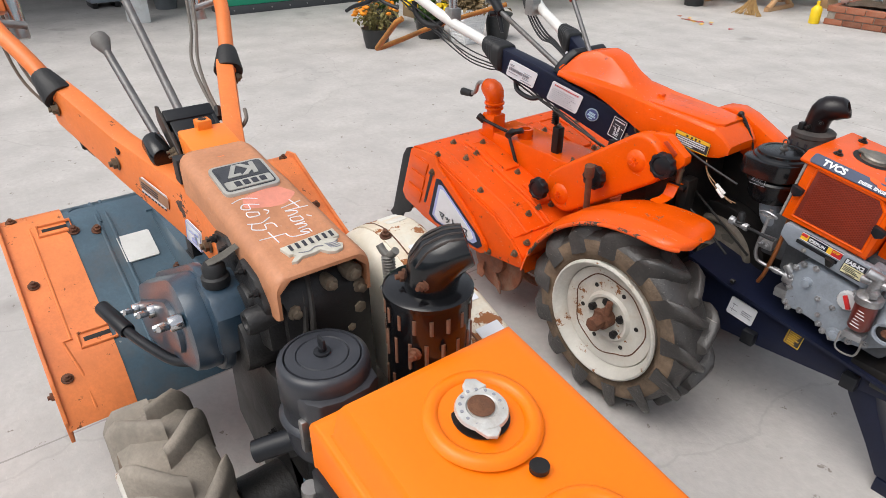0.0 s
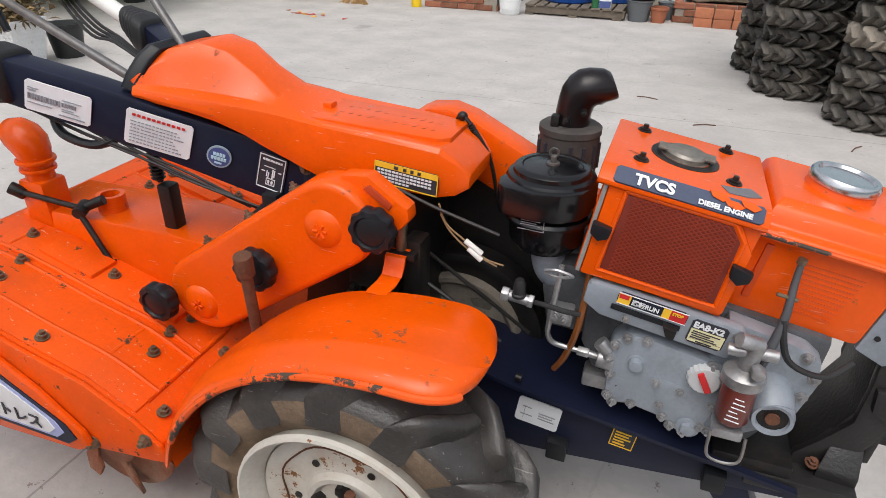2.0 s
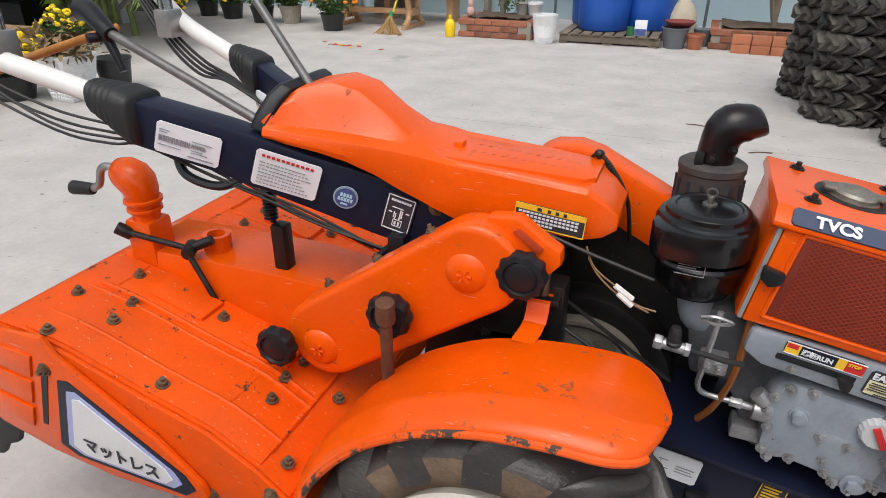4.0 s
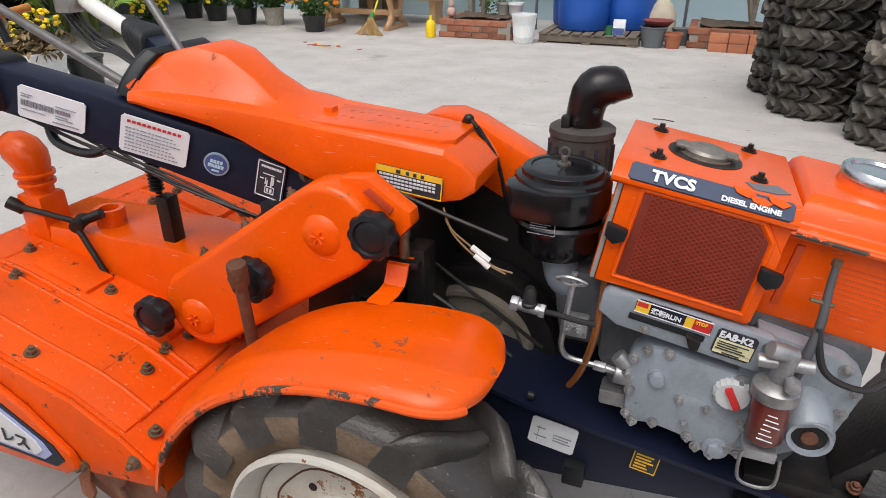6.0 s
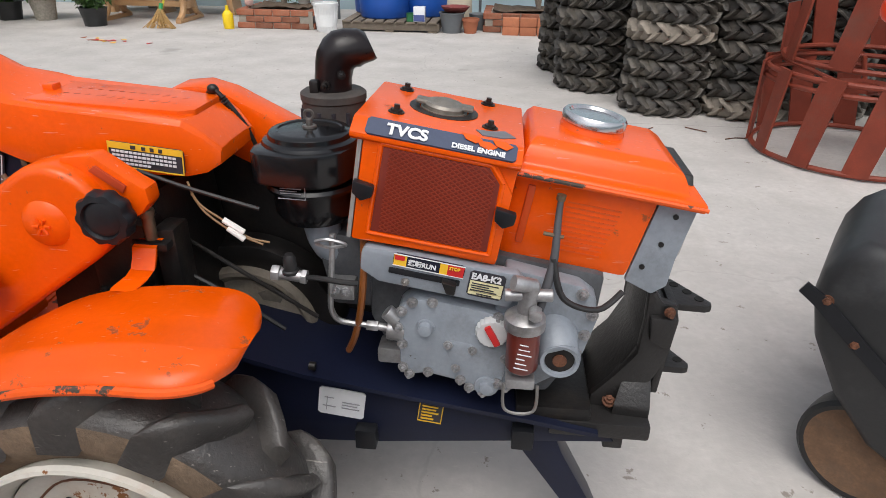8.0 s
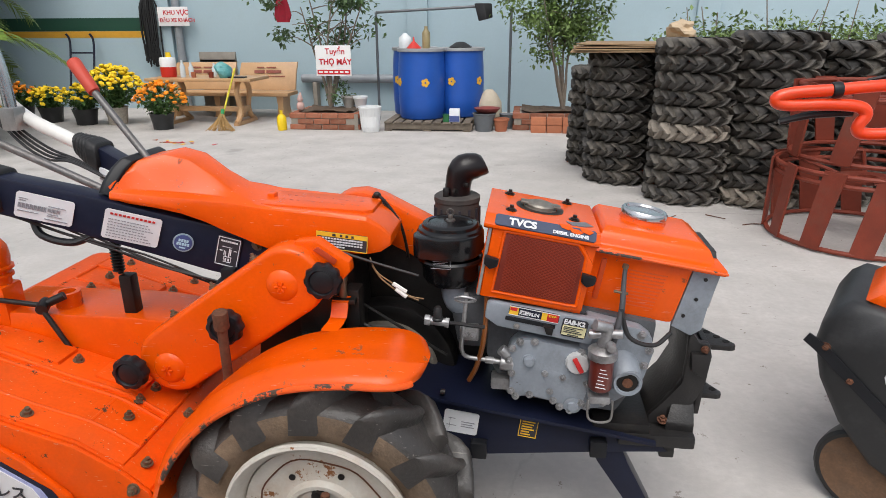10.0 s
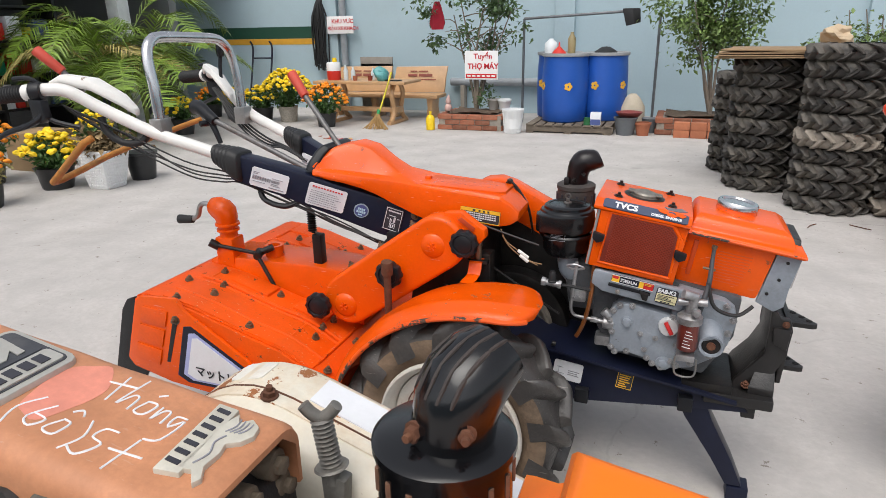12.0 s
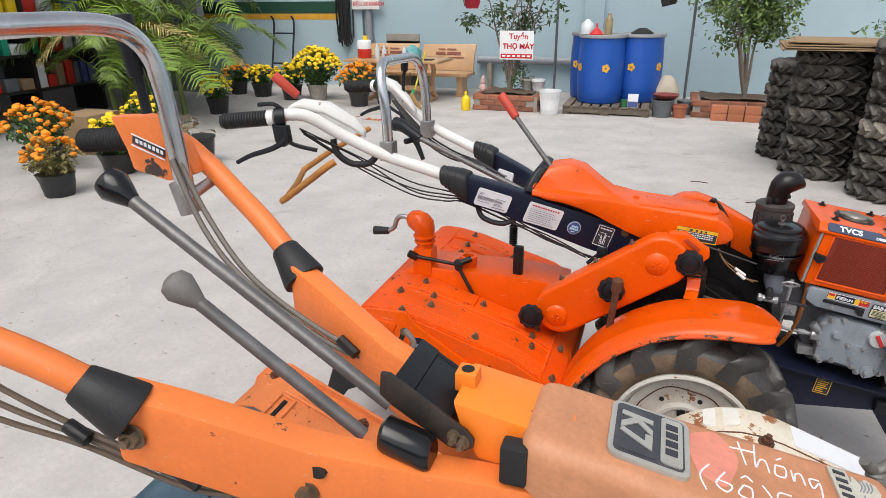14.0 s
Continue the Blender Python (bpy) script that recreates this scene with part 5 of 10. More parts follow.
# ---------------------------------------------------------------- engine, leaning nose down
EN = tilt(0.264, 0.642, 9.2)
E8 = EN @ Matrix.Translation((0.004, 0.034, 0.011)) @ Matrix.Diagonal((1.035, 1, 1, 1))
E9 = E8 @ Matrix.Translation((0.013, 0, 0))
NY = 0.192
bm = nb()
loft(bm, [[(u, y, v) for y, v in ((NY + 0.006, 0.0), (NY + 0.006, 0.150), (0.44, 0.150), (0.44, 0.0))] for u in (0.0, 0.214)], bev=0.004, m=EN)
loft(bm, [[(u, y, v) for y, v in ((NY + 0.002, 0.144), (NY - 0.008, 0.150), (NY - 0.008, 0.1565), (NY + 0.014, 0.1725), (0.428, 0.167), (0.440, 0.150))] for u in (-0.009, 0.216)], bev=0.004, m=EN)
rad = part("radiator_cover", bm, RED, B, "orange radiator housing")
bm = plate(nb(), [(0.009, 0.001), (0.214, 0.008), (0.214, 0.110), (0.186, 0.147), (0.009, 0.150)], NY - 0.001, NY + 0.010, 0.004, m=EN)
part("front_panel", bm, RED, rad, "orange pressed front panel")
bm = plate(nb(), [(0.002, 0.002), (0.008, 0.002), (0.008, 0.147), (0.002, 0.147)], NY, NY + 0.008, 0.001, m=EN)
part("seal_strip", bm, mat("grey_rubber_seal", (0.26, 0.25, 0.24), 0.7, vary=0.2), rad, "grey rubber seal strip")
bm = nb()
plate(bm, [(0.034, 0.020), (0.197, 0.022), (0.194, 0.122), (0.177, 0.142), (0.037, 0.142)], NY - 0.0025, NY + 0.002, 0.0015, m=EN)
gr = part("grille", bm, REDMESH, rad, "dark red mesh grille")
bm = nb()
for k in range(-17, 21):
    for s in (1, -1):
        pts = []
        for q in range(0, 19):
            uu = 0.036 + k * 0.0095 + q * 0.0095
            vv = 0.0225 + (q * 0.0066 if s > 0 else 0.1188 - q * 0.0066)
            lim = 0.194 if vv < 0.122 else 0.194 - (vv - 0.122) * 0.85
            if 0.036 + (vv - 0.02) * 0.02 <= uu <= lim and vv <= 0.1415:
                pts.append((uu, NY - 0.0032, vv))
        if len(pts) > 1:
            tube(bm, [pts[0], pts[-1]], 0.0010, 4, 1, m=EN)
tagged(part("wire_mesh", bm, mat("mesh_wire_red", (0.26, 0.03, 0.010), 0.5, vary=0.2), gr), kind="stuff")
bm = nb()
F = [(0.030, 0.016), (0.201, 0.018), (0.198, 0.124), (0.179, 0.146), (0.033, 0.146)]
for a, b in zip(F, F[1:] + F[:1]):
    tube(bm, [(a[0], NY - 0.0005, a[1]), (b[0], NY - 0.0005, b[1])], 0.0035, 8, 1, m=EN)
part("grille_frame", bm, RED, gr)
for u, v in ((0.018, 0.082), (0.2095, 0.0826)):
    bm = nb()
    plate(bm, [(u - 0.014, v + 0.011), (u + 0.015, v + 0.007), (u + 0.014, v - 0.008), (u, v - 0.016), (u - 0.013, v - 0.007)], NY - 0.016, NY - 0.002, 0.003, m=EN)
    part("wing_nut", bm, SATIN, rad, "black plastic wing nut")
# name band on the slanting edge
Ue, Ve = (EN.to_3x3() @ Vector((1, 0, 0))), (EN.to_3x3() @ Vector((0, 0.022, 0.016)).normalized())
o = EN @ Vector((0.011, NY - 0.0078, 0.1568))
st = sticker("name_band", rad, mat("faded_navy_band", (0.040, 0.055, 0.105), 0.45, vary=0.2, dirt=0.25, dirt_color=(0.10, 0.11, 0.14)), o, Ue, Ve, 0.196, 0.0262, "faded navy name band, torn at one end", 0.003)
lettering("band_text", st, PAPER, "TVCS", o + Ue * 0.027 + Ve * 0.0035, Ue, Ve, 0.0225, 0.005, 0.0, 0.0009)
lettering("band_text", st, PAPER, "DIESEL ENGINE", o + Ue * 0.112 + Ve * 0.0022, Ue, Ve, 0.0102, 0.005, 0.0, 0.0004)
bm = nb()
for a, b in ((0.128, 0.019), (0.148, 0.012), (0.168, 0.017)):
    p = o + Ue * a + Ve * b
    loft(bm, [[p + Ue * x + Ve * y + Ue.cross(Ve) * (0.0045 + k) for x, y in ((0, 0), (0.014, -0.004), (0.022, 0.003), (0.012, 0.0085), (-0.006, 0.0085))] for k in (0.0, 0.001)])
part("torn_patch", bm, RED, st, "orange paint where the band is torn")
bm = nb()
loft(bm, [[EN @ Vector((u, y, 0.1725 - (y - 0.206) * 0.025 + k)) for u, y in ((0.160, 0.222), (0.186, 0.226), (0.204, 0.240), (0.190, 0.262), (0.172, 0.250), (0.150, 0.243))] for k in (-0.001, 0.0015)])
part("torn_flap", bm, mat("grey_torn_paper", (0.17, 0.17, 0.19), 0.7, vary=0.25), st, "grey torn scrap of the band")
bm = nb()
for u, y in ((0.039, 0.254), (0.033, 0.395), (0.168, 0.268), (0.161, 0.404)):
    hexbolt(bm, (u, y, 0.1725 - (y - 0.206) * 0.025), (0, 0, 1), 0.008, 0.005, m=EN)
part("bolts", bm, DARK, rad)
bm = nb()
lathe(bm, [(0.0, 0.013), (0.014, 0.013), (0.018, 0.010), (0.027, 0.009), (0.030, 0.005), (0.029, -0.004)], (0.099, 0.318, 0.172), (0, 0, 1), 28, m=EN)
box(bm, 0.057, 0.141, 0.307, 0.329, 0.175, 0.182, 0.004, m=EN)
lathe(bm, [(0.024, 0.0), (0.034, 0.001), (0.034, -0.004)], (0.099, 0.318, 0.171), (0, 0, 1), 28, m=EN)
part("radiator_cap", bm, mat("tarnished_cap", (0.26, 0.24, 0.21), 0.45, metal=0.6, vary=0.3, scale=30, dirt=0.4, dirt_color=(0.12, 0.09, 0.06), bump=0.1), rad, "dull metal radiator cap with two ears")
bm = lathe(nb(), [(0.036, 0.0012), (0.050, 0.0012), (0.050, -0.001), (0.036, -0.001)], (0.099, 0.318, 0.1703), (0, 0, 1), 28, m=EN)
part("opening", bm, DARK, rad, "dark opening round the cap")
# fuel tank
bm = nb()
def tr(u0, u1, y0, y1, v):
    return [(u0, y0, v), (u1, y0, v), (u1, y1, v), (u0, y1, v)]
TY = 0.226
loft(bm, [tr(0.216, 0.408, TY + 0.018, 0.43, -0.003), tr(0.216, 0.419, TY + 0.018, 0.43, 0.128)], bev=0.012, m=EN)
part("tank_lower", bm, RED, B, "orange lower tank shell")
bm = nb()
loft(bm, [tr(0.208, 0.474, TY, 0.452, 0.124), tr(0.206, 0.477, TY - 0.003, 0.455, 0.131), tr(0.208, 0.474, TY, 0.452, 0.138), tr(0.218, 0.450, TY + 0.010, 0.442, 0.142), tr(0.220, 0.447, TY + 0.013, 0.440, 0.152), tr(0.224, 0.438, TY + 0.020, 0.434, 0.166), tr(0.232, 0.418, TY + 0.034, 0.424, 0.176)], bev=0.006, m=EN)
tank = part("fuel_tank", bm, RED, B, "orange fuel tank with rounded lid")
bm = nb()
tube(bm, [(0.21, TY - 0.0035, 0.131), (0.476, TY - 0.0035, 0.131)], 0.0032, 6, 1, m=EN)
part("tank_seam", bm, REDWORN, tank, "chipped tank flange")
bm = nb()
lathe(bm, [(0.0, 0.009), (0.036, 0.010), (0.040, 0.014), (0.045, 0.014), (0.048, 0.010), (0.048, 0.000), (0.042, -0.004), (0.041, -0.018)], (0.318, 0.352, 0.186), (0, 0, 1), 36, m=EN)
part("fuel_cap", bm, CHROME, tank, "round bright metal fuel cap")
bm = lathe(nb(), [(0.043, 0.012), (0.050, -0.010), (0.054, -0.012)], (0.318, 0.352, 0.185 - 0.004), (0, 0, 1), 36, m=EN)
part("cap_neck", bm, RED, tank, "orange raised filler neck")
bm = nb()
for k in range(11):
    box(bm, 0.295, 0.372 - 0.004 * (10 - k) * 0.3, TY + 0.0172, TY + 0.0195, 0.022 + k * 0.0074, 0.0242 + k * 0.0074, 0.0, m=EN)
part("embossed_lines", bm, mat("emboss_orange", (0.66, 0.07, 0.002), 0.45, vary=0.15), tank, "faint embossed text lines")
# rib in a darker copy of the tank red, shadow put into the colour
bm = nb()
box(bm, 0.236, 0.247, TY + 0.0135, TY + 0.022, 0.022, 0.112, 0.003, m=EN)
part("rib", bm, mat("shadow_red_rib", (0.55, 0.06, 0.002), 0.5), tank)
bm = nb()
plate(bm, [(0.408, -0.008), (0.452, -0.022), (0.470, -0.004), (0.468, 0.040), (0.473, 0.124), (0.419, 0.124)], TY + 0.022, TY + 0.032, 0.003, m=EN)
plate(bm, [(0.408, -0.008), (0.452, -0.022), (0.470, -0.004), (0.468, 0.040), (0.473, 0.124), (0.419, 0.124)], 0.42, 0.43, 0.003, m=EN)
box(bm, 0.455, 0.468, TY + 0.03, 0.42, -0.010, 0.035, 0.003, m=EN)
brk = part("lamp_bracket", bm, GREY, B, "grey lamp bracket")
bm = nb()
box(bm, 0.462, 0.476, TY + 0.034, 0.42, 0.040, 0.120, 0.006, m=EN)
part("lamp_glass", bm, CHROME, brk, "flat glass headlamp")
bm = nb()
for q in ((0.425, 0.020), (0.440, 0.060), (0.446, 0.105)):
    cyl(bm, (q[0], TY + 0.0195, q[1]), (q[0], TY + 0.0225, q[1]), 0.004, 10, m=EN)
part("bolts", bm, DARK, brk)
bm = nb()
loft(bm, [tr(0.440, 0.470, 0.29, 0.44, 0.1395), tr(0.448, 0.468, 0.30, 0.43, 0.152)], bev=0.002, m=EN)
part("badge_plate", bm, CAST, tank, "dark front badge plate")
# crankcase
bm = nb()
loft(bm, [[(u, y, v) for u, v in ((0.02, -0.01), (0.36, -0.01), (0.37, -0.12), (0.33, -0.24), (0.10, -0.25), (0.04, -0.16))] for y in (0.20, 0.45)], bev=0.012, m=E8)
cyl(bm, (0.10, 0.19, -0.03), (0.10, 0.45, -0.03), 0.05, 20, m=E8)
cyl(bm, (-0.02, 0.30, -0.06), (0.05, 0.30, -0.06), 0.055, 20, m=E8)
loft(bm, [[(u, y, v) for u, v in ((-0.06, -0.04), (0.03, -0.03), (0.05, -0.15), (-0.02, -0.16))] for y in (0.21, 0.36)], bev=0.01, m=E8)
ZINC = mat("dull_zinc_bolt", (0.36, 0.36, 0.37), 0.38, metal=0.6, vary=0.3, scale=40, dirt=0.4, dirt_color=(0.07, 0.06, 0.05), bump=0.1)
# casting grey darkened to put the shade between the engine parts into its colour
GAPSHADE = mat("gap_shaded_greasy_casting", (0.085, 0.09, 0.10), 0.45, vary=0.35, scale=18, dirt=0.5, dirt_color=(0.022, 0.018, 0.015), bump=0.25)
eng = part("crankcase", bm, GAPSHADE, B, "greasy diesel crankcase, its grey darkened for the shaded gaps")
bm = nb()
GC = [(0.104, -0.080), (0.135, -0.073), (0.240, -0.076), (0.262, -0.090), (0.268, -0.150), (0.264, -0.200), (0.246, -0.224), (0.222, -0.220), (0.205, -0.208), (0.150, -0.205), (0.120, -0.216), (0.108, -0.205), (0.100, -0.160), (0.088, -0.130), (0.090, -0.100)]
plate(bm, GC, 0.193, 0.240, 0.006, m=EN)
cyl(bm, (0.113, 0.172, -0.132), (0.113, 0.145, -0.132), 0.010, 18, bev=0.003, m=E9)
cyl(bm, (0.113, 0.165, -0.132), (0.113, 0.157, -0.132), 0.0135, 18, bev=0.002, m=E9)
plate(bm, [(0.148, -0.145), (0.185, -0.145), (0.193, -0.16), (0.182, -0.178), (0.168, -0.202), (0.155, -0.178), (0.143, -0.16)], 0.158, 0.172, 0.004, m=E9)
gc = part("gear_cover", bm, GREY, eng, "grey cast gear cover with bolts")
SIDEC = [(0.230, -0.004), (0.340, -0.010), (0.366, -0.024), (0.378, -0.060), (0.374, -0.120), (0.350, -0.165), (0.310, -0.205), (0.255, -0.225), (0.230, -0.200)]
bm = plate(nb(), SIDEC, 0.206, 0.240, 0.005, m=EN)
hs_ = part("side_housing", bm, GREY, eng, "grey cast side housing with bolts")
bm = nb()
for u, v in ((0.345, -0.022), (0.368, -0.052), (0.366, -0.088), (0.362, -0.122), (0.342, -0.158), (0.306, -0.192), (0.275, -0.209)):
    hexbolt(bm, (u, 0.206, v), (0, -1, 0), 0.0065, 0.006, m=EN)
part("bolts", bm, ZINC, hs_)
bm = nb()
for u, v in GC:
    hexbolt(bm, (u * 0.93 + 0.012, 0.193, v * 0.94 - 0.008), (0, -1, 0), 0.006, 0.005, m=EN)
for u, v in ((0.150, -0.155), (0.186, -0.156), (0.168, -0.194)):
    hexbolt(bm, (u, 0.158, v), (0, -1, 0), 0.005, 0.004, m=E9)
part("bolts", bm, ZINC, gc)
bm = nb()
rings = []
for y, r in ((0.176, 0.0235), (0.150, 0.0235), (0.146, 0.021)):
    rings.append([(0.207 + r * (1 + 0.035 * math.cos(math.pi * k)) * math.cos(math.tau * k / 40), y, -0.114 + r * (1 + 0.035 * math.cos(math.pi * k)) * math.sin(math.tau * k / 40)) for k in range(40)])
loft(bm, rings, m=E9)
oc = part("oil_cap", bm, mat("white_plastic_cap", (0.52, 0.53, 0.54), 0.45, vary=0.1, dirt=0.3, dirt_color=(0.25, 0.22, 0.2), bump=0.04), eng, "white ribbed oil filler cap")
bm = plate(nb(), [(0.194, -0.104), (0.201, -0.098), (0.221, -0.125), (0.214, -0.131)], 0.1405, 0.147, 0.001, m=E9)
part("cap_mark", bm, REDINK, oc, "red mark")
bm = nb()
cyl(bm, (0.2187, 0.168, -0.2165), (0.2187, 0.148, -0.2165), 0.012, 6, bev=0.003, m=E9)
cyl(bm, (0.2187, 0.172, -0.2165), (0.2187, 0.155, -0.2165), 0.018, 18, bev=0.002, m=E9)
part("drain_plug", bm, GREY, eng, "grey hex drain plug")
# run / stop panel
PANEL = [(0.032, -0.004), (0.026, -0.012), (0.027, -0.042), (0.056, -0.056), (0.246, -0.057), (0.257, -0.010), (0.248, -0.001)]
bm = plate(nb(), PANEL, 0.186, 0.208, 0.005, m=EN)
pn = part("control_panel", bm, GREY, eng, "grey control panel")
bm = nb()
box(bm, 0.068, 0.170, 0.1835, 0.188, -0.037, -0.028, 0.002, m=EN)
part("slot_lever", bm, SATIN, pn, "dark slot")
bm = plate(nb(), [(0.144, -0.028), (0.166, -0.030), (0.166, -0.046), (0.154, -0.046)], 0.170, 0.187, 0.003, m=EN)
part("throttle_tab", bm, DARK, pn, "brown-black throttle tab")
def on_panel(u, v):
    return EN @ Vector((u, 0.1862, v))
ex, ez = EN.to_3x3() @ Vector((1, 0, 0)), EN.to_3x3() @ Vector((0, 0, 1))
RL = on_panel(0.0725, -0.0225)
st = sticker("run_label", pn, NAVY, RL, ex, ez, 0.101, 0.0190, "run and stop label", 0.002)
bars("print", st, YELLOW, RL, ex, ez, [(0.001, 0.001, 0.018, 0.017), (0.066, 0.001, 0.012, 0.017)], 0.0034)
bars("print", st, REDINK, RL, ex, ez, [(0.002, 0.0095, 0.014, 0.007), (0.077, 0.001, 0.023, 0.017)], 0.0038)
bars("print", st, PAPER, RL, ex, ez, [(0.0, 0.0, 0.101, 0.0011), (0.0, 0.0179, 0.101, 0.0011)], 0.0042)
lettering("run_text", st, PAPER, "運転RUN", on_panel(0.0935, -0.0172), ex, ez, 0.0098, 0.004, 0, 0.0003)
lettering("stop_text", st, YELLOW, "STOP", on_panel(0.1515, -0.0115), ex, ez, 0.0064, 0.005, 0, 0.0002)
MLo = on_panel(0.1815, -0.0470)
st = sticker("model_label", pn, INK, MLo, ex, ez, 0.051, 0.040, "black model label with pale yellow print", 0.002)
bars("print", st, mat("pale_yellow_print", (0.75, 0.70, 0.42), 0.5), MLo, ex, ez, [(0.002, 0.0035, 0.047, 0.0045), (0.002, 0.0090, 0.047, 0.0160)], 0.0034)
lettering("model_text", st, PAPER, "EA8-K2", on_panel(0.1840, -0.0185), ex, ez, 0.0135, 0.004, 0, 0.0005)
bars("print", st, INK, MLo, ex, ez, [(0.004 + 0.0012 * (k % 2), 0.0105 + k * 0.0036, 0.038 - 0.006 * (k % 3), 0.0012) for k in range(4)] + [(0.014, 0.005, 0.022, 0.0015)], 0.0048)
bm = nb()
for u, v in ((0.094, -0.047), (0.244, -0.014)):
    hexbolt(bm, (u, 0.186, v), (0, -1, 0), 0.0045, 0.003, m=EN)
part("bolts", bm, STEEL, pn)
# air cleaner
FITTING0 = mat("dull_nut", (0.16, 0.15, 0.14), 0.4, metal=0.6, vary=0.3, bump=0.1)
bm = nb()
AC = (0.206, 0.259, 0.004)
DAC = Matrix.Translation((0.010, 0.037, 0.004))
lathe(bm, [(0.0, 0.634), (0.030, 0.634), (0.050, 0.641), (0.058, 0.654), (0.060, 0.688), (0.067, 0.690), (0.070, 0.696), (0.067, 0.701), (0.060, 0.703), (0.060, 0.710), (0.068, 0.714), (0.070, 0.718), (0.070, 0.752), (0.066, 0.760), (0.059, 0.763), (0.058, 0.769), (0.055, 0.7715), (0.046, 0.7725), (0.044, 0.771), (0.020, 0.7735), (0.0, 0.7735)], AC, (0, 0, 1), 40)
loft(bm, [[(x, y, z) for x, y in ((0.133, 0.226), (0.138, 0.200), (0.150, 0.189), (0.198, 0.180), (0.236, 0.186), (0.262, 0.208), (0.274, 0.240), (0.262, 0.285), (0.206, 0.300), (0.150, 0.285))] for z in (0.714, 0.760)], bev=0.007)
ac = part("air_cleaner", bm, BLACK, B, "gloss black oil-bath air cleaner")
bm = nb()
cyl(bm, (0.206, 0.259, 0.776), (0.206, 0.259, 0.781), 0.010, 18, bev=0.001)
cyl(bm, (0.206, 0.259, 0.780), (0.206, 0.259, 0.790), 0.0045, 12, bev=0.001)
tube(bm, [(0.206 + 0.0065 * math.sin(a_), 0.259, 0.7955 - 0.0065 * math.cos(a_)) for a_ in [k * math.tau / 10 for k in range(11)]], 0.0020, 6, 2)
part("wing_nut", bm, FITTING0, ac, "dull metal wing nut")
o = Vector((0.178, 0.1935, 0.6975))
bars("label_outline", ac, GREYINK, o, (1, -0.06, 0), (0, 0.0, 1), [(-0.004, -0.002, 0.040, 0.0009), (-0.004, 0.024, 0.040, 0.0009), (0.035, -0.002, 0.0009, 0.027)], 0.0012)
bars("print", ac, GREYINK, o, (1, -0.06, 0), (0, 0, 1), [(0.0, 0.006 + 0.0035 * k, 0.030 - 0.006 * (k % 2), 0.0008) for k in range(5)], 0.0012)
bm = nb()
tube(bm, [(0.205, 0.222, 0.66), (0.203, 0.222, 0.62), (0.215, 0.23, 0.585), (0.25, 0.25, 0.57)], 0.027, 14, 4, m=DAC)
part("intake_elbow", bm, GREY, ac, "grey cast intake elbow")
# muffler
MU = (0.205, 0.400, -0.002)
bm = nb()
lathe(bm, [(0.0, 0.655), (0.044, 0.655), (0.050, 0.662), (0.050, 0.785), (0.052, 0.787), (0.052, 0.797), (0.046, 0.801), (0.0, 0.803)], MU, (0, 0, 1), 32)
mf = part("muffler", bm, mat("dusty_charred_steel", (0.050, 0.043, 0.040), 0.7, vary=0.3, scale=14, dirt=0.4, dirt_color=(0.13, 0.11, 0.095), bump=0.15), B, "dusty black slotted muffler")
bm = nb()
for k in range(14):
    a = math.tau * k / 14
    x, y = MU[0] + 0.0503 * math.cos(a), MU[1] + 0.0503 * math.sin(a)
    cyl(bm, (x, y, 0.728), (x, y, 0.772), 0.0035, 6)
part("slots", bm, INK, mf, "dark slots")
bm = nb()
loft(bm, [[(cx + r * math.cos(math.tau * k / 18) * math.cos(tl), MU[1] - 0.005 + r * math.sin(math.tau * k / 18), cz - r * math.cos(math.tau * k / 18) * math.sin(tl)) for k in range(18)]
          for cx, cz, r, tl in ((0.209, 0.795, 0.029, 0.0), (0.210, 0.820, 0.029, 0.05), (0.213, 0.838, 0.030, 0.2), (0.217, 0.848, 0.0325, 0.4), (0.224, 0.857, 0.034, 0.68), (0.232, 0.862, 0.034, 0.9), (0.244, 0.866, 0.031, 1.02), (0.262, 0.868, 0.027, 1.10), (0.270, 0.867, 0.022, 1.15), (0.2705, 0.867, 0.019, 1.15), (0.248, 0.862, 0.019, 0.95), (0.232, 0.850, 0.018, 0.6))], m=Matrix.Translation((0.206, 0.398, -0.002)) @ pose(0, 0, 0, 0, 0, 16) @ Matrix.Translation((-0.209, -0.395, 0)))
part("elbow", bm, MUFF, mf, "charred black exhaust elbow")
bm = nb()
hexbolt(bm, (0.203, 0.367, 0.812), (-0.2, -1, 0), 0.005)
hexbolt(bm, (0.228, 0.366, 0.828), (0.2, -1, 0), 0.005)
box(bm, 0.176, 0.190, 0.366, 0.382, 0.796, 0.818, 0.003)
part("bolts", bm, DARK, mf)
# injector lines, fuel filter, small fittings
FITTING = mat("greasy_fittings", (0.42, 0.42, 0.43), 0.36, metal=0.7, vary=0.25, scale=30, dirt=0.4, dirt_color=(0.08, 0.06, 0.045), bump=0.1)
bm = nb()
cyl(bm, (0.176, 0.165, 0.594), (0.214, 0.165, 0.590), 0.0085, 12, bev=0.001)
cyl(bm, (0.164, 0.165, 0.595), (0.176, 0.165, 0.594), 0.012, 6, bev=0.002)
cyl(bm, (0.206, 0.165, 0.591), (0.214, 0.165, 0.590), 0.011, 6, bev=0.001)
tube(bm, [(0.246, 0.195, 0.645), (0.243, 0.192, 0.60), (0.238, 0.190, 0.545), (0.237, 0.196, 0.515), (0.248, 0.203, 0.495), (0.288, 0.206, 0.489)], 0.0046, 8)
cyl(bm, (0.286, 0.206, 0.489), (0.304, 0.206, 0.488), 0.0085, 6, bev=0.001)
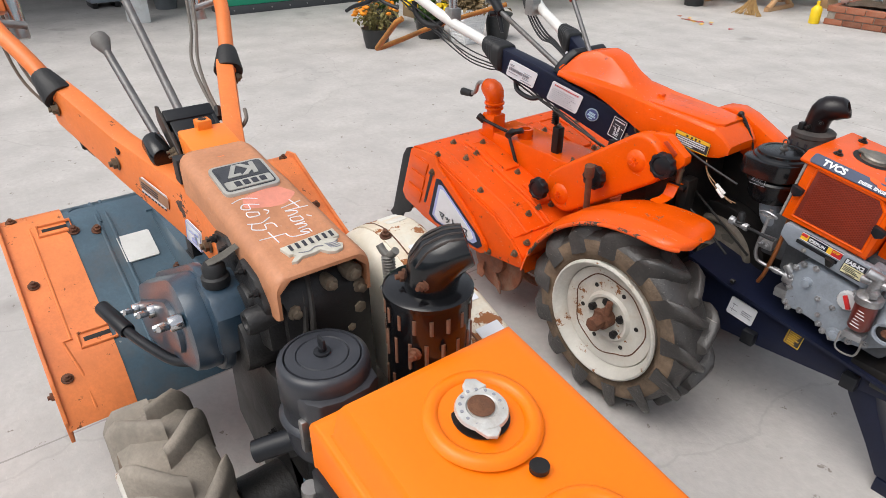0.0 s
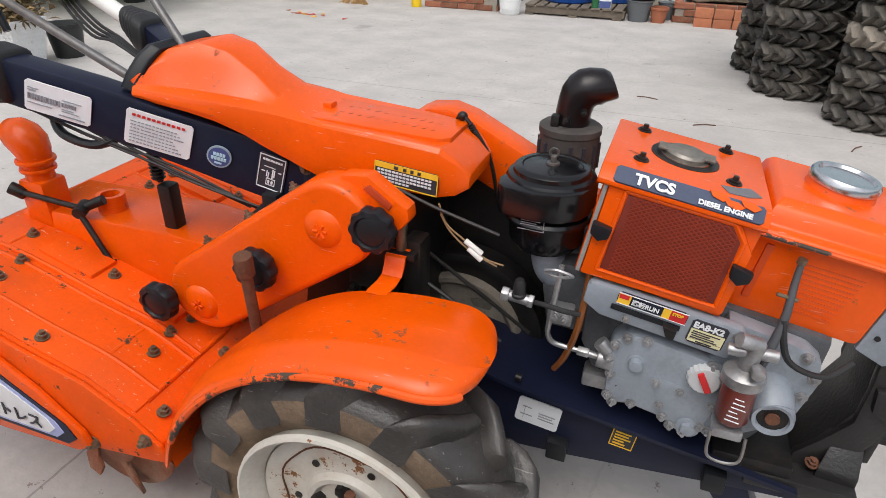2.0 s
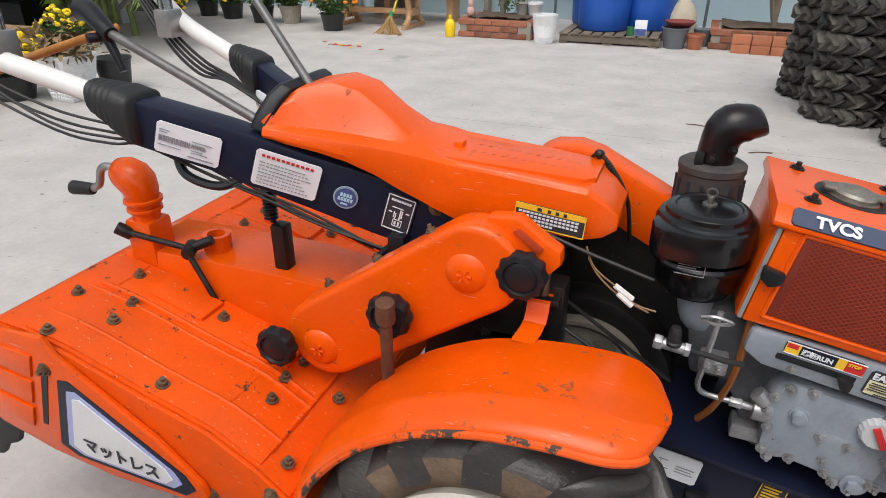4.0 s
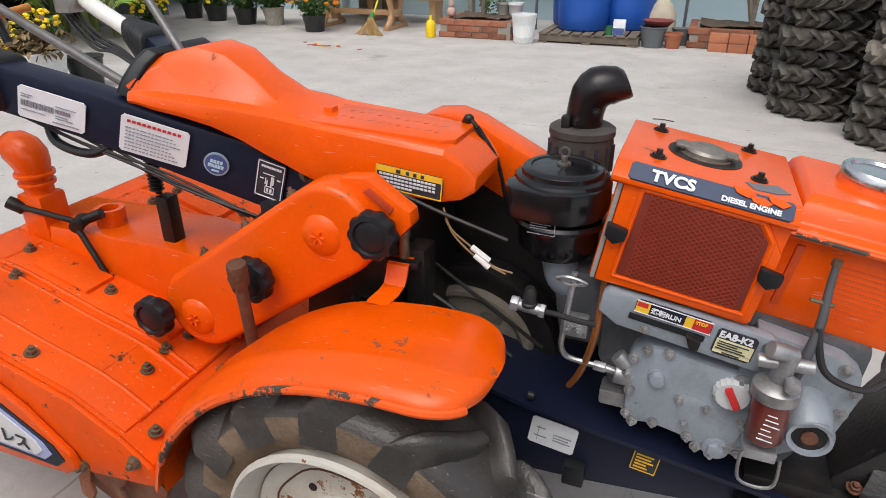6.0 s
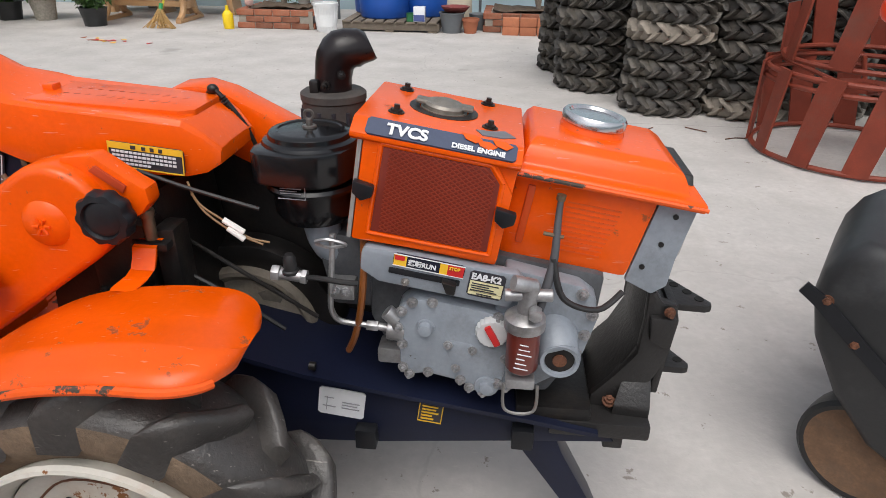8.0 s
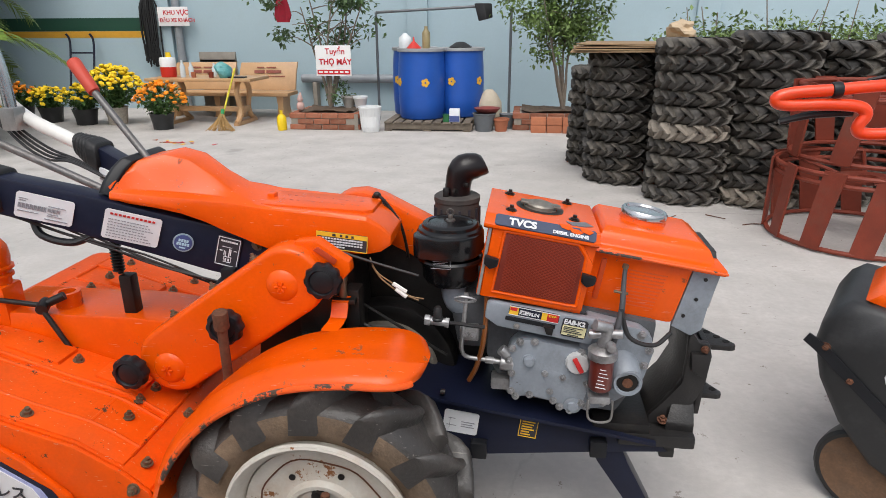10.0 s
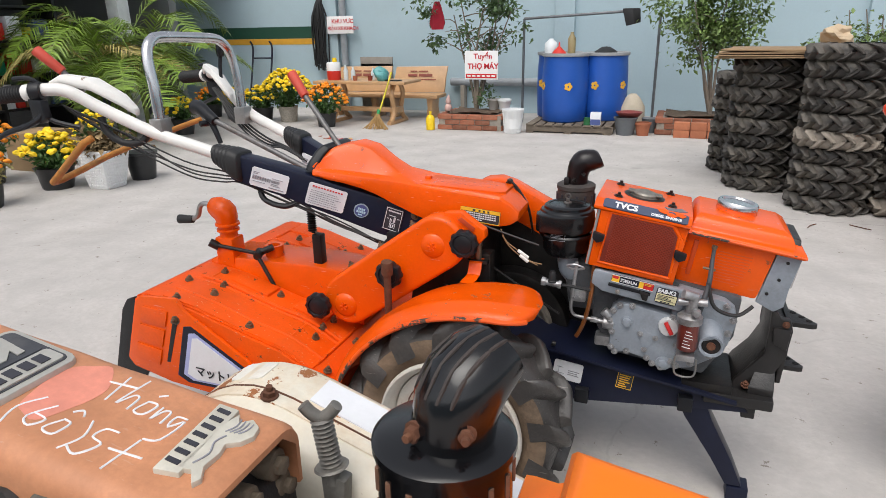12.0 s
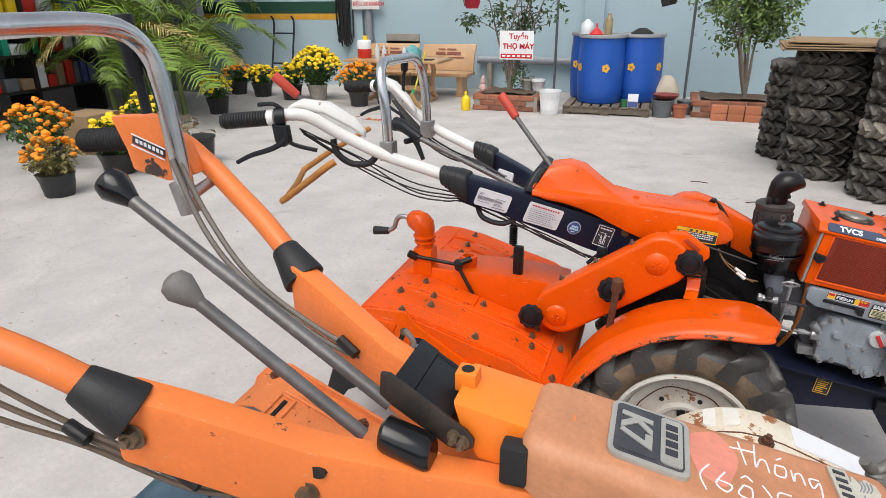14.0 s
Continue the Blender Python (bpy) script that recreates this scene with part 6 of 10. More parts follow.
cyl(bm, (0.304, 0.206, 0.488), (0.318, 0.206, 0.486), 0.0060, 10)
box(bm, 0.232, 0.272, 0.196, 0.222, 0.536, 0.566, 0.004)
cyl(bm, (0.318, 0.206, 0.486), (0.345, 0.206, 0.483), 0.017, 16, bev=0.003)
box(bm, 0.338, 0.352, 0.196, 0.225, 0.455, 0.520, 0.003)
cyl(bm, (0.318, 0.200, 0.520), (0.334, 0.200, 0.505), 0.012, 12, bev=0.002)
box(bm, 0.298, 0.346, 0.215, 0.255, 0.412, 0.440, 0.006)
tube(bm, [(0.222, 0.190, 0.634), (0.240, 0.186, 0.640), (0.262, 0.189, 0.634), (0.262, 0.194, 0.628), (0.240, 0.190, 0.626), (0.222, 0.192, 0.630)], 0.0028, 6)
for q in ((0.243, 0.551), (0.260, 0.550)):
    hexbolt(bm, (q[0], 0.195, q[1]), (0, -1, 0), 0.0065, 0.006)
part("injection_pipes", bm, FITTING, eng, "greasy steel pipes and unions")
bm = nb()
lathe(bm, [(0.0, 0.024), (0.006, 0.023), (0.009, 0.016), (0.0095, 0.0), (0.012, -0.002), (0.012, -0.006), (0.0, -0.006)], (0.191, 0.165, 0.602), (0, 0, 1), 18)
part("rubber_cap", bm, RUBBER, eng, "black rubber cap")
bm = tube(nb(), [(0.212, 0.165, 0.590), (0.235, 0.160, 0.592), (0.262, 0.158, 0.590), (0.285, 0.165, 0.585)], 0.0042, 8)
part("rubber_hose", bm, RUBBER, eng, "black rubber hose")
bm = nb()
tube(bm, [(0.287, 0.208, 0.640), (0.286, 0.203, 0.585), (0.280, 0.200, 0.525), (0.266, 0.212, 0.465), (0.250, 0.226, 0.425)], 0.0055, 8)
part("fuel_hose", bm, HOSE, eng, "amber fuel hose")
bm = nb()
tube(bm, [(-0.02, 0.19, 0.728), (0.05, 0.18, 0.711), (0.150, 0.182, 0.683)], 0.003, 6)
tube(bm, [(0.275, 0.16, 0.02), (0.30, 0.145, -0.03), (0.35, 0.15, -0.04), (0.38, 0.17, -0.015)], 0.0045, 8, m=E8)
tube(bm, [(0.02, 0.20, 0.565), (0.08, 0.195, 0.535), (0.16, 0.20, 0.475)], 0.0035, 6)
part("cables", bm, RUBBER, eng, "thin black cables")
bm = nb()
tube(bm, [(0.05, 0.19, 0.715), (0.066, 0.18, 0.688), (0.10, 0.178, 0.664), (0.13, 0.18, 0.640), (0.16, 0.18, 0.634)], 0.0016, 6)
tube(bm, [(0.055, 0.185, 0.70), (0.075, 0.178, 0.675), (0.11, 0.178, 0.648), (0.15, 0.18, 0.630)], 0.0016, 6)
wire = part("wire", bm, mat("brown_wire", (0.22, 0.13, 0.06), 0.5), eng, "thin brown wires")
bm = nb()
cyl(bm, (0.098, 0.178, 0.666), (0.126, 0.178, 0.648), 0.0045, 8, bev=0.001)
cyl(bm, (0.104, 0.176, 0.655), (0.126, 0.176, 0.638), 0.0045, 8, bev=0.001)
part("connector", bm, WHITE, wire, "white plastic connectors")
FL = (0.262, 0.150)
EF = Matrix.Translation((0.2585, 0.012, 0.6485))
bm = nb()
lathe(bm, [(0.0, -0.185), (0.020, -0.185), (0.0235, -0.180), (0.0235, -0.115), (0.026, -0.112)], (FL[0], FL[1], 0), (0, 0, 1), 26, m=EF)
ff = part("fuel_filter", bm, FILTER, eng, "dark red glass fuel filter bowl")
bars("print", ff, PAPER, EF @ Vector((FL[0] - 0.012, FL[1] - 0.0232, -0.17)), ex, ez, [(0, k * 0.008, 0.02 - (k % 3) * 0.004, 0.0012) for k in range(6)], 0.001)
bm = nb()
lathe(bm, [(0.0235, -0.116), (0.029, -0.114), (0.029, -0.098), (0.020, -0.090), (0.0, -0.088)], (FL[0], FL[1], 0), (0, 0, 1), 26, m=EF)
cyl(bm, (FL[0], FL[1], -0.09), (FL[0] + 0.005, FL[1], -0.045), 0.013, 14, bev=0.003, m=EF)
cyl(bm, (FL[0] - 0.03, FL[1], -0.065), (FL[0] + 0.035, FL[1], -0.062), 0.009, 12, bev=0.002, m=EF)
cyl(bm, (FL[0] - 0.02, FL[1] - 0.01, -0.04), (FL[0] + 0.01, FL[1], -0.05), 0.011, 10, m=EF)
cyl(bm, (FL[0] + 0.012, FL[1] - 0.012, -0.08), (FL[0] + 0.012, FL[1] - 0.03, -0.08), 0.010, 6, bev=0.002, m=EF)
part("filter_head", bm, FITTING, ff, "bright metal filter head")
bm = box(nb(), FL[0] - 0.022, FL[0] + 0.02, FL[1] - 0.018, FL[1] + 0.02, -0.212, -0.196, 0.003, m=EF)
part("filter_base", bm, FITTING, ff, "metal base plate of the filter")
bm = nb()
tube(bm, [(FL[0] - 0.024, FL[1] - 0.02, -0.20), (FL[0] - 0.02, FL[1] - 0.03, -0.24), (FL[0] + 0.02, FL[1] - 0.03, -0.24), (FL[0] + 0.024, FL[1] - 0.02, -0.20)], 0.0025, 6, m=EF)
part("wire_clip", bm, STEEL, ff, "bent wire clip")
bm = nb()
tube(bm, [(0.283, 0.172, -0.065), (0.288, 0.182, -0.02), (0.290, 0.196, 0.030), (0.284, 0.214, 0.080), (0.281, 0.222, 0.110)], 0.0080, 10, 5, 0.0042, m=EN)
lv = part("fuel_line", bm, mat("dark_grey_hose", (0.07, 0.072, 0.08), 0.45, vary=0.2), eng, "dark grey upright fuel hose")
bm = nb()
cyl(bm, (0.281, 0.222, 0.106), (0.281, 0.222, 0.114), 0.0065, 8, m=EN)
cyl(bm, (0.268, 0.206, 0.060), (0.296, 0.206, 0.060), 0.003, 8, m=EN)
part("clip", bm, BOLT, lv)
bm = nb()
cyl(bm, (0.304, 0.196, -0.098), (0.318, 0.140, -0.122), 0.033, 24, r2=0.029, bev=0.006, m=E8)
lathe(bm, [(0.020, 0.003), (0.022, -0.006), (0.027, -0.007), (0.030, 0.004)], (0.318, 0.135, -0.125), (0, 1, 0), 24, m=E8)
pc = part("outlet_pipe", bm, GREY, eng, "grey open outlet pipe")
bm = cyl(nb(), (0.318, 0.138, -0.125), (0.318, 0.1335, -0.125), 0.0205, 20, m=E8)
part("bore", bm, DARK, pc, "dark pipe bore")
bm = cyl(nb(), (0.318, 0.138, -0.125), (0.318, 0.130, -0.125), 0.010, 12, m=E8)
part("rusty_core", bm, RUST, pc)

# ---------------------------------------------------------------- older faded tiller
A = thing("power_tiller", (0, -0.965, 0), "older faded orange power tiller with blue-grey rotary and bright orange radiator", "power tiller", "power tillers in the yard")
wheel(A, (0.02, -1.225, 0.285), -1, "rusty axle end", tyre_mat=TAN, spin=0.25)
wheel(A, (0.02, -0.70, 0.285), 1, "rusty axle end", tyre_mat=TAN, spin=0.7)
bm = cyl(nb(), (0.02, -1.2, 0.285), (0.02, -0.72, 0.285), 0.03, 16)
part("axle", bm, DARK, A, "dark wheel axle")
bm = nb()
plate(bm, [(-0.26, 0.30), (-0.24, 0.60), (-0.14, 0.78), (-0.06, 0.84), (0.09, 0.835), (0.13, 0.79), (0.14, 0.60), (0.12, 0.24), (-0.06, 0.19)], -1.035, -0.88, 0.025)
plate(bm, [(-0.02, 0.74), (-0.01, 0.80), (0.03, 0.845), (0.08, 0.835), (0.115, 0.80), (0.12, 0.72), (0.05, 0.70)], -1.058, -1.0, 0.007)
cyl(bm, (0.045, -1.066, 0.775), (0.045, -1.0, 0.775), 0.030, 24, bev=0.006)
lathe(bm, [(0.010, 0.004), (0.012, -0.002), (0.018, -0.002), (0.021, 0.006), (0.021, 0.06)], (0.098, -1.082, 0.775), (0, 1, 0), 26)
cyl(bm, (0.02, -1.13, 0.285), (0.02, -0.80, 0.285), 0.075, 24, bev=0.01)
cyl(bm, (0.03, -1.085, 0.70), (0.03, -1.0, 0.70), 0.055, 24, bev=0.008)
loft(bm, [[(-0.09, y, 0.77), (-0.085, y, 0.845), (-0.03, y, 0.855), (0.01, y, 0.83), (0.0, y, 0.76)] for y in (-1.056, -1.0)], bev=0.007)
box(bm, -0.04, 0.12, -1.06, -1.0, 0.48, 0.66, 0.015)
part("gearbox", bm, CAST, A, "oily black cast gearbox")
bm = nb()
for q in ((-0.068, 0.838), (-0.01, 0.846), (0.052, 0.836), (0.102, 0.822), (0.075, 0.775), (0.06, 0.66), (0.0, 0.66), (0.075, 0.52)):
    hexbolt(bm, (q[0], -1.059, q[1]), (0, -1, 0), 0.0055)
part("bolts", bm, DARK, A)
bm = nb()
loft(bm, [[(x - w_, y, z), (x + w_, y, z), (x + w_ * 0.8, y + 0.010, z + 0.004), (x - w_ * 0.8, y + 0.010, z + 0.004)] for x, y, z, w_ in ((0.000, -1.098, 0.836, 0.007), (0.001, -1.090, 0.838, 0.010), (0.005, -1.072, 0.845, 0.010), (0.009, -1.052, 0.856, 0.009))], bev=0.003)
part("shift_arm", bm, DUSTY, A, "worn grey steel shift arm")
bm = nb()
lathe(bm, [(0.0, 0.795), (0.020, 0.795), (0.022, 0.80), (0.022, 0.812), (0.018, 0.815), (0.018, 0.830), (0.014, 0.836), (0.0, 0.837)], (0.0, -1.088, 0.0), (0, 0, 1), 20)
part("shift_boot", bm, RUBBER, A, "black rubber shift boot")
bm = nb()
for k in range(2):
    tube(bm, [(0.08 + k * 0.004, -0.985 + k * 0.010, 0.835), (0.125 + k * 0.003, -1.0 + k * 0.011, 0.78), (0.136, -1.01 + k * 0.012, 0.68), (0.13, -1.0, 0.55)], 0.005, 8)
GRIME = mat("dusty_brown_casting", (0.19, 0.145, 0.10), 0.85, vary=0.4, scale=16, dirt=0.4, dirt_color=(0.07, 0.055, 0.042), bump=0.5)
part("cables", bm, mat("dusty_black_cable", (0.045, 0.04, 0.036), 0.6, vary=0.3), A)
bm = nb()
box(bm, 0.03, 0.112, -1.033, -0.895, 0.56, 0.800, 0.012)
for y, z, r in ((-0.915, 0.815, 0.016), (-0.905, 0.785, 0.014), (-0.912, 0.752, 0.018), (-0.93, 0.72, 0.013), (-0.955, 0.808, 0.012), (-1.018, 0.78, 0.013)):
    cyl(bm, (0.085, y, z), (0.128, y + 0.004, z), r, 12, bev=0.004)
    cyl(bm, (0.124, y + 0.004, z), (0.135, y + 0.004, z), r * 0.6, 6, bev=0.001)
part("clutch_housing", bm, GRIME, A, "dust-caked brown clutch housing")
# faded hood
def a_ring(x, zt, zb, h, r=0.024):
    yc = -0.984 + 0.045 * (x + 0.23)
    arc = [(r * (1 - math.cos(k * math.pi / 10)), r * math.sin(k * math.pi / 10)) for k in range(6)]
    near = [(x, yc - h + u, zt - r + v) for u, v in arc]
    far = [(x, yc + h - u, zt - r + v) for u, v in reversed(arc)]
    inner = [(x, yc + h - 0.005, zb), (x, yc + h - 0.005, zt - r), (x, yc + h - r, zt - 0.006), (x, yc - h + r, zt - 0.006), (x, yc - h + 0.005, zt - r), (x, yc - h + 0.005, zb)]
    return [(x, yc - h, zb)] + near + far + [(x, yc + h, zb)] + inner
def a_top(x):
    return 0.926 - 0.20 * (x + 0.207)
hood_rings = [a_ring(-0.247, a_top(-0.247) - 0.017, 0.872, 0.060), a_ring(-0.243, a_top(-0.243) - 0.008, 0.869, 0.064), a_ring(-0.235, a_top(-0.235) - 0.002, 0.866, 0.067)]
for k in range(25):
    x = -0.225 + k * 0.0148
    s_ = min(1.0, max(0.0, (x + 0.03) / 0.10))
    zb = 0.858 - 0.12 * max(0.0, min(x, -0.03) + 0.19) - 0.056 * s_ * s_ * (3 - 2 * s_)
    hood_rings.append(a_ring(x, a_top(x), zb, 0.069 + 0.010 * (k / 24) + 0.0006 * math.sin(k * 0.9)))
hood_rings += [a_ring(0.1350, a_top(0.1350) - 0.0008, 0.784, 0.0785), a_ring(0.1390, a_top(0.1390) - 0.003, 0.786, 0.077)]
bm = loft(nb(), hood_rings, cap=True)
ahood = part("hood", bm, FADED, A, "sun-faded peach orange hood with scratches", 50)
sl = Vector((1, 0, -0.20)).normalized()
def top(x, y, lift=0.0):
    return Vector((x, y, a_top(x) + lift))
side_v = Vector((0, -1, 0))
bm = nb()
def rounded(x0, x1, y0, y1, c):
    return ((x0 + c, y0), (x1 - c, y0), (x1 - c * 0.3, y0 + c * 0.3), (x1, y0 + c), (x1, y1 - c), (x1 - c * 0.3, y1 - c * 0.3), (x1 - c, y1), (x0 + c, y1), (x0 + c * 0.3, y1 - c * 0.3), (x0, y1 - c), (x0, y0 + c), (x0 + c * 0.3, y0 + c * 0.3))
loft(bm, [[top(x, y, k) for x, y in rounded(-0.158, -0.072, -1.028, -0.930, 0.010)] for k in (-0.006, 0.006)], bev=0.002)
badge = part("badge", bm, SILVER, ahood, "silver edged model badge")
bm = nb()
loft(bm, [[top(x, y, k) for x, y in rounded(-0.152, -0.078, -1.022, -0.936, 0.006)] for k in (0.004, 0.0068)])
loft(bm, [[top(x, y, k) for x, y in rounded(-0.148, -0.106, -1.018, -0.940, 0.003)] for k in (0.006, 0.0076)])
part("badge_field", bm, mat("worn_black_enamel", (0.045, 0.047, 0.055), 0.45, vary=0.25, scale=30, dirt=0.3, dirt_color=(0.16, 0.15, 0.14), bump=0.08), badge, "worn black badge field")
bm = loft(nb(), [[top(x, y, k) for x, y in rounded(-0.103, -0.080, -1.019, -0.939, 0.004)] for k in (0.006, 0.0082)])
part("badge_band", bm, SILVER, badge, "silver band across the badge")
lettering("badge_text", badge, SILVER, "K7", top(-0.146, -0.949, 0.0), side_v, sl, 0.046, 0.0082, 0.1, 0.0018)
bm = nb()
for k in range(4):
    y = -0.950 - k * 0.0145
    loft(bm, [[top(x, yy, kk) for x, yy in ((-0.098, y), (-0.085, y), (-0.085, y - 0.010), (-0.098, y - 0.010))] for kk in (0.007, 0.0092)])
part("badge_marks", bm, INK, badge)
# emblem with a plain beast-like outline
bm = nb()
loft(bm, [[top(x, y, k) for x, y in ((0.084, -1.010), (0.104, -1.004), (0.096, -0.916), (0.076, -0.917))] for k in (-0.004, 0.005)], bev=0.001)
CREAMY = mat("pale_cream_enamel", (0.58, 0.55, 0.47), 0.42, metal=0.2, vary=0.12, scale=40, dirt=0.25, dirt_color=(0.22, 0.18, 0.14), bump=0.08)
emb = part("emblem", bm, CREAMY, ahood, "pale cream metal emblem with dark marks")
bm = nb()
loft(bm, [[top(x, y, k) for x, y in ((0.098, -1.000), (0.109, -0.996), (0.119, -1.008), (0.122, -1.000), (0.115, -0.988), (0.116, -0.970), (0.113, -0.958), (0.122, -0.950), (0.127, -0.938), (0.124, -0.926), (0.114, -0.920), (0.106, -0.930), (0.100, -0.920), (0.096, -0.940))] for k in (-0.004, 0.0050)], bev=0.001)
crest = part("crest", bm, CREAMY, emb, "pale cream crest")
bm = nb()
for k in range(4):
    tube(bm, [top(0.104 + k * 0.0035, -0.946 + k * 0.001, 0.0050), top(0.108 + k * 0.0035, -0.936, 0.0056), top(0.106 + k * 0.0042, -0.926, 0.0050)], 0.0008, 5, 3)
tube(bm, [top(0.106, -0.990, 0.0052), top(0.110, -0.975, 0.0056), top(0.105, -0.962, 0.0056), top(0.108, -0.950, 0.0052)], 0.0009, 5, 3)
part("crest_relief", bm, GREYINK, crest, "dark relief lines")
bm = nb()
for k in range(7):
    y = -0.923 - k * 0.0117
    dx = 0.0008 * k
    loft(bm, [[top(x + dx, yy, kk) for x, yy in ((0.081, y), (0.093, y), (0.093, y - 0.0048), (0.081, y - 0.0048))] for kk in (0.004, 0.0062)])
part("bars", bm, INK, emb)
bm = nb()
def stroke(pts):
    tube(bm, [top(x, y, 0.0001) for x, y in pts], 0.0011, 5, 4)
stroke([(-0.018, -0.925), (-0.012, -0.962)]); stroke([(-0.028, -0.940), (0.0, -0.934)])
stroke([(0.0, -0.920), (-0.002, -0.960), (0.004, -0.944), (0.010, -0.945), (0.012, -0.962)])
stroke([(0.020, -0.944), (0.018, -0.960), (0.028, -0.960), (0.030, -0.944), (0.020, -0.944)]); stroke([(0.028, -0.928), (0.022, -0.934)])
stroke([(0.036, -0.944), (0.037, -0.962), (0.040, -0.948), (0.046, -0.946), (0.048, -0.962)])
stroke([(0.064, -0.946), (0.054, -0.948), (0.056, -0.962), (0.064, -0.950), (0.062, -0.978), (0.050, -0.984)])
stroke([(-0.052, -0.984), (-0.062, -1.005), (-0.056, -1.026)]); stroke([(-0.036, -0.988), (-0.046, -1.010), (-0.036, -1.018), (-0.030, -1.006), (-0.044, -1.004)])
stroke([(-0.018, -0.998), (-0.024, -1.014), (-0.012, -1.016), (-0.010, -1.0), (-0.018, -0.998)]); stroke([(-0.020, -0.988), (-0.014, -0.982), (-0.008, -0.988)])
stroke([(0.002, -0.988), (0.010, -1.006), (0.004, -1.026)]); stroke([(0.030, -0.988), (0.018, -0.990), (0.016, -1.002), (0.028, -1.006), (0.020, -1.024), (0.008, -1.020)])
stroke([(0.036, -1.006), (0.066, -1.002)]); stroke([(0.050, -0.986), (0.048, -1.026)])
part("chalk_scrawl", bm, PAPER, ahood, "pale chalk scrawl")
bm = nb()
lathe(bm, [(0.013, 0.0), (0.012, 0.003), (0.008, 0.003), (0.007, -0.002), (0, -0.002)], top(-0.207, -0.987, -0.004), (0.1, 0, 1), 18)
part("plug", bm, ARMOR, ahood, "orange screw hole")
bm = nb()
loft(bm, [[top(-0.047 + 0.026 * (1 + 0.10 * math.sin(3 * a_)) * math.cos(a_), -0.968 + 0.044 * (1 + 0.06 * math.sin(5 * a_ + 1)) * math.sin(a_), k) for a_ in [j * math.tau / 28 for j in range(28)]] for k in (-0.004, 0.0003)])
part("faded_stamp", bm, mat("faint_red_stamp", (0.66, 0.24, 0.17), 0.55, vary=0.15, scale=30), ahood, "faint pinkish stamp")
# black bracket and orange box behind the hood
bm = nb()
loft(bm, [[(-0.388, y, 0.952), (-0.331, y, 0.917), (-0.331, y, 0.885), (-0.386, y, 0.915)] for y in (-1.020, -0.936)], bev=0.003)
loft(bm, [[(-0.398, y, 0.962), (-0.374, y, 0.947), (-0.378, y, 0.920), (-0.400, y, 0.928)] for y in (-1.026, -0.930)], bev=0.004)
loft(bm, [[(-0.396, y, 0.958), (-0.321, y, 0.912), (-0.321, y, 0.885), (-0.391, y, 0.915)] for y in (-0.938, -0.930)], bev=0.002)
bb = part("battery_box", bm, SATIN, A, "black sheet-steel battery tray")
bm = nb()
plate(bm, [(-0.414, 0.940), (-0.411, 0.969), (-0.400, 0.969), (-0.309, 0.912), (-0.300, 0.902), (-0.301, 0.891), (-0.312, 0.884), (-0.330, 0.886), (-0.400, 0.928)], -1.033, -1.027, 0.002)
strap_ = part("strap", bm, mat("scuffed_dark_steel", (0.03, 0.026, 0.024), 0.45, metal=0.3, vary=0.3, dirt=0.35, dirt_color=(0.13, 0.09, 0.065), chips=0.06, chip_color=(0.16, 0.10, 0.07), bump=0.06), bb, "scuffed dark side strap")
bm = nb()
hexbolt(bm, (-0.323, -1.034, 0.904), (0, -1, 0), 0.006)
hexbolt(bm, (-0.313, -1.034, 0.898), (0, -1, 0), 0.006)
part("bolts", bm, BOLT, strap_)
bm = nb()
loft(bm, [[(x, -1.052 + r * math.cos(math.tau * k / 20), z + r * math.sin(math.tau * k / 20)) for k in range(20)] for x, z, r in ((-0.402, 0.900, 0.018), (-0.396, 0.902, 0.022), (-0.348, 0.889, 0.022), (-0.342, 0.887, 0.018))])
part("bracket_tube", bm, BLACK, bb, "gloss black rounded bracket")
bm = nb()
loft(bm, [[(-0.330, y, 0.940), (-0.236, y, 0.924), (-0.236, y, 0.862), (-0.300, y, 0.868), (-0.318, y, 0.900)] for y in (-1.022, -0.930)], bev=0.006)
SWITCH = mat("switch_orange", (0.88, 0.22, 0.02), 0.36, vary=0.08, bump=0.03, dirt=0.2, dirt_color=(0.6, 0.13, 0.015), chips=0.03, chip_color=(0.06, 0.04, 0.03), chip_scale=22)
ob_ = part("switch_box", bm, SWITCH, A, "orange sheet-metal switch box")
bm = nb()
box(bm, -0.338, -0.312, -0.986, -0.958, 0.930, 0.954, 0.003)
clip_ = part("clip", bm, SWITCH, ob_)
bm = lathe(nb(), [(0.0, 0.0), (0.008, 0.0), (0.008, 0.0012), (0.0, 0.0012)], (-0.325, -0.972, 0.9535), (0, 0, 1), 14)
part("hole", bm, DARK, clip_, "dark screw hole")
bm = nb()
box(bm, -0.266, -0.236, -1.055, -1.030, 0.870, 0.918, 0.004)
part("terminal_block", bm, RUBBER, ob_, "black rubber terminal cover")
for k, wc in enumerate(((0.45, 0.02, 0.015), (0.55, 0.52, 0.45), (0.03, 0.03, 0.03), (0.45, 0.02, 0.015))):
    y = -0.985 + k * 0.014
    bm = tube(nb(), [(-0.240, y, 0.890), (-0.244, y + 0.004, 0.910), (-0.236, y + 0.008, 0.918), (-0.222, y + 0.006, 0.905)], 0.0025, 6)
    part("wire", bm, mat("wire_sheath", wc, 0.5), ob_, "thin coloured wire")
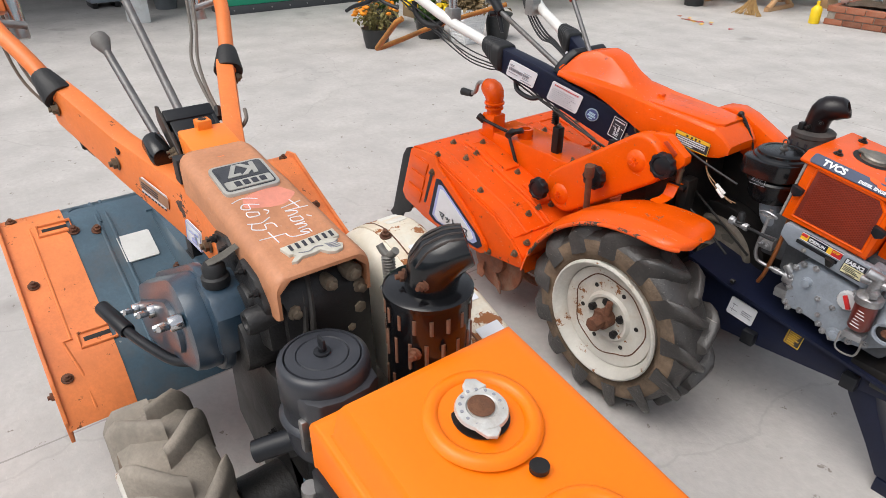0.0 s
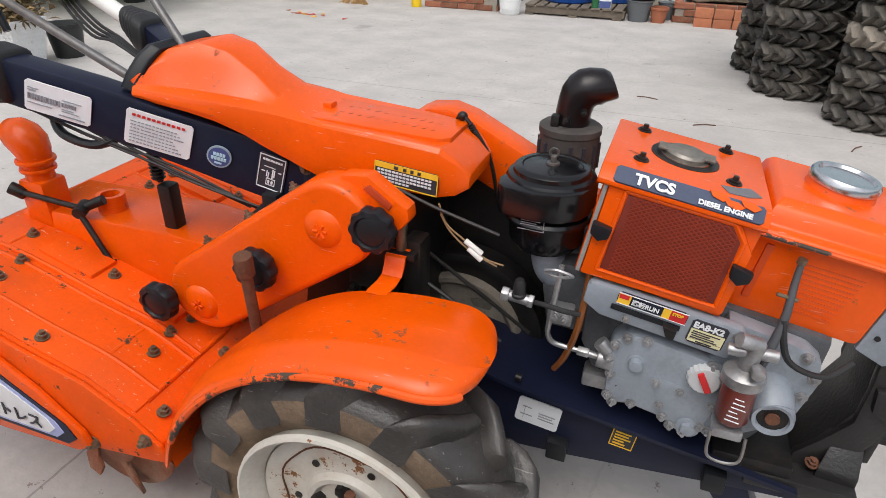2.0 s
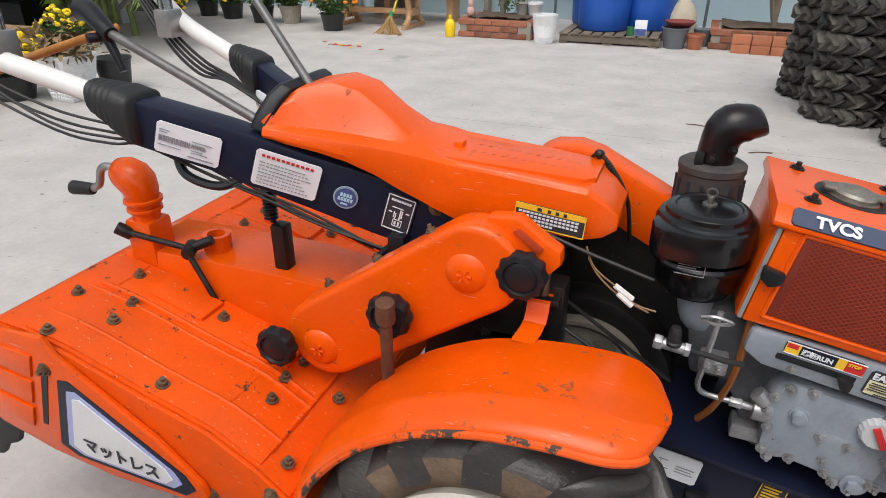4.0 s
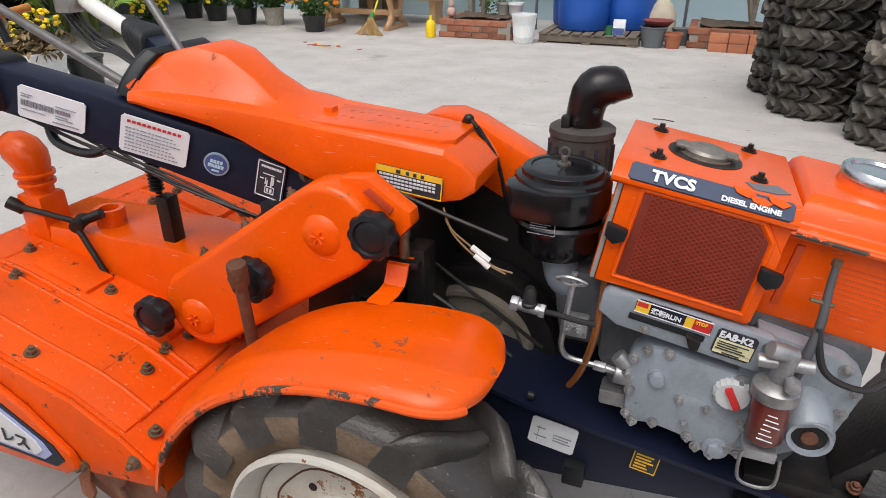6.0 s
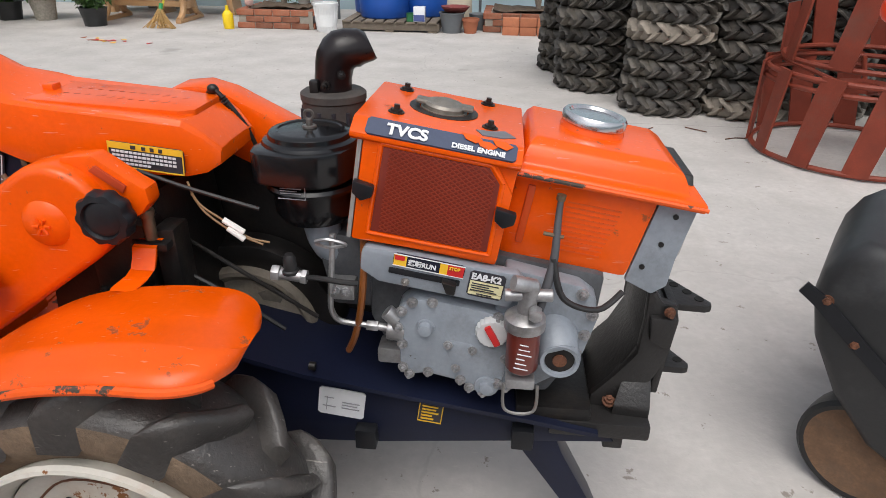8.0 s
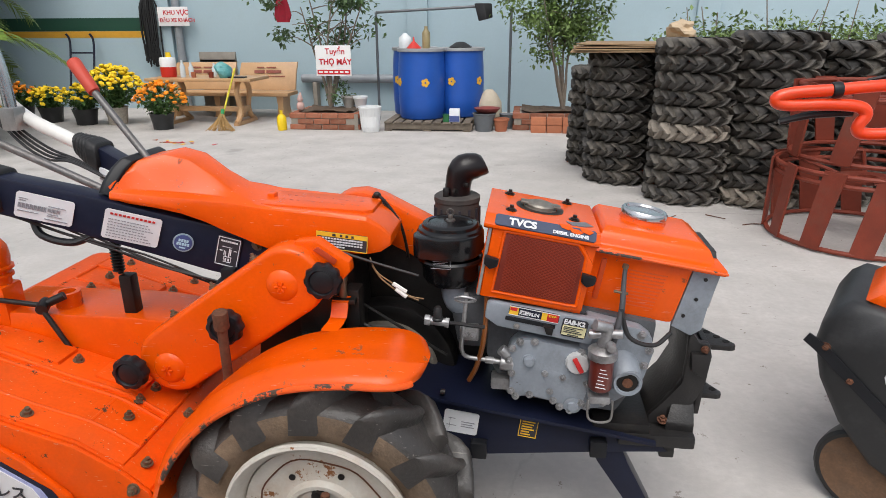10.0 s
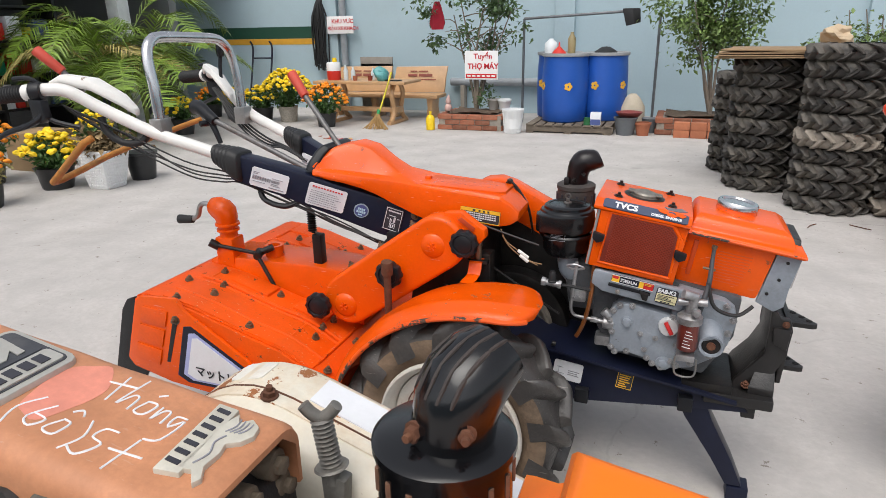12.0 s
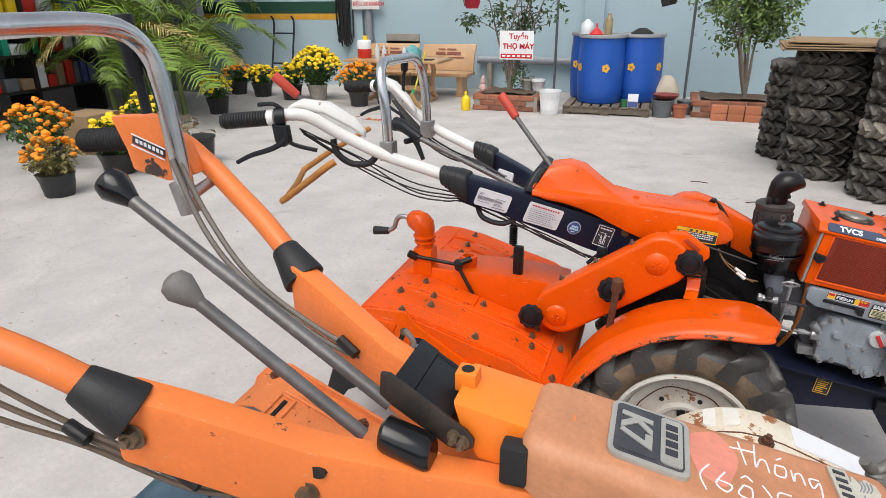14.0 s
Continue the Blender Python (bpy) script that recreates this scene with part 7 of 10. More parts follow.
# arms of the older tiller
YB = -0.981
def a_arm(sgn):
    out = []
    for x, d, z0, z1 in ((-0.655, 0.200, 0.898, 0.985), (-0.60, 0.180, 0.872, 0.964), (-0.47, 0.134, 0.808, 0.908), (-0.35, 0.094, 0.762, 0.876), (-0.22, 0.066, 0.735, 0.860), (-0.13, 0.064, 0.735, 0.850), (-0.06, 0.064, 0.80, 0.842)):
        y0, y1 = YB + sgn * d, YB + sgn * (d - 0.042)
        out.append([(x, y0, z0), (x, y1, z0), (x, y1, z1), (x, y0, z1)])
    return out
for sgn in (-1, 1):
    bm = loft(nb(), a_arm(sgn), bev=0.007)
    aa = part("handle_arm", bm, ARMOR, A, "weathered orange box-section handle arm", 30)
    h = lambda x, d, z: (x, YB + sgn * d, z)
    bm = nb()
    cyl(bm, h(-0.642, 0.180, 0.952), h(-0.688, 0.200, 0.994), 0.035, 16, r2=0.0215, bev=0.005)
    part("boot", bm, RUBBER, aa, "black taped joint")
    bm = nb()
    tube(bm, [h(-0.635, 0.178, 0.955), h(-0.72, 0.212, 1.020), h(-0.80, 0.242, 1.067), h(-0.86, 0.256, 1.108), h(-0.92, 0.260, 1.142), h(-1.02, 0.268, 1.136)], 0.0175, 14)
    hb = part("handlebar", bm, ARMOR, A, "orange tubular handlebar with worn paint")
    bm = nb()
    g0, g1 = Vector(h(-1.005, 0.267, 1.138)), Vector(h(-1.14, 0.274, 1.124))
    cyl(bm, g0, g1, 0.019, 18, bev=0.004)
    for k in range(16):
        lathe(bm, [(0.019, 0), (0.0218, 0.002), (0.019, 0.0045)], g0 + (g1 - g0) * (0.04 + k * 0.06), g1 - g0, 18)
    part("grip", bm, RUBBER, hb, "black ribbed rubber grip")
    bm = nb()
    loft(bm, [[h(x, d, z) for x, z in ((-1.005, 1.185), (-0.93, 1.190), (-0.865, 1.150), (-0.850, 1.098), (-0.905, 1.082), (-0.975, 1.096), (-0.982, 1.13))] for d in (0.212, 0.240)], bev=0.006)
    hs = part("lever_housing", bm, ARMOR, hb, "orange moulded lever housing")
    if sgn > 0:
        bm = nb()
        loft(bm, [[h(x, d, z) for x, z in ((-0.960, 1.158), (-0.900, 1.137), (-0.903, 1.123), (-0.964, 1.144))] for d in (0.2095, 0.2105)])
        lab = part("dark_label", bm, INK, hs, "dark worn label with a pale border")
        bm = nb()
        for a_, b_ in (((-0.962, 1.160), (-0.898, 1.138)), ((-0.966, 1.142), (-0.902, 1.120))):
            loft(bm, [[h(x, d, z) for x, z in ((a_[0], a_[1]), (b_[0], b_[1]), (b_[0], b_[1] - 0.002), (a_[0], a_[1] - 0.002))] for d in (0.2085, 0.2100)])
        for k in range(7):
            x = -0.955 + k * 0.0078
            z = 1.1485 - k * 0.0027
            loft(bm, [[h(x + e, d, z + f) for e, f in ((0.0, 0.003), (0.005, 0.0012), (0.004, -0.0048), (-0.001, -0.003))] for d in (0.2085, 0.2098)])
        part("label_border", bm, PAPER, lab, "pale label border and print")
    bm = nb()
    for p in ((-0.636, 0.932), (-0.470, 0.851)) if sgn < 0 else ((-0.640, 0.936),):
        hexbolt(bm, h(p[0], 0.193 if p[0] < -0.6 else 0.132, p[1]), (0, sgn, 0), 0.011, 0.010)
    if sgn < 0:
        hexbolt(bm, h(-0.160, 0.066, 0.780), (0, -1, 0), 0.011, 0.010)
    part("bolts", bm, BOLT, aa)
    if sgn < 0:
        bm = nb()
        loft(bm, [[h(-0.458 + 0.010 * math.cos(k * 0.63) * 1.3, d, 0.880 + 0.008 * math.sin(k * 0.63)) for k in range(10)] for d in (0.120, 0.1310)])
        part("hole", bm, DARK, aa, "oval hole")
        Ua, Va = Vector((0.10, 0.0333, -0.032)).normalized(), Vector((0.3, 0, 1)).normalized()
        Va = (Va - Ua * Va.dot(Ua)).normalized()
        o = Vector(h(-0.398, 0.1112, 0.808))
        st = sticker("label_plate", aa, PAPER, o, Ua, Va, 0.082, 0.040, "worn brown and white label", 0.0008)
        bars("print", st, mat("brown_label", (0.35, 0.18, 0.10), 0.6, vary=0.2), o, Ua, Va, [(0.0, 0.013, 0.088, 0.025)], 0.0034)
        bars("print", st, INK, o, Ua, Va, [(0.004 + k * 0.01, 0.004, 0.006, 0.003) for k in range(8)] + [(0.006, 0.018 + k * 0.006, 0.05, 0.002) for k in range(3)], 0.0045)
        Ua = Vector((0.10, 0.0215, -0.032)).normalized()
        Va = (Va - Ua * Va.dot(Ua)).normalized()
        o = Vector(h(-0.262, 0.0762, 0.752))
        st = sticker("label_plate", aa, PAPER, o, Ua, Va, 0.052, 0.052, "white lever diagram sticker with blue edge", 0.0008)
        bars("print", st, LILAC, o, Ua, Va, [(0.002, 0.002, 0.048, 0.0012), (0.002, 0.049, 0.048, 0.0012), (0.002, 0.002, 0.0012, 0.048), (0.049, 0.002, 0.0012, 0.048), (0.02, 0.01, 0.016, 0.010), (0.03, 0.02, 0.002, 0.016), (0.012, 0.03, 0.014, 0.0015), (0.034, 0.034, 0.008, 0.004)], 0.0034)
# cables below the near arm
bm = nb()
for k in range(3):
    o = k * 0.012
    tube(bm, [(-1.0, -1.20 - o, 1.10), (-0.85, -1.185 - o, 0.985 - o), (-0.72, -1.165, 0.915 - o), (-0.60, -1.14, 0.865 - o), (-0.50, -1.11, 0.83), (-0.40, -1.06, 0.78)], 0.0036, 6)
part("cables", bm, mat("dusty_brown_cable", (0.12, 0.085, 0.06), 0.6, vary=0.25), A)
bm = nb()
for x, y, z in ((-0.72, -1.165, 0.91), (-0.60, -1.14, 0.858)):
    cyl(bm, (x - 0.014, y - 0.006, z + 0.012), (x + 0.014, y - 0.006, z - 0.002), 0.009, 10, bev=0.002)
part("clamps", bm, DARK, A)
bm = nb()
for k in range(2):
    o = k * 0.014
    tube(bm, [(-0.86, -0.79 - o, 1.13), (-0.80, -0.81 - o, 1.04 - o), (-0.70, -0.85 - o, 0.965), (-0.56, -0.87, 0.90 - o), (-0.47, -0.86, 0.875), (-0.445, -0.845, 0.895), (-0.46, -0.84, 0.915)], 0.0045, 6)
part("cables", bm, mat("grey_cable", (0.16, 0.14, 0.12), 0.6, vary=0.2), A)
# chrome loop
bm = nb()
LOOP = [(-0.858, 0.199, 1.045), (-0.864, 0.197, 1.13), (-0.872, 0.195, 1.235), (-0.878, 0.183, 1.290), (-0.884, 0.151, 1.322), (-0.888, 0.096, 1.334)]
tube(bm, [(x, YB + d, z) for x, d, z in LOOP] + [(-0.890, YB, 1.336)] + [(x, YB - d, z) for x, d, z in LOOP[::-1]], 0.0150, 18, 5)
lp = part("guard_loop", bm, CHROME, A, "tarnished chrome guard loop")
bm = nb()
for y in (-0.782, -1.180):
    cyl(bm, (-0.856, y, 1.036), (-0.870, y, 1.09), 0.0185, 16, bev=0.003)
    cyl(bm, (-0.850, YB + (y - YB) * 0.92, 1.065), (-0.845, YB + (y - YB) * 1.24, 1.080), 0.009, 10)
part("clamps", bm, STEEL, lp)
# levers
def lever(base, head, r, knob_r, kmat, klabel, label, long_=1.6):
    b0, h0 = Vector(base), Vector(head)
    bm = cyl(nb(), b0, h0, r, 12)
    lv = part("lever", bm, ROD, A, label)
    d = (h0 - b0).normalized()
    bm = nb()
    lathe(bm, [(0, -knob_r * 0.9), (knob_r * 0.45, -knob_r * 0.9), (knob_r * 0.7, -knob_r * 0.3), (knob_r, knob_r * 0.5), (knob_r * 0.85, knob_r * 1.1), (knob_r * 0.4, knob_r * long_ * 0.85), (0, knob_r * long_ * 0.9)], h0, d, 20)
    part("knob", bm, kmat, lv, klabel)
lever((-0.43, -0.967, 0.878), (-0.806, -0.964, 1.128), 0.0095, 0.023, BLACK, "glossy black knob", "long steel lever with black knob")
lever((-0.44, -1.026, 0.872), (-0.642, -1.056, 1.046), 0.0085, 0.020, mat("grey_knob", (0.16, 0.15, 0.14), 0.6, vary=0.2), "worn grey knob", "steel lever with worn grey knob")
bm = nb()
tube(bm, [(-0.895, -0.80, 1.20), (-0.90, -0.80, 1.26), (-0.90, -0.805, 1.30)], 0.008, 8)
cyl(bm, (-0.90, -0.803, 1.255), (-0.905, -0.806, 1.345), 0.012, 12, r2=0.016, bev=0.004)
part("clutch_lever", bm, SATIN, A, "black upright clutch lever")
bm = nb()
tube(bm, [(-0.52, -0.88, 0.885), (-0.55, -0.87, 0.90)], 0.008, 8, 1)
plate(bm, [(-0.52, 0.83), (-0.49, 0.84), (-0.47, 0.90), (-0.50, 0.905)], -0.87, -0.86, 0.003)
part("hook", bm, DARK, A, "dark steel hook")
# blue chain case
bm = nb()
plate(bm, stadium(-0.345, 0.550, 0.080, -0.045, 0.712, 0.084, 10), -1.150, -1.085, 0.020, seg=2)
plate(bm, stadium(-0.330, 0.558, 0.046, -0.070, 0.698, 0.048, 8), -1.160, -1.130, 0.010, seg=2)
plate(bm, stadium(-0.345, 0.550, 0.090, -0.045, 0.712, 0.094, 16), -1.108, -1.090, 0.005)
plate(bm, stadium(-0.345, 0.550, 0.078, -0.045, 0.712, 0.082, 16), -1.085, -1.052, 0.006)
loft(bm, [[(-0.05, y, 0.67), (0.050, y, 0.69), (0.058, y, 0.765), (0.03, y, 0.792), (-0.03, y, 0.806)] for y in (-1.115, -1.05)], bev=0.012)
cc = part("chain_case", bm, mat("dark_blue_case_paint", (0.028, 0.055, 0.085), 0.28, vary=0.35, scale=7, dirt=0.45, dirt_color=(0.07, 0.055, 0.05), chips=0.05, chip_color=(0.20, 0.21, 0.21), chip_scale=18, bump=0.10, coat=0.2), A, "dark blue cast chain case, scuffed and greasy", 28)
bm = nb()
for p in ((0.0, 0.752), (-0.18, 0.672), (-0.385, 0.560)):
    bm = nb()
    cyl(bm, (p[0], -1.15, p[1]), (p[0], -1.172, p[1]), 0.013, 16, bev=0.004)
    tube(bm, [(p[0] - 0.020, -1.190, p[1] - 0.012), (p[0] - 0.012, -1.176, p[1] - 0.006), (p[0] + 0.012, -1.176, p[1] + 0.006), (p[0] + 0.020, -1.190, p[1] + 0.012)], 0.006, 8)
    part("wing_bolt", bm, CHROME, cc, "bright metal wing bolt")
bm = nb()
tube(bm, [(-0.08, -1.12, 0.60), (-0.14, -1.155, 0.580), (-0.20, -1.178, 0.580), (-0.26, -1.200, 0.588), (-0.35, -1.222, 0.600)], 0.010, 10, 5)
cyl(bm, (-0.27, -1.202, 0.588), (-0.365, -1.226, 0.602), 0.0155, 14, bev=0.004)
part("side_lever", bm, SATIN, A, "black side lever with rubber grip")
# rotary of the older tiller
TORN0 = mat("weathered_label", (0.66, 0.66, 0.63), 0.6, vary=0.08, scale=20, dirt=0.35, dirt_color=(0.45, 0.42, 0.36), bump=0.03)
AP = [(-0.955, 0.505), (-0.93, 0.565), (-0.89, 0.605), (-0.84, 0.612), (-0.75, 0.570), (-0.625, 0.515), (-0.506, 0.465), (-0.42, 0.408), (-0.375, 0.332)]
def za(x):
    for (x0, z0), (x1, z1) in zip(AP, AP[1:]):
        if x0 <= x <= x1:
            return z0 + (z1 - z0) * (x - x0) / (x1 - x0)
    return 0.345
def strip(y0, y1, mt, name, label, k=0.0):
    bm = loft(nb(), [[(x, y, z + k) for x, z in AP] + [(x + 0.004, y, z - 0.008 + k) for x, z in AP[::-1]] for y in (y0, y1)])
    return part(name, bm, mt, A, label)
cov = strip(-1.220, -0.710, BLUEGREY, "rotary_cover", "blue-grey rotary cover")
for y0, y1 in ((-1.355, -1.215), (-0.715, -0.575)):
    wing = strip(y0, y1, ARMRUST, "rotary_wing", "rust-flecked orange rotary end cover", 0.003)
    ye, s = (y0, 1) if y0 < -1 else (y1, -1)
    bm = plate(nb(), [(x, z + 0.016) for x, z in AP] + [(-0.385, 0.285), (-0.50, 0.235), (-0.75, 0.225), (-0.93, 0.30)], ye - 0.004, ye + 0.004, 0.002)
    part("end_plate", bm, ARMRUST, wing, "orange flanged end plate")
    bm = nb()
    for x in (-0.86, -0.66, -0.43):
        hexbolt(bm, (x, ye + s * 0.03, za(x) + 0.004), (0.4, 0, 1), 0.009, 0.008)
    hexbolt(bm, (-0.55, ye - s * 0.004, 0.30), (0, -s, 0), 0.010, 0.012)
    part("bolts", bm, RUST, wing)
    bm = nb()
    tube(bm, [(x, ye + s * 0.062, za(x) + 0.004) for x in (-0.86, -0.80, -0.66, -0.50)] + [(-0.50, ye + s * 0.045, za(-0.50) + 0.004), (-0.43, ye + s * 0.060, za(-0.43) + 0.003), (-0.385, ye + s * 0.062, za(-0.385) + 0.003)], 0.003, 6, 1)
    for x in (-0.80, -0.49):
        tube(bm, [(x - 0.018, ye + s * 0.075, za(x - 0.018) + 0.004), (x - 0.018, ye + s * 0.15, za(x - 0.018) + 0.004), (x + 0.012, ye + s * 0.15, za(x + 0.012) + 0.004), (x + 0.012, ye + s * 0.075, za(x + 0.012) + 0.004), (x - 0.018, ye + s * 0.075, za(x - 0.018) + 0.004)], 0.004, 6, 1)
    part("seams", bm, ARMRUST, wing)
    bm = nb()
    for x in (-0.803, -0.493):
        loft(bm, [[(x - 0.004, ye + s * (0.085 + 0.055 * e), za(x - 0.004) + k), (x + 0.004, ye + s * (0.085 + 0.055 * e), za(x + 0.004) + k)] + [(x + 0.004, ye + s * (0.085 + 0.055 * e), za(x + 0.004) + k - 0.004), (x - 0.004, ye + s * (0.085 + 0.055 * e), za(x - 0.004) + k - 0.004)] for e, k in ((0, 0.0042), (1, 0.0042))])
    part("slots", bm, DARK, wing, "dark slotted opening")
bm = nb()
for y in (-1.145, -1.120, -0.83):
    tube(bm, [(x, y, za(x) + 0.001) for x in (-0.88, -0.80, -0.70, -0.60, -0.50, -0.44)], 0.0045, 6, 2)
tube(bm, [(-0.79, -1.20, za(-0.79)), (-0.85, -1.20, za(-0.85)), (-0.865, -1.17, za(-0.865)), (-0.85, -1.14, za(-0.85)), (-0.79, -1.14, za(-0.79))], 0.004, 6, 2)
tube(bm, [(-0.79, -1.03, za(-0.79)), (-0.79, -0.86, za(-0.79))], 0.005, 6, 1)
part("seams", bm, BLUEGREY, cov)
bm = nb()
box(bm, -0.78, -0.42, -1.02, -0.90, 0.43, 0.60, 0.012)
part("lift_beam", bm, BLUEGREY, A, "blue-grey lift beam")
bm = nb()
for x, y in ((-0.785, -1.205), (-0.770, -1.155), (-0.60, -1.02), (-0.85, -0.83), (-0.50, -0.84)):
    hexbolt(bm, (x, y, za(x) + 0.001), (0.4, 0, 1), 0.010, 0.010)
part("bolts", bm, RUST, cov)
sticker("label_plate", cov, TORN0, (-0.650, -1.124, za(-0.650) + 0.002), (0, 1, 0), (-0.12, 0, 0.053), 0.078, 0.088, "white torn label", 0.003)
bm = cyl(nb(), (-0.702, -0.815, za(-0.70) - 0.002), (-0.699, -0.815, za(-0.70) + 0.005), 0.040, 28)
part("round_sticker", bm, PAPER, cov, "round white sticker with rings")
bm = nb()
box(bm, -0.500, -0.455, -1.012, -0.990, 0.53, 0.715, 0.004)
box(bm, -0.505, -0.450, -1.018, -0.985, 0.52, 0.60, 0.006)
part("latch", bm, DARK, A, "dark worn latch block")
bm = nb()
cyl(bm, (-0.7, -1.25, 0.20), (-0.7, -0.68, 0.20), 0.025, 12)
for i in range(8):
    a = i * 2.1
    c = Vector((-0.7, -1.24 + i * 0.07, 0.20))
    d, e = Vector((math.cos(a), 0, math.sin(a))), Vector((-math.sin(a), 0, math.cos(a)))
    tube(bm, [c, c + d * 0.09, c + d * 0.14 + e * 0.05 + Vector((0, 0.03, 0))], 0.011, 6, 3)
part("tine_rotor", bm, RUST, A, "rusty curved tilling blades")
# radiator and tank cover
bm = nb()
def tk(u0, u1, y0, y1, z):
    return [(u0, y0, z), (u1, y0, z - 0.075), (u1, y1, z - 0.075), (u0, y1, z)]
loft(bm, [tk(0.338, 0.84, -1.100, -0.800, 0.70), tk(0.338, 0.84, -1.100, -0.800, 0.768), tk(0.341, 0.838, -1.098, -0.802, 0.776), tk(0.352, 0.834, -1.094, -0.806, 0.7795), tk(0.374, 0.830, -1.090, -0.810, 0.780), tk(0.380, 0.828, -1.088, -0.812, 0.784),
          tk(0.386, 0.822, -1.082, -0.818, 0.822), tk(0.392, 0.814, -1.076, -0.826, 0.832), tk(0.404, 0.80, -1.062, -0.840, 0.8360), tk(0.416, 0.79, -1.050, -0.852, 0.8365)])
rt = part("radiator_cover", bm, TANKOR, A, "bright orange radiator cover")
bm = nb()
def on(x, y, l=0.0):
    return Vector((x, y, 0.8365 - 0.157 * (x - 0.400) + l))
for cx, r in ((0.492, 0.059), (0.665, 0.052)):
    lathe(bm, [(r + 0.012, -0.001), (r + 0.008, 0.006), (r, 0.0085), (r - 0.006, 0.006), (r - 0.010, -0.001)], on(cx, -0.955), (0.115, 0, 1), 44)
part("pressed_ring", bm, TANKOR, rt, "pressed ring ridges", 60)
bm = nb()
lathe(bm, [(0.0, 0.0), (0.034, 0.0), (0.034, 0.001), (0.0, 0.002)], on(0.489, -0.955, 0.0), (0.115, 0, 1), 28)
cyl(bm, on(0.575, -0.945, -0.002), on(0.575, -0.945, 0.0042), 0.0110, 20)
part("hole", bm, DARK, rt, "dark opening")
for y in (-0.896, -1.039):
    bm = lathe(nb(), [(0.0, 0.018), (0.004, 0.0165), (0.0062, 0.012), (0.0066, 0.007), (0.0092, 0.006), (0.0092, 0.0), (0.0, 0.0)], (0.361, y, 0.777), (0, 0, 1), 8)
    part("acorn_nut", bm, DARK, rt, "dark acorn nut on the ledge")
bm = nb()
lathe(bm, [(0.023, 0.0), (0.023, 0.006), (0.029, 0.007), (0.0315, 0.010), (0.030, 0.014), (0.019, 0.015), (0.017, 0.013), (0.0, 0.013)], on(0.489, -0.955), (0.115, 0, 1), 36)
for sg in (-1, 1):
    loft(bm, [[on(0.489 + sg * dx, -0.955 + dy - sg * 0.010, z_) for dx, dy in ((0.020, -0.015), (0.035, -0.010), (0.041, 0.0), (0.035, 0.010), (0.020, 0.015))] for z_ in (0.0095, 0.0145)], bev=0.0015)
cp = part("radiator_cap", bm, mat("worn_white_metal", (0.62, 0.61, 0.58), 0.45, metal=0.35, vary=0.15, scale=40, dirt=0.4, dirt_color=(0.3, 0.2, 0.14), chips=0.08, chip_color=(0.25, 0.17, 0.12), chip_scale=40, bump=0.08), rt, "worn metal radiator cap with ears")
bm = lathe(nb(), [(0.0, 0.0), (0.014, 0.0), (0.016, 0.002), (0.013, 0.003), (0, 0.001)], on(0.489, -0.955, 0.0135), (0.115, 0, 1), 24)
part("cap_centre", bm, RUST, cp, "rusty cap centre")
bm = nb()
for k in range(14):
    a = math.tau * k / 14
    cyl(bm, on(0.489 + 0.024 * math.cos(a), -0.955 + 0.024 * math.sin(a), 0.0138), on(0.489 + 0.024 * math.cos(a), -0.955 + 0.024 * math.sin(a), 0.0152), 0.0022, 6)
part("stamped_marks", bm, GREYINK, cp)
bm = nb()
loft(bm, [tk(0.35, 0.83, -1.09, -0.82, 0.70), tk(0.35, 0.83, -1.09, -0.82, 0.60)])
box(bm, 0.34, 0.80, -1.08, -0.83, 0.34, 0.62, 0.015)
part("crankcase", bm, DARK, A, "greasy dark diesel crankcase")
bm = nb()
box(bm, 0.345, 0.80, -1.108, -1.09, 0.60, 0.705, 0.004)
part("grille", bm, SATIN, A, "dark side grille")
bm = nb()
for k in range(3):
    tube(bm, [(0.33 + k * 0.02, -1.08, 0.66), (0.31 + k * 0.02, -1.10, 0.58), (0.33 + k * 0.02, -1.10, 0.50)], 0.007, 8)
cyl(bm, (0.31, -1.12, 0.57), (0.37, -1.10, 0.57), 0.014, 10)
cyl(bm, (0.33, -1.11, 0.60), (0.34, -1.11, 0.67), 0.012, 10)
part("injection_pipes", bm, STEEL, A)
# frame and stand
bm = nb()
plate(bm, [(0.05, 0.42), (0.62, 0.33), (0.74, 0.30), (0.72, 0.26), (0.12, 0.24)], -1.035, -1.025, 0.002)
plate(bm, [(0.05, 0.42), (0.62, 0.33), (0.74, 0.30), (0.72, 0.26), (0.12, 0.24)], -0.90, -0.89, 0.002)
box(bm, 0.1, 0.70, -1.03, -0.895, 0.30, 0.33, 0.004)
part("frame_rail", bm, BLUEGREY, A, "blue-grey frame rails")
bm = nb()
loft(bm, [[(x - w_, -0.99, z), (x + w_, -0.99, z), (x + w_, -0.94, z), (x - w_, -0.94, z)] for x, z, w_ in ((0.60, 0.30, 0.035), (0.68, 0.0, 0.02))], bev=0.004)
part("front_stand", bm, BLUEGREY, A, "front stand")
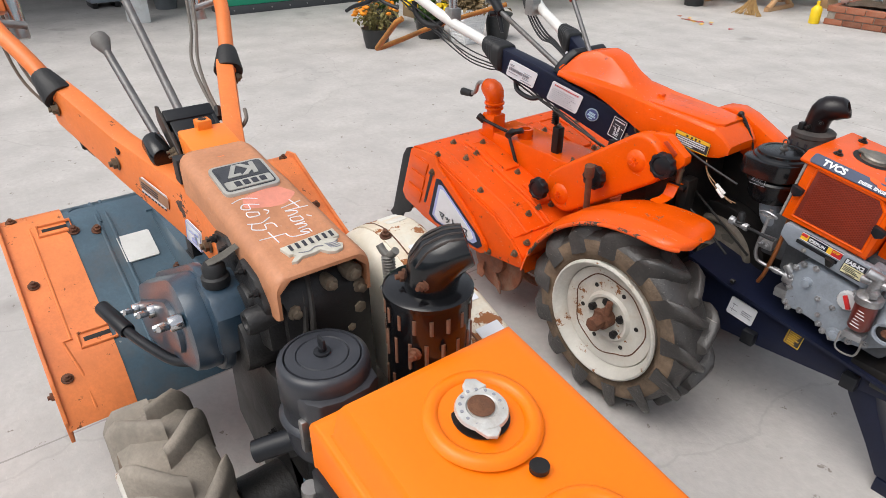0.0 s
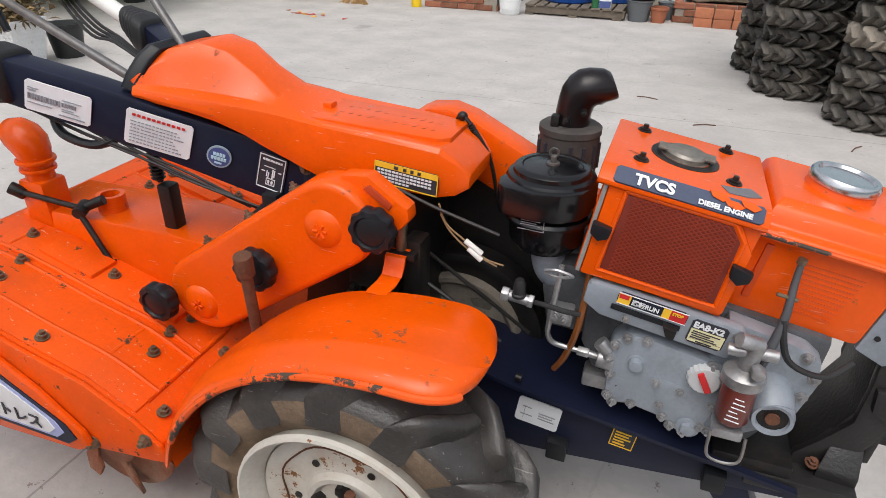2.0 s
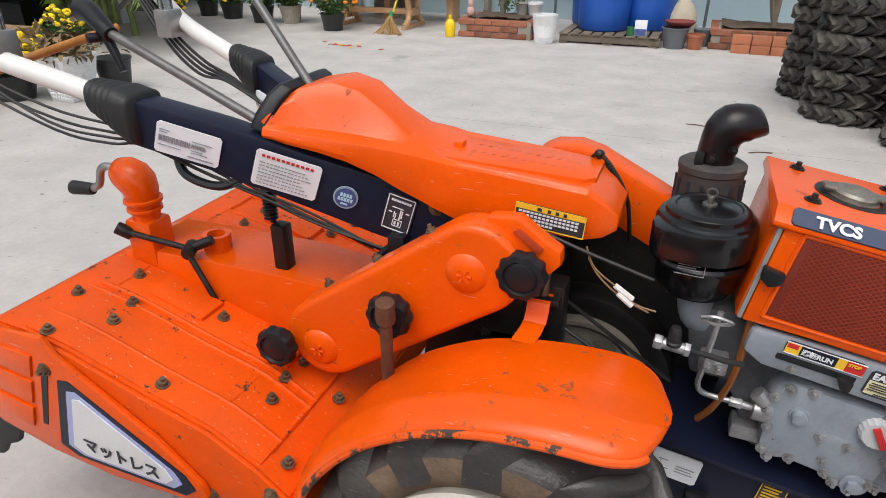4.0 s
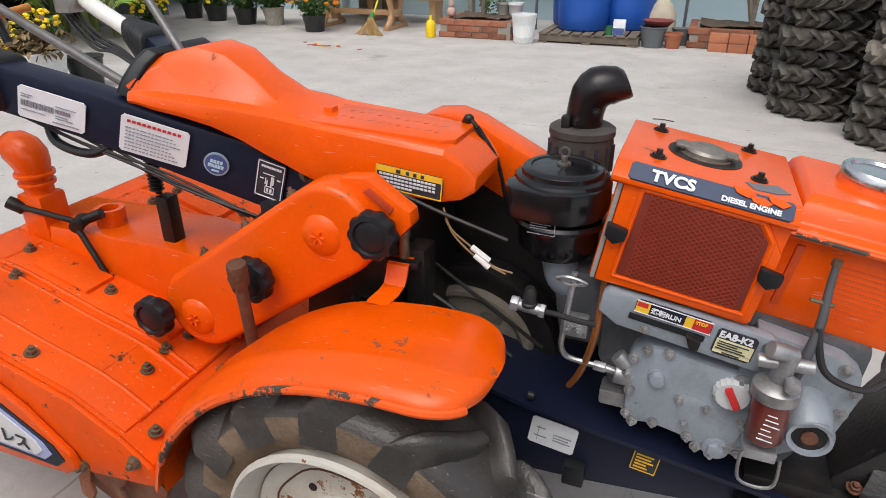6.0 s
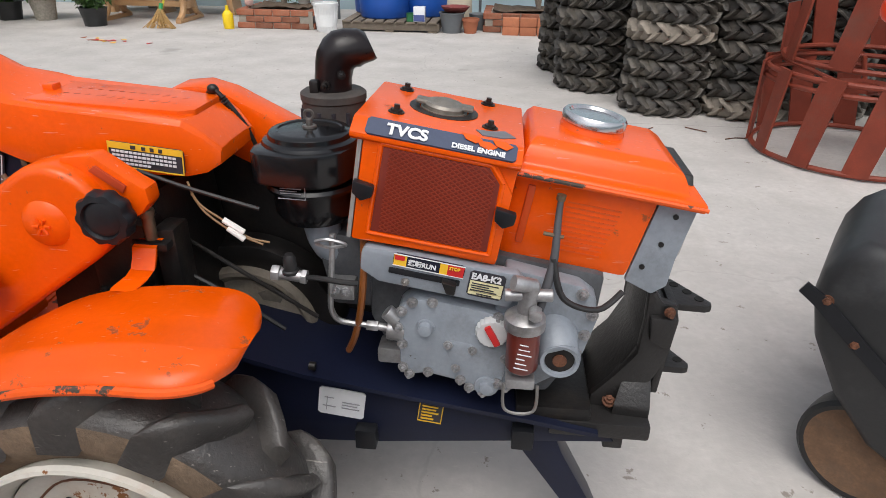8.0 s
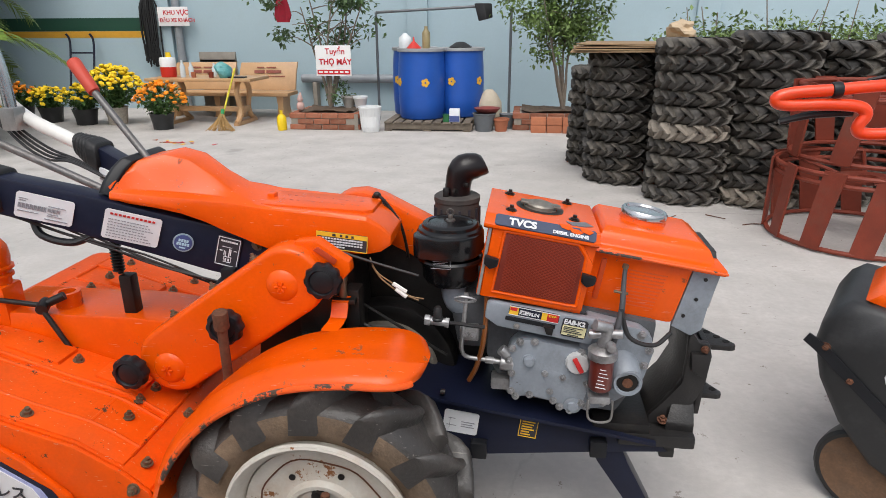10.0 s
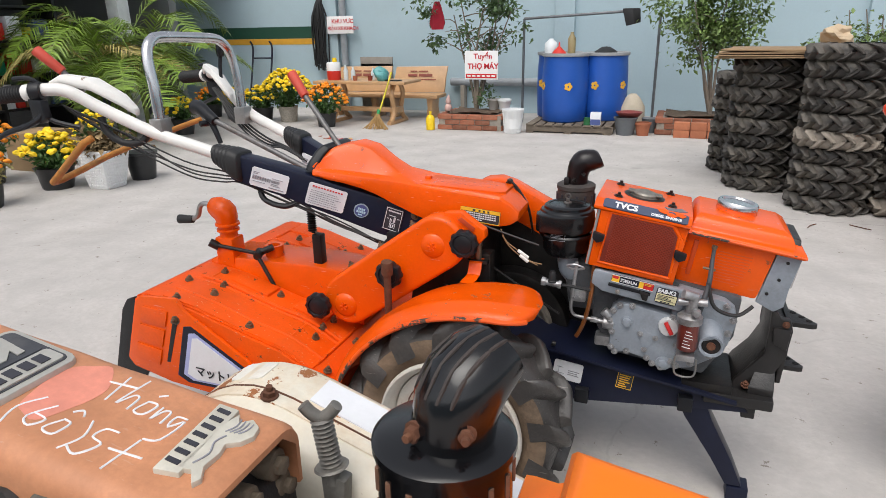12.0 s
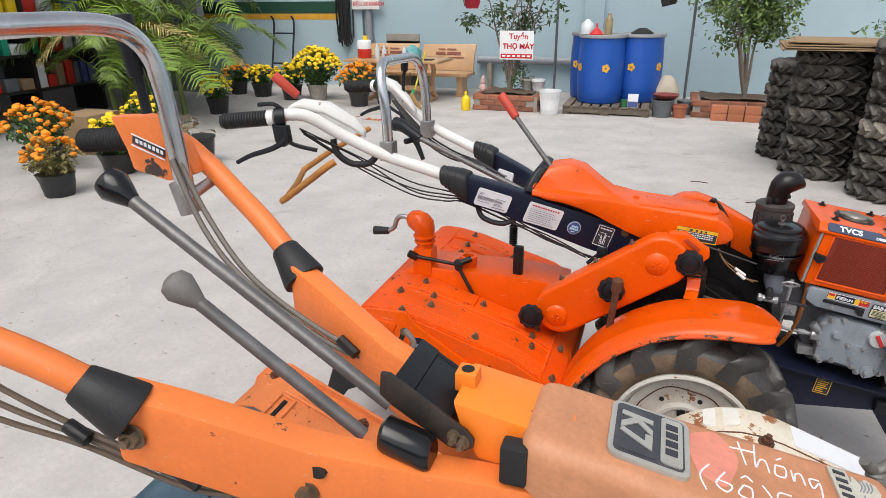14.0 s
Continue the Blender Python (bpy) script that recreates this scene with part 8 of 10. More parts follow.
# air cleaner
bm = nb()
C = (0.252, -1.034, 0.032)
lathe(bm, [(0.0, 0.60), (0.040, 0.60), (0.058, 0.612), (0.062, 0.64), (0.062, 0.660), (0.067, 0.663), (0.069, 0.668), (0.067, 0.673), (0.062, 0.676), (0.062, 0.70), (0.064, 0.703), (0.064, 0.748), (0.062, 0.757), (0.057, 0.762), (0.0535, 0.7625), (0.0520, 0.7585), (0.0505, 0.7625), (0.037, 0.7640), (0.0355, 0.7620), (0.034, 0.7640), (0.012, 0.7655), (0.0, 0.7655)], C, (0, 0, 1), 44)
loft(bm, [[(C[0] + x, C[1] + y, z + C[2]) for x, y in ((0.0, -0.062), (0.050, -0.052), (0.066, -0.040), (0.073, -0.012), (0.070, 0.030), (0.056, 0.052), (0.0, 0.060))] for z in (0.700, 0.738)], bev=0.006)
SHEEN = mat("satin_blue_black", (0.028, 0.030, 0.037), 0.36, vary=0.2, dirt=0.2, dirt_color=(0.08, 0.08, 0.085), bump=0.04)
ac2 = part("air_cleaner", bm, SHEEN, A, "satin black round air cleaner")
bm = nb()
cyl(bm, (C[0], C[1], 0.795), (C[0], C[1], 0.801), 0.012, 18, bev=0.002)
cyl(bm, (C[0], C[1], 0.800), (C[0], C[1], 0.808), 0.006, 12, bev=0.001)
loft(bm, [[(C[0] + dx, C[1] + dy, z) for dx, dy in ((-0.009, -0.0022), (0.009, -0.0022), (0.009, 0.0022), (-0.009, 0.0022))] for z in (0.807, 0.822)], bev=0.0015)
part("wing_nut", bm, SATIN, ac2)
bm = nb()
tube(bm, [(0.235, -1.075, 0.650), (0.222, -1.100, 0.643), (0.205, -1.135, 0.632)], 0.017, 14, 4)
part("spout", bm, SATIN, ac2, "black angled spout")
bm = nb()
for x, y in ((0.186, -1.060), (0.290, -1.088)):
    box(bm, x - 0.006, x + 0.006, y - 0.006, y + 0.006, 0.68, 0.735, 0.003)
part("clamps", bm, STEEL, ac2)
# muffler
bm = nb()
Mc = (0.283, -0.880, -0.006)
lathe(bm, [(0.0, 0.655), (0.052, 0.655), (0.0605, 0.665), (0.0605, 0.858), (0.064, 0.861), (0.064, 0.868), (0.058, 0.872), (0.0, 0.874)], Mc, (0, 0, 1), 40)
mf2 = part("muffler", bm, BLACK, A, "gloss black slotted muffler")
# thin brown rods stand for the three rows of slots
bm = nb()
for row, (z0, z1) in enumerate(((0.69, 0.74), (0.765, 0.808), (0.825, 0.848))):
    for k in range(16):
        a = math.tau * (k + 0.3 * row) / 16
        x, y = Mc[0] + 0.0597 * math.cos(a), Mc[1] + 0.0597 * math.sin(a)
        cyl(bm, (x, y, z0 - 0.006), (x, y, z1 - 0.006), 0.0032, 6)
part("slots", bm, mat("slot_brown", (0.20, 0.10, 0.06), 0.7, vary=0.4), mf2)
bm = nb()
RT = [(cx, cz, r, tl) for cx, cz, r, tl in ((0.284, 0.865, 0.034, 0.0), (0.286, 0.890, 0.035, 0.08), (0.291, 0.912, 0.037, 0.32), (0.301, 0.929, 0.038, 0.72), (0.316, 0.939, 0.036, 1.1), (0.330, 0.942, 0.032, 1.3))]
IN = [(0.3305, 0.942, 0.028, 1.3), (0.320, 0.940, 0.028, 1.2), (0.306, 0.928, 0.028, 0.8)]
TURN = Matrix.Translation((0.292, -0.882, 0.862)) @ pose(0, 0, 0, 0, 0, 60) @ Matrix.Diagonal((1.09, 1.04, 0.86, 1)) @ Matrix.Translation((-0.284, 0.888, -0.865))
loft(bm, [[(cx + r * math.cos(math.tau * k / 20) * math.cos(tl), -0.888 + r * math.sin(math.tau * k / 20), cz - r * math.cos(math.tau * k / 20) * math.sin(tl)) for k in range(20)] for cx, cz, r, tl in RT + IN], m=TURN)
el2 = part("elbow", bm, BLACK, mf2, "gloss black exhaust elbow")
bm = nb()
for j in (-2, -1, 0, 1, 2):
    pts = []
    for cx, cz, r, tl in RT[2:]:
        a = math.pi + j * 0.33
        pts.append((cx + (r - 0.0018) * math.cos(a) * math.cos(tl), -0.888 + (r - 0.0018) * math.sin(a), cz - (r - 0.0018) * math.cos(a) * math.sin(tl)))
    tube(bm, pts, 0.0023, 6, 3, m=TURN)
part("slots", bm, mat("slot_grey", (0.035, 0.025, 0.022), 0.6, vary=0.3), el2)
bm = nb()
hexbolt(bm, (0.268, -0.908, 0.880), (-0.3, -1, 0), 0.0075)
hexbolt(bm, (0.312, -0.908, 0.888), (0.3, -1, 0), 0.0065)
hexbolt(bm, (0.321, -0.930, 0.789), (0.6, -1, 0), 0.007)
part("bolts", bm, RUST, mf2)
# cream belt guard with its spring
def guard_ring(y, k):
    return [(x, y, z) for x, z in stadium(0.02, 0.672, 0.132 + k, 0.36, 0.575, 0.11 + k, 16)]
bm = loft(nb(), [guard_ring(y, k) for y, k in ((-0.846, -0.034), (-0.843, -0.020), (-0.836, -0.010), (-0.826, -0.004), (-0.812, 0.0), (-0.724, 0.0), (-0.720, -0.005))])
cg = part("belt_guard", bm, CREAM, A, "rusty cream belt guard with vents", 50)
bm = nb()
loft(bm, [guard_ring(y, k) for y, k in ((-0.806, -0.002), (-0.8055, 0.0022), (-0.800, 0.0032), (-0.728, 0.0030), (-0.718, -0.003), (-0.717, -0.008))])
part("rim_band", bm, RUSTCREAM, cg, "rust-eaten overlapping rim band", 50)
bm = nb()
loft(bm, [guard_ring(y, 0.0040) for y in (-0.7885, -0.786)])
part("seam", bm, RUST, cg, "rusty seam of the guard")
gn = Vector((0.3336, 0, 0.9427))
bm = nb()
hexbolt(bm, Vector((0.040, -0.798, 0.8050)), (0.15, -0.1, 1), 0.0075)
part("bolt", bm, RUST, cg, "rusty hex bolt")
bm = nb()
for k in range(4):
    for row in range(3):
        x = 0.175 + k * 0.020
        z = 0.690 - row * 0.034 - k * 0.006
        box(bm, x, x + 0.010, -0.8465, -0.8425, z, z + 0.020, 0.002)
part("slots", bm, DARK, cg)
TORN = mat("stained_paper", (0.70, 0.68, 0.62), 0.6, vary=0.1, scale=20, dirt=0.4, dirt_color=(0.45, 0.28, 0.14), chips=0.10, chip_color=(0.5, 0.4, 0.25), chip_scale=26, bump=0.05)
gu = Vector((0.9427, 0, -0.3336))
for dist, ln in ((0.015, 0.150), (0.215, 0.105)):
    o = Vector((0.064, -0.778, 0.7964)) + gu * dist + gn * 0.0036
    sticker("label_plate", cg, PAPER, o, gu, (0, 1, 0), ln, 0.046, "faded white paper label", 0.0014, 0.001)
sticker("label_plate", cg, TORN, Vector((-0.036, -0.772, 0.7950)), (1, 0, 0.25), (0, 1, 0), 0.048, 0.042, "torn stained paper label", 0.0016)
bm = nb()
SP0, SP1 = Vector((0.155, -0.862, 0.786)), Vector((0.146, -0.860, 0.838))
for k in range(11):
    lathe(bm, [(0.008, 0), (0.0115, 0.0020), (0.008, 0.0041)], SP0.lerp(SP1, k / 11), SP1 - SP0, 14)
cyl(bm, SP0, SP1, 0.008, 10)
lathe(bm, [(0.0, 0.0), (0.016, 0.0), (0.018, 0.002), (0.016, 0.004), (0.0, 0.004)], SP0 - Vector((0, 0, 0.004)), SP1 - SP0, 20)
for sg in (-1, 1):
    tube(bm, [(0.146, -0.860, 0.836), (0.146 + sg * 0.009, -0.860 + sg * 0.003, 0.843), (0.146 + sg * 0.016, -0.860 + sg * 0.005, 0.852)], 0.0066, 10)
cyl(bm, (0.157, -0.864, 0.765), SP0, 0.007, 10)
loft(bm, [[(x, y, z) for x, z in ((0.144, 0.778), (0.172, 0.772), (0.168, 0.730), (0.152, 0.724), (0.146, 0.735))] for y in (-0.868, -0.850)], bev=0.003)
part("tension_spring", bm, mat("dull_grey_spring", (0.22, 0.21, 0.19), 0.55, metal=0.4, vary=0.3, scale=30, dirt=0.4, dirt_color=(0.10, 0.08, 0.06), bump=0.1), A, "dark belt tension spring and bolt")


# ---------------------------------------------------------------- tyre stacks
STK = new("tmp_tyre", mesh_of(tyre_mesh(0.272, 0.122, 0.165, 13, lug_h=0.034), "tyre", STACKED, 45))
tyre_label = "worn black farm tyre lying in a stack"
rs = random.Random(11)
tagged(STK, tyre_label, "tyre", "stacked farm tyres")
STK.name = "tyre"
TANM = STK.data.copy()
TANM.materials.clear()
TANM.materials.append(TAN)
first = True
STACKS = [(1.085, 4.16, 9, 1.0), (1.00, 4.78, 8, 1.0), (1.475, 3.60, 10, 1.0), (1.955, 3.58, 10, 1.08), (2.44, 3.66, 10, 1.02), (2.95, 3.75, 10, 1.05), (1.62, 4.20, 9, 1.0), (2.15, 4.25, 10, 1.0), (3.45, 3.9, 9, 1.0), (2.75, 4.35, 9, 1.0)]
for si, (x, y, n, k) in enumerate(STACKS):
    z = 0.0
    for i in range(n):
        hgt = rs.choice((0.112, 0.118, 0.124)) * 0.92
        m = Matrix.Translation((x + rs.uniform(-0.012, 0.012), y + rs.uniform(-0.012, 0.012), z + hgt / 2 + 0.002)) @ pose(0, 0, 0, 90 + rs.uniform(-1, 1), 0, 0) @ pose(0, 0, 0, 0, rs.uniform(0, 360), 0)
        sc = k * rs.uniform(0.975, 1.02)
        if first:
            ob = STK
            ob.matrix_basis = m
            first = False
        else:
            ob = copy_thing(STK, m)
        ob.scale = (sc, hgt / 0.122, sc)
        if (si == 2 and i == 4) or (si == 3 and i == 0):
            ob.data = TANM
            tagged(ob, "tan dusty farm tyre lying in a stack")
        z += hgt
CARD = mat("brown_cardboard", (0.30, 0.20, 0.11), 0.85, vary=0.15, scale=5, dirt=0.2, bump=0.1)
for i in range(5):
    bm = nb()
    a = rs.uniform(-0.1, 0.1)
    box(bm, -0.42 + rs.uniform(-0.03, 0.03), 0.40, -0.32, 0.30 + rs.uniform(-0.03, 0.03), 0, 0.009, 0.002)
    ob = solid("cardboard_sheet", bm, CARD, "flat brown cardboard sheet on the tyres", "cardboard", "cardboard sheets")
    ob.matrix_basis = pose(1.10 + i * 0.02, 4.12, 0.985 + i * 0.012, rs.uniform(-1, 1), rs.uniform(-1.5, 1.5), math.degrees(a) - 8)
bm = nb()
bmesh.ops.create_icosphere(bm, subdivisions=3, radius=0.1)
for v in bm.verts:
    nn = noise.noise(v.co * 14)
    v.co = v.co * (1 + 0.7 * nn)
    v.co.z *= 0.7
ob = solid("crumpled_paper", bm, mat("kraft_paper", (0.52, 0.40, 0.27), 0.85, vary=0.12), "crumpled light brown kraft paper", "paper", angle=15)
ob.location = (1.46, 4.05, 1.12)


# ---------------------------------------------------------------- iron cage wheels
def cage_wheel(c, z, R, H, n, label, phase):
    cw = thing("cage_wheel", (c[0], c[1], z), label, "cage wheel", "iron cage wheels")
    for zz, rr in ((0.02, R), (H - 0.02, R), (H - 0.07, R * 0.99)):
        bm = nb()
        pts = [(c[0] + rr * math.cos(math.tau * k / 40), c[1] + rr * math.sin(math.tau * k / 40), z + zz) for k in range(41)]
        tube(bm, pts, 0.013, 8, 1)
        part("ring", bm, CAGE, cw, "round bar ring")
    for k in range(n):
        a = math.tau * k / n + phase
        d, s = Vector((math.cos(a), math.sin(a), 0)), Vector((-math.sin(a), math.cos(a), 0))
        b0 = Vector(c + (0,)) + Vector((0, 0, z))
        bm = nb()
        lean = 0.07
        ring0 = [b0 + d * (R + o) + s * w_ + Vector((0, 0, 0.015)) for o, w_ in ((-0.006, -0.055), (0.006, -0.055), (0.02, 0.055), (0.008, 0.055))]
        ring1 = [b0 + d * (R + o) + s * (w_ + lean) + Vector((0, 0, H)) for o, w_ in ((-0.006, -0.06), (0.006, -0.06), (0.02, 0.06), (0.008, 0.06))]
        loft(bm, [ring0, ring1])
        part("paddle", bm, CAGE, cw)
        if k % 2 == 0:
            bm = tube(nb(), [b0 + d * 0.12 + Vector((0, 0, H * 0.75)), b0 + d * R + Vector((0, 0, H - 0.03))], 0.012, 8, 1)
            part("spoke", bm, CAGE, cw)
    bm = lathe(nb(), [(0.05, 0), (0.15, 0), (0.15, 0.02), (0.05, 0.02), (0.05, 0)], (c[0], c[1], z + H * 0.75), (0, 0, 1), 28)
    part("hub_plate", bm, CAGE, cw, "round hub plate")
    return cw
cage_wheel((2.27, 2.80), 0.0, 0.47, 0.44, 12, "red oxide iron cage wheel lying on the concrete", 0.15)
cage_wheel((2.31, 2.84), 0.445, 0.43, 0.42, 9, "red oxide iron cage wheel stacked on another", 0.4)

# ---------------------------------------------------------------- third machine
C3 = thing("power_tiller", (1.45, 0.55, 0), "dark power tiller rear with black cover and orange handles", "power tiller", "power tillers in the yard")
M3 = Matrix.Translation((1.085, 0.49, -0.015)) @ pose(0, 0, 0, 0, 0, -30)
BLK3 = mat("scuffed_black_plastic", (0.022, 0.023, 0.025), 0.45, vary=0.2, scale=10, dirt=0.3, dirt_color=(0.075, 0.075, 0.075), bump=0.08)
bm = nb()
OUT = [(0.01, 0.545), (-0.012, 0.50), (-0.018, 0.45), (0.005, 0.36), (0.06, 0.26), (0.14, 0.17), (0.30, 0.09), (0.75, 0.09), (0.75, 0.50), (0.32, 0.505), (0.20, 0.53), (0.10, 0.565), (0.04, 0.57)]
cen3 = (0.35, 0.33)
rings = []
for k, y in ((0.93, -0.03), (0.985, -0.018), (1.0, 0.0), (1.0, 0.30)):
    rings.append([(cen3[0] + (x - cen3[0]) * k, y, cen3[1] + (z - cen3[1]) * k) for x, z in OUT])
loft(bm, rings, m=M3)
cv = part("rear_cover", bm, BLK3, C3, "scuffed black rear cover", 50)
bm = nb()
for q in ((-0.012, 0.47), (0.05, 0.40), (0.15, 0.30), (0.3, 0.20)):
    hexbolt(bm, (q[0] + 0.02, -0.03, q[1] - 0.02), (0, -1, 0), 0.008, 0.006, m=M3)
part("bolts", bm, RUST, cv)
bm = loft(nb(), [[(x, y, z) for x, z in ((-0.03, 0.475), (0.01, 0.455), (0.32, 0.19), (0.31, 0.17), (-0.01, 0.435), (-0.04, 0.455))] for y in (-0.034, -0.026)], m=M3)
part("trim_strip", bm, SATIN, cv, "black trim strip")
bm = nb()
tube(bm, [(0.22 + 0.085 * math.cos(a) * (1 - 0.12 * abs(math.sin(a))), -0.034, 0.375 + 0.055 * math.sin(a) - 0.45 * 0.085 * math.cos(a)) for a in [math.tau * k / 24 for k in range(25)]], 0.0035, 6, 1, m=M3)
ov = part("oval_mark", bm, PAPER, cv, "white oval outline")
bm = nb()
for k in range(4):
    x = 0.165 + k * 0.03
    z = 0.392 - k * 0.0135
    box(bm, x, x + 0.018, -0.036, -0.032, z - 0.012, z - 0.006, 0.0, m=M3)
    box(bm, x + 0.006, x + 0.011, -0.036, -0.032, z - 0.024, z + 0.008, 0.0, m=M3)
part("bars", bm, PAPER, ov)
bm = loft(nb(), [[(x, y, z) for x, z in ((0.06, 0.57), (0.30, 0.52), (0.74, 0.52), (0.74, 0.60), (0.20, 0.60), (0.09, 0.595))] for y in (0.0, 0.26)], bev=0.012, m=M3)
part("top_cover", bm, RED, C3, "orange top cover")
bm = nb()
cyl(bm, (0.20, -0.01, 0.60), (0.24, -0.05, 0.55), 0.012, 12, m=M3)
cyl(bm, (0.23, 0.0, 0.58), (0.23, 0.0, 0.66), 0.010, 10, m=M3)
part("fitting", bm, STEEL, C3)
Wc = Vector((1.225, 0.445, 0.112))
bm = nb()
ax = M3.to_3x3() @ Vector((0.25, 1, 0.0))
lathe(bm, [(0.0, -0.03), (0.085, -0.028), (0.098, -0.034), (0.110, -0.026), (0.112, 0.0), (0.110, 0.026), (0.098, 0.034), (0.0, 0.03)], Wc, ax, 36)
gw = part("gauge_wheel", bm, mat("rusty_gauge_wheel", (0.16, 0.09, 0.05), 0.8, vary=0.35, scale=18, dirt=0.4, dirt_color=(0.07, 0.06, 0.05), bump=0.4), C3, "rusty brown gauge wheel")
bm = lathe(nb(), [(0.096, -0.0345), (0.105, -0.037), (0.113, -0.028), (0.1145, 0.0), (0.113, 0.028), (0.105, 0.037), (0.096, 0.0345)], Wc, ax, 36)
part("tyre", bm, RUBBER, gw, "thin black rubber rim")
bm = nb()
cyl(bm, Wc + Vector((0, 0.05, 0)), Wc + Vector((0.02, 0.06, 0.30)), 0.014, 10)
box(bm, 1.3, 1.7, 0.45, 0.60, 0.22, 0.50, 0.02)
part("gear_body", bm, DARK, C3, "dark gear body")
bm = nb()
tube(bm, [(1.95, 0.95, 0.93), (1.55, 0.90, 1.01), (1.30, 0.86, 1.005), (1.16, 0.85, 0.993), (1.06, 0.85, 0.985), (1.018, 0.85, 0.972), (1.022, 0.85, 0.957), (1.06, 0.85, 0.952), (1.15, 0.85, 0.955), (1.225, 0.85, 0.950), (1.248, 0.85, 0.93), (1.235, 0.85, 0.903), (1.238, 0.85, 0.884), (1.27, 0.85, 0.878), (1.40, 0.84, 0.875), (1.70, 0.80, 0.80)], 0.0165, 14, 4)
hb3 = part("handlebar", bm, TUBEOR, C3, "glossy orange bent handlebar")
bm = nb()
cyl(bm, (1.15, 0.85, 0.992), (1.175, 0.85, 0.994), 0.021, 14, bev=0.003)
tube(bm, [(1.04, 0.87, 0.905), (1.12, 0.87, 0.925), (1.22, 0.87, 0.935)], 0.008, 8, 4, 0.014)
tube(bm, [(1.25, 0.88, 1.015), (1.35, 0.88, 1.035), (1.45, 0.9, 1.02)], 0.006, 6)
part("lever", bm, SATIN, hb3, "black hand lever")
bm = nb()
cyl(bm, (1.70, 0.80, 0.80), (1.75, 0.70, 0.50), 0.03, 12)
cyl(bm, (1.95, 0.95, 0.93), (1.85, 0.75, 0.50), 0.03, 12)
box(bm, 1.45, 2.1, 0.55, 0.85, 0.35, 0.55, 0.03)
part("body", bm, RED, C3, "orange machine body")
for y in (0.42, 0.98):
    bm = merge(nb(), tyre_mesh(0.27, 0.13, 0.165, 13), Matrix.Translation((1.95, y, 0.27)))
    part("tyre", bm, TYRE, C3, "lugged farm tyre", 45)
bm = cyl(nb(), (1.95, 0.40, 0.27), (1.95, 1.0, 0.27), 0.165, 24)
part("axle", bm, RIM, C3, "cream rims")
bm = box(nb(), 1.35, 2.5, 0.62, 0.80, 0.24, 0.36, 0.02)
part("frame_rail", bm, DARK, C3)

# ---------------------------------------------------------------- planters, drums, pallet
BRICK = mat("red_brick", (0.28, 0.095, 0.05), 0.85, vary=0.2, scale=14, dirt=0.35, dirt_color=(0.24, 0.19, 0.14), bump=0.4, random_tint=0.3)
MORTAR = mat("dirty_mortar", (0.30, 0.27, 0.23), 0.9, vary=0.2, bump=0.3)
SOIL = mat("dry_soil", (0.11, 0.075, 0.05), 0.95, vary=0.4, scale=20, bump=0.8)
brick_mesh = mesh_of(box(nb(), -0.095, 0.095, -0.04, 0.04, -0.0285, 0.0285, 0.004, seg=1), "brick", BRICK)
def planter(x0, x1, y0, y1, courses, label, turn=0.0):
    P = thing("brick_planter", ((x0 + x1) / 2, y0, 0), label, "planter", "brick planters")
    h = courses * 0.066
    bm = box(nb(), x0 + 0.02, x1 - 0.02, y0 + 0.015, y1 - 0.015, 0.0, h - 0.012, 0.0)
    part("mortar_core", bm, MORTAR, P)
    bm = nb()
    bmesh.ops.create_grid(bm, x_segments=14, y_segments=10, size=0.5)
    for v in bm.verts:
        v.co = Vector((x0 + 0.1 + (v.co.x + 0.5) * (x1 - x0 - 0.2), y0 + 0.1 + (v.co.y + 0.5) * (y1 - y0 - 0.2), h + 0.01 + 0.025 * noise.noise(v.co * 9)))
    part("soil", bm, SOIL, P, "dry brown soil")
    for c in range(courses):
        z = 0.033 + c * 0.066
        off = 0.1 if c % 2 else 0.0
        runs = []
        x = x0 + 0.1 + off
        while x < x1 - 0.06:
            runs += [(x, y0 + 0.04, 0), (x, y1 - 0.04, 0)]
            x += 0.2
        y = y0 + 0.12 + off
        while y < y1 - 0.05:
            runs += [(x0 + 0.04, y, 90), (x1 - 0.04, y, 90)]
            y += 0.2
        for bx, by, a in runs:
            ob = new("brick", brick_mesh)
            adopt(ob, P)
            ob.matrix_basis = pose(bx, by, z, rs.uniform(-1, 1), rs.uniform(-1, 1), a + rs.uniform(-2, 2))
    return P
planter(-2.46, -1.60, 6.44, 7.15, 3, "low red brick planter with dry soil")
planter(0.20, 1.35, 6.62, 7.4, 3, "low red brick planter with worn edges")
blk = mat("orange_clay_block", (0.42, 0.15, 0.075), 0.85, vary=0.15, dirt=0.2, bump=0.3, random_tint=0.15)
for i, (x, y) in enumerate(((0.50, 6.50), (0.68, 6.49), (0.86, 6.48))):
    bm = nb()
    for k in range(2):
        box(bm, x - 0.085, x + 0.085, y - 0.05, y + 0.05, k * 0.088, k * 0.088 + 0.085, 0.004)
    solid("clay_block", bm, blk, "pair of orange clay blocks against the planter", "brick", "clay blocks")

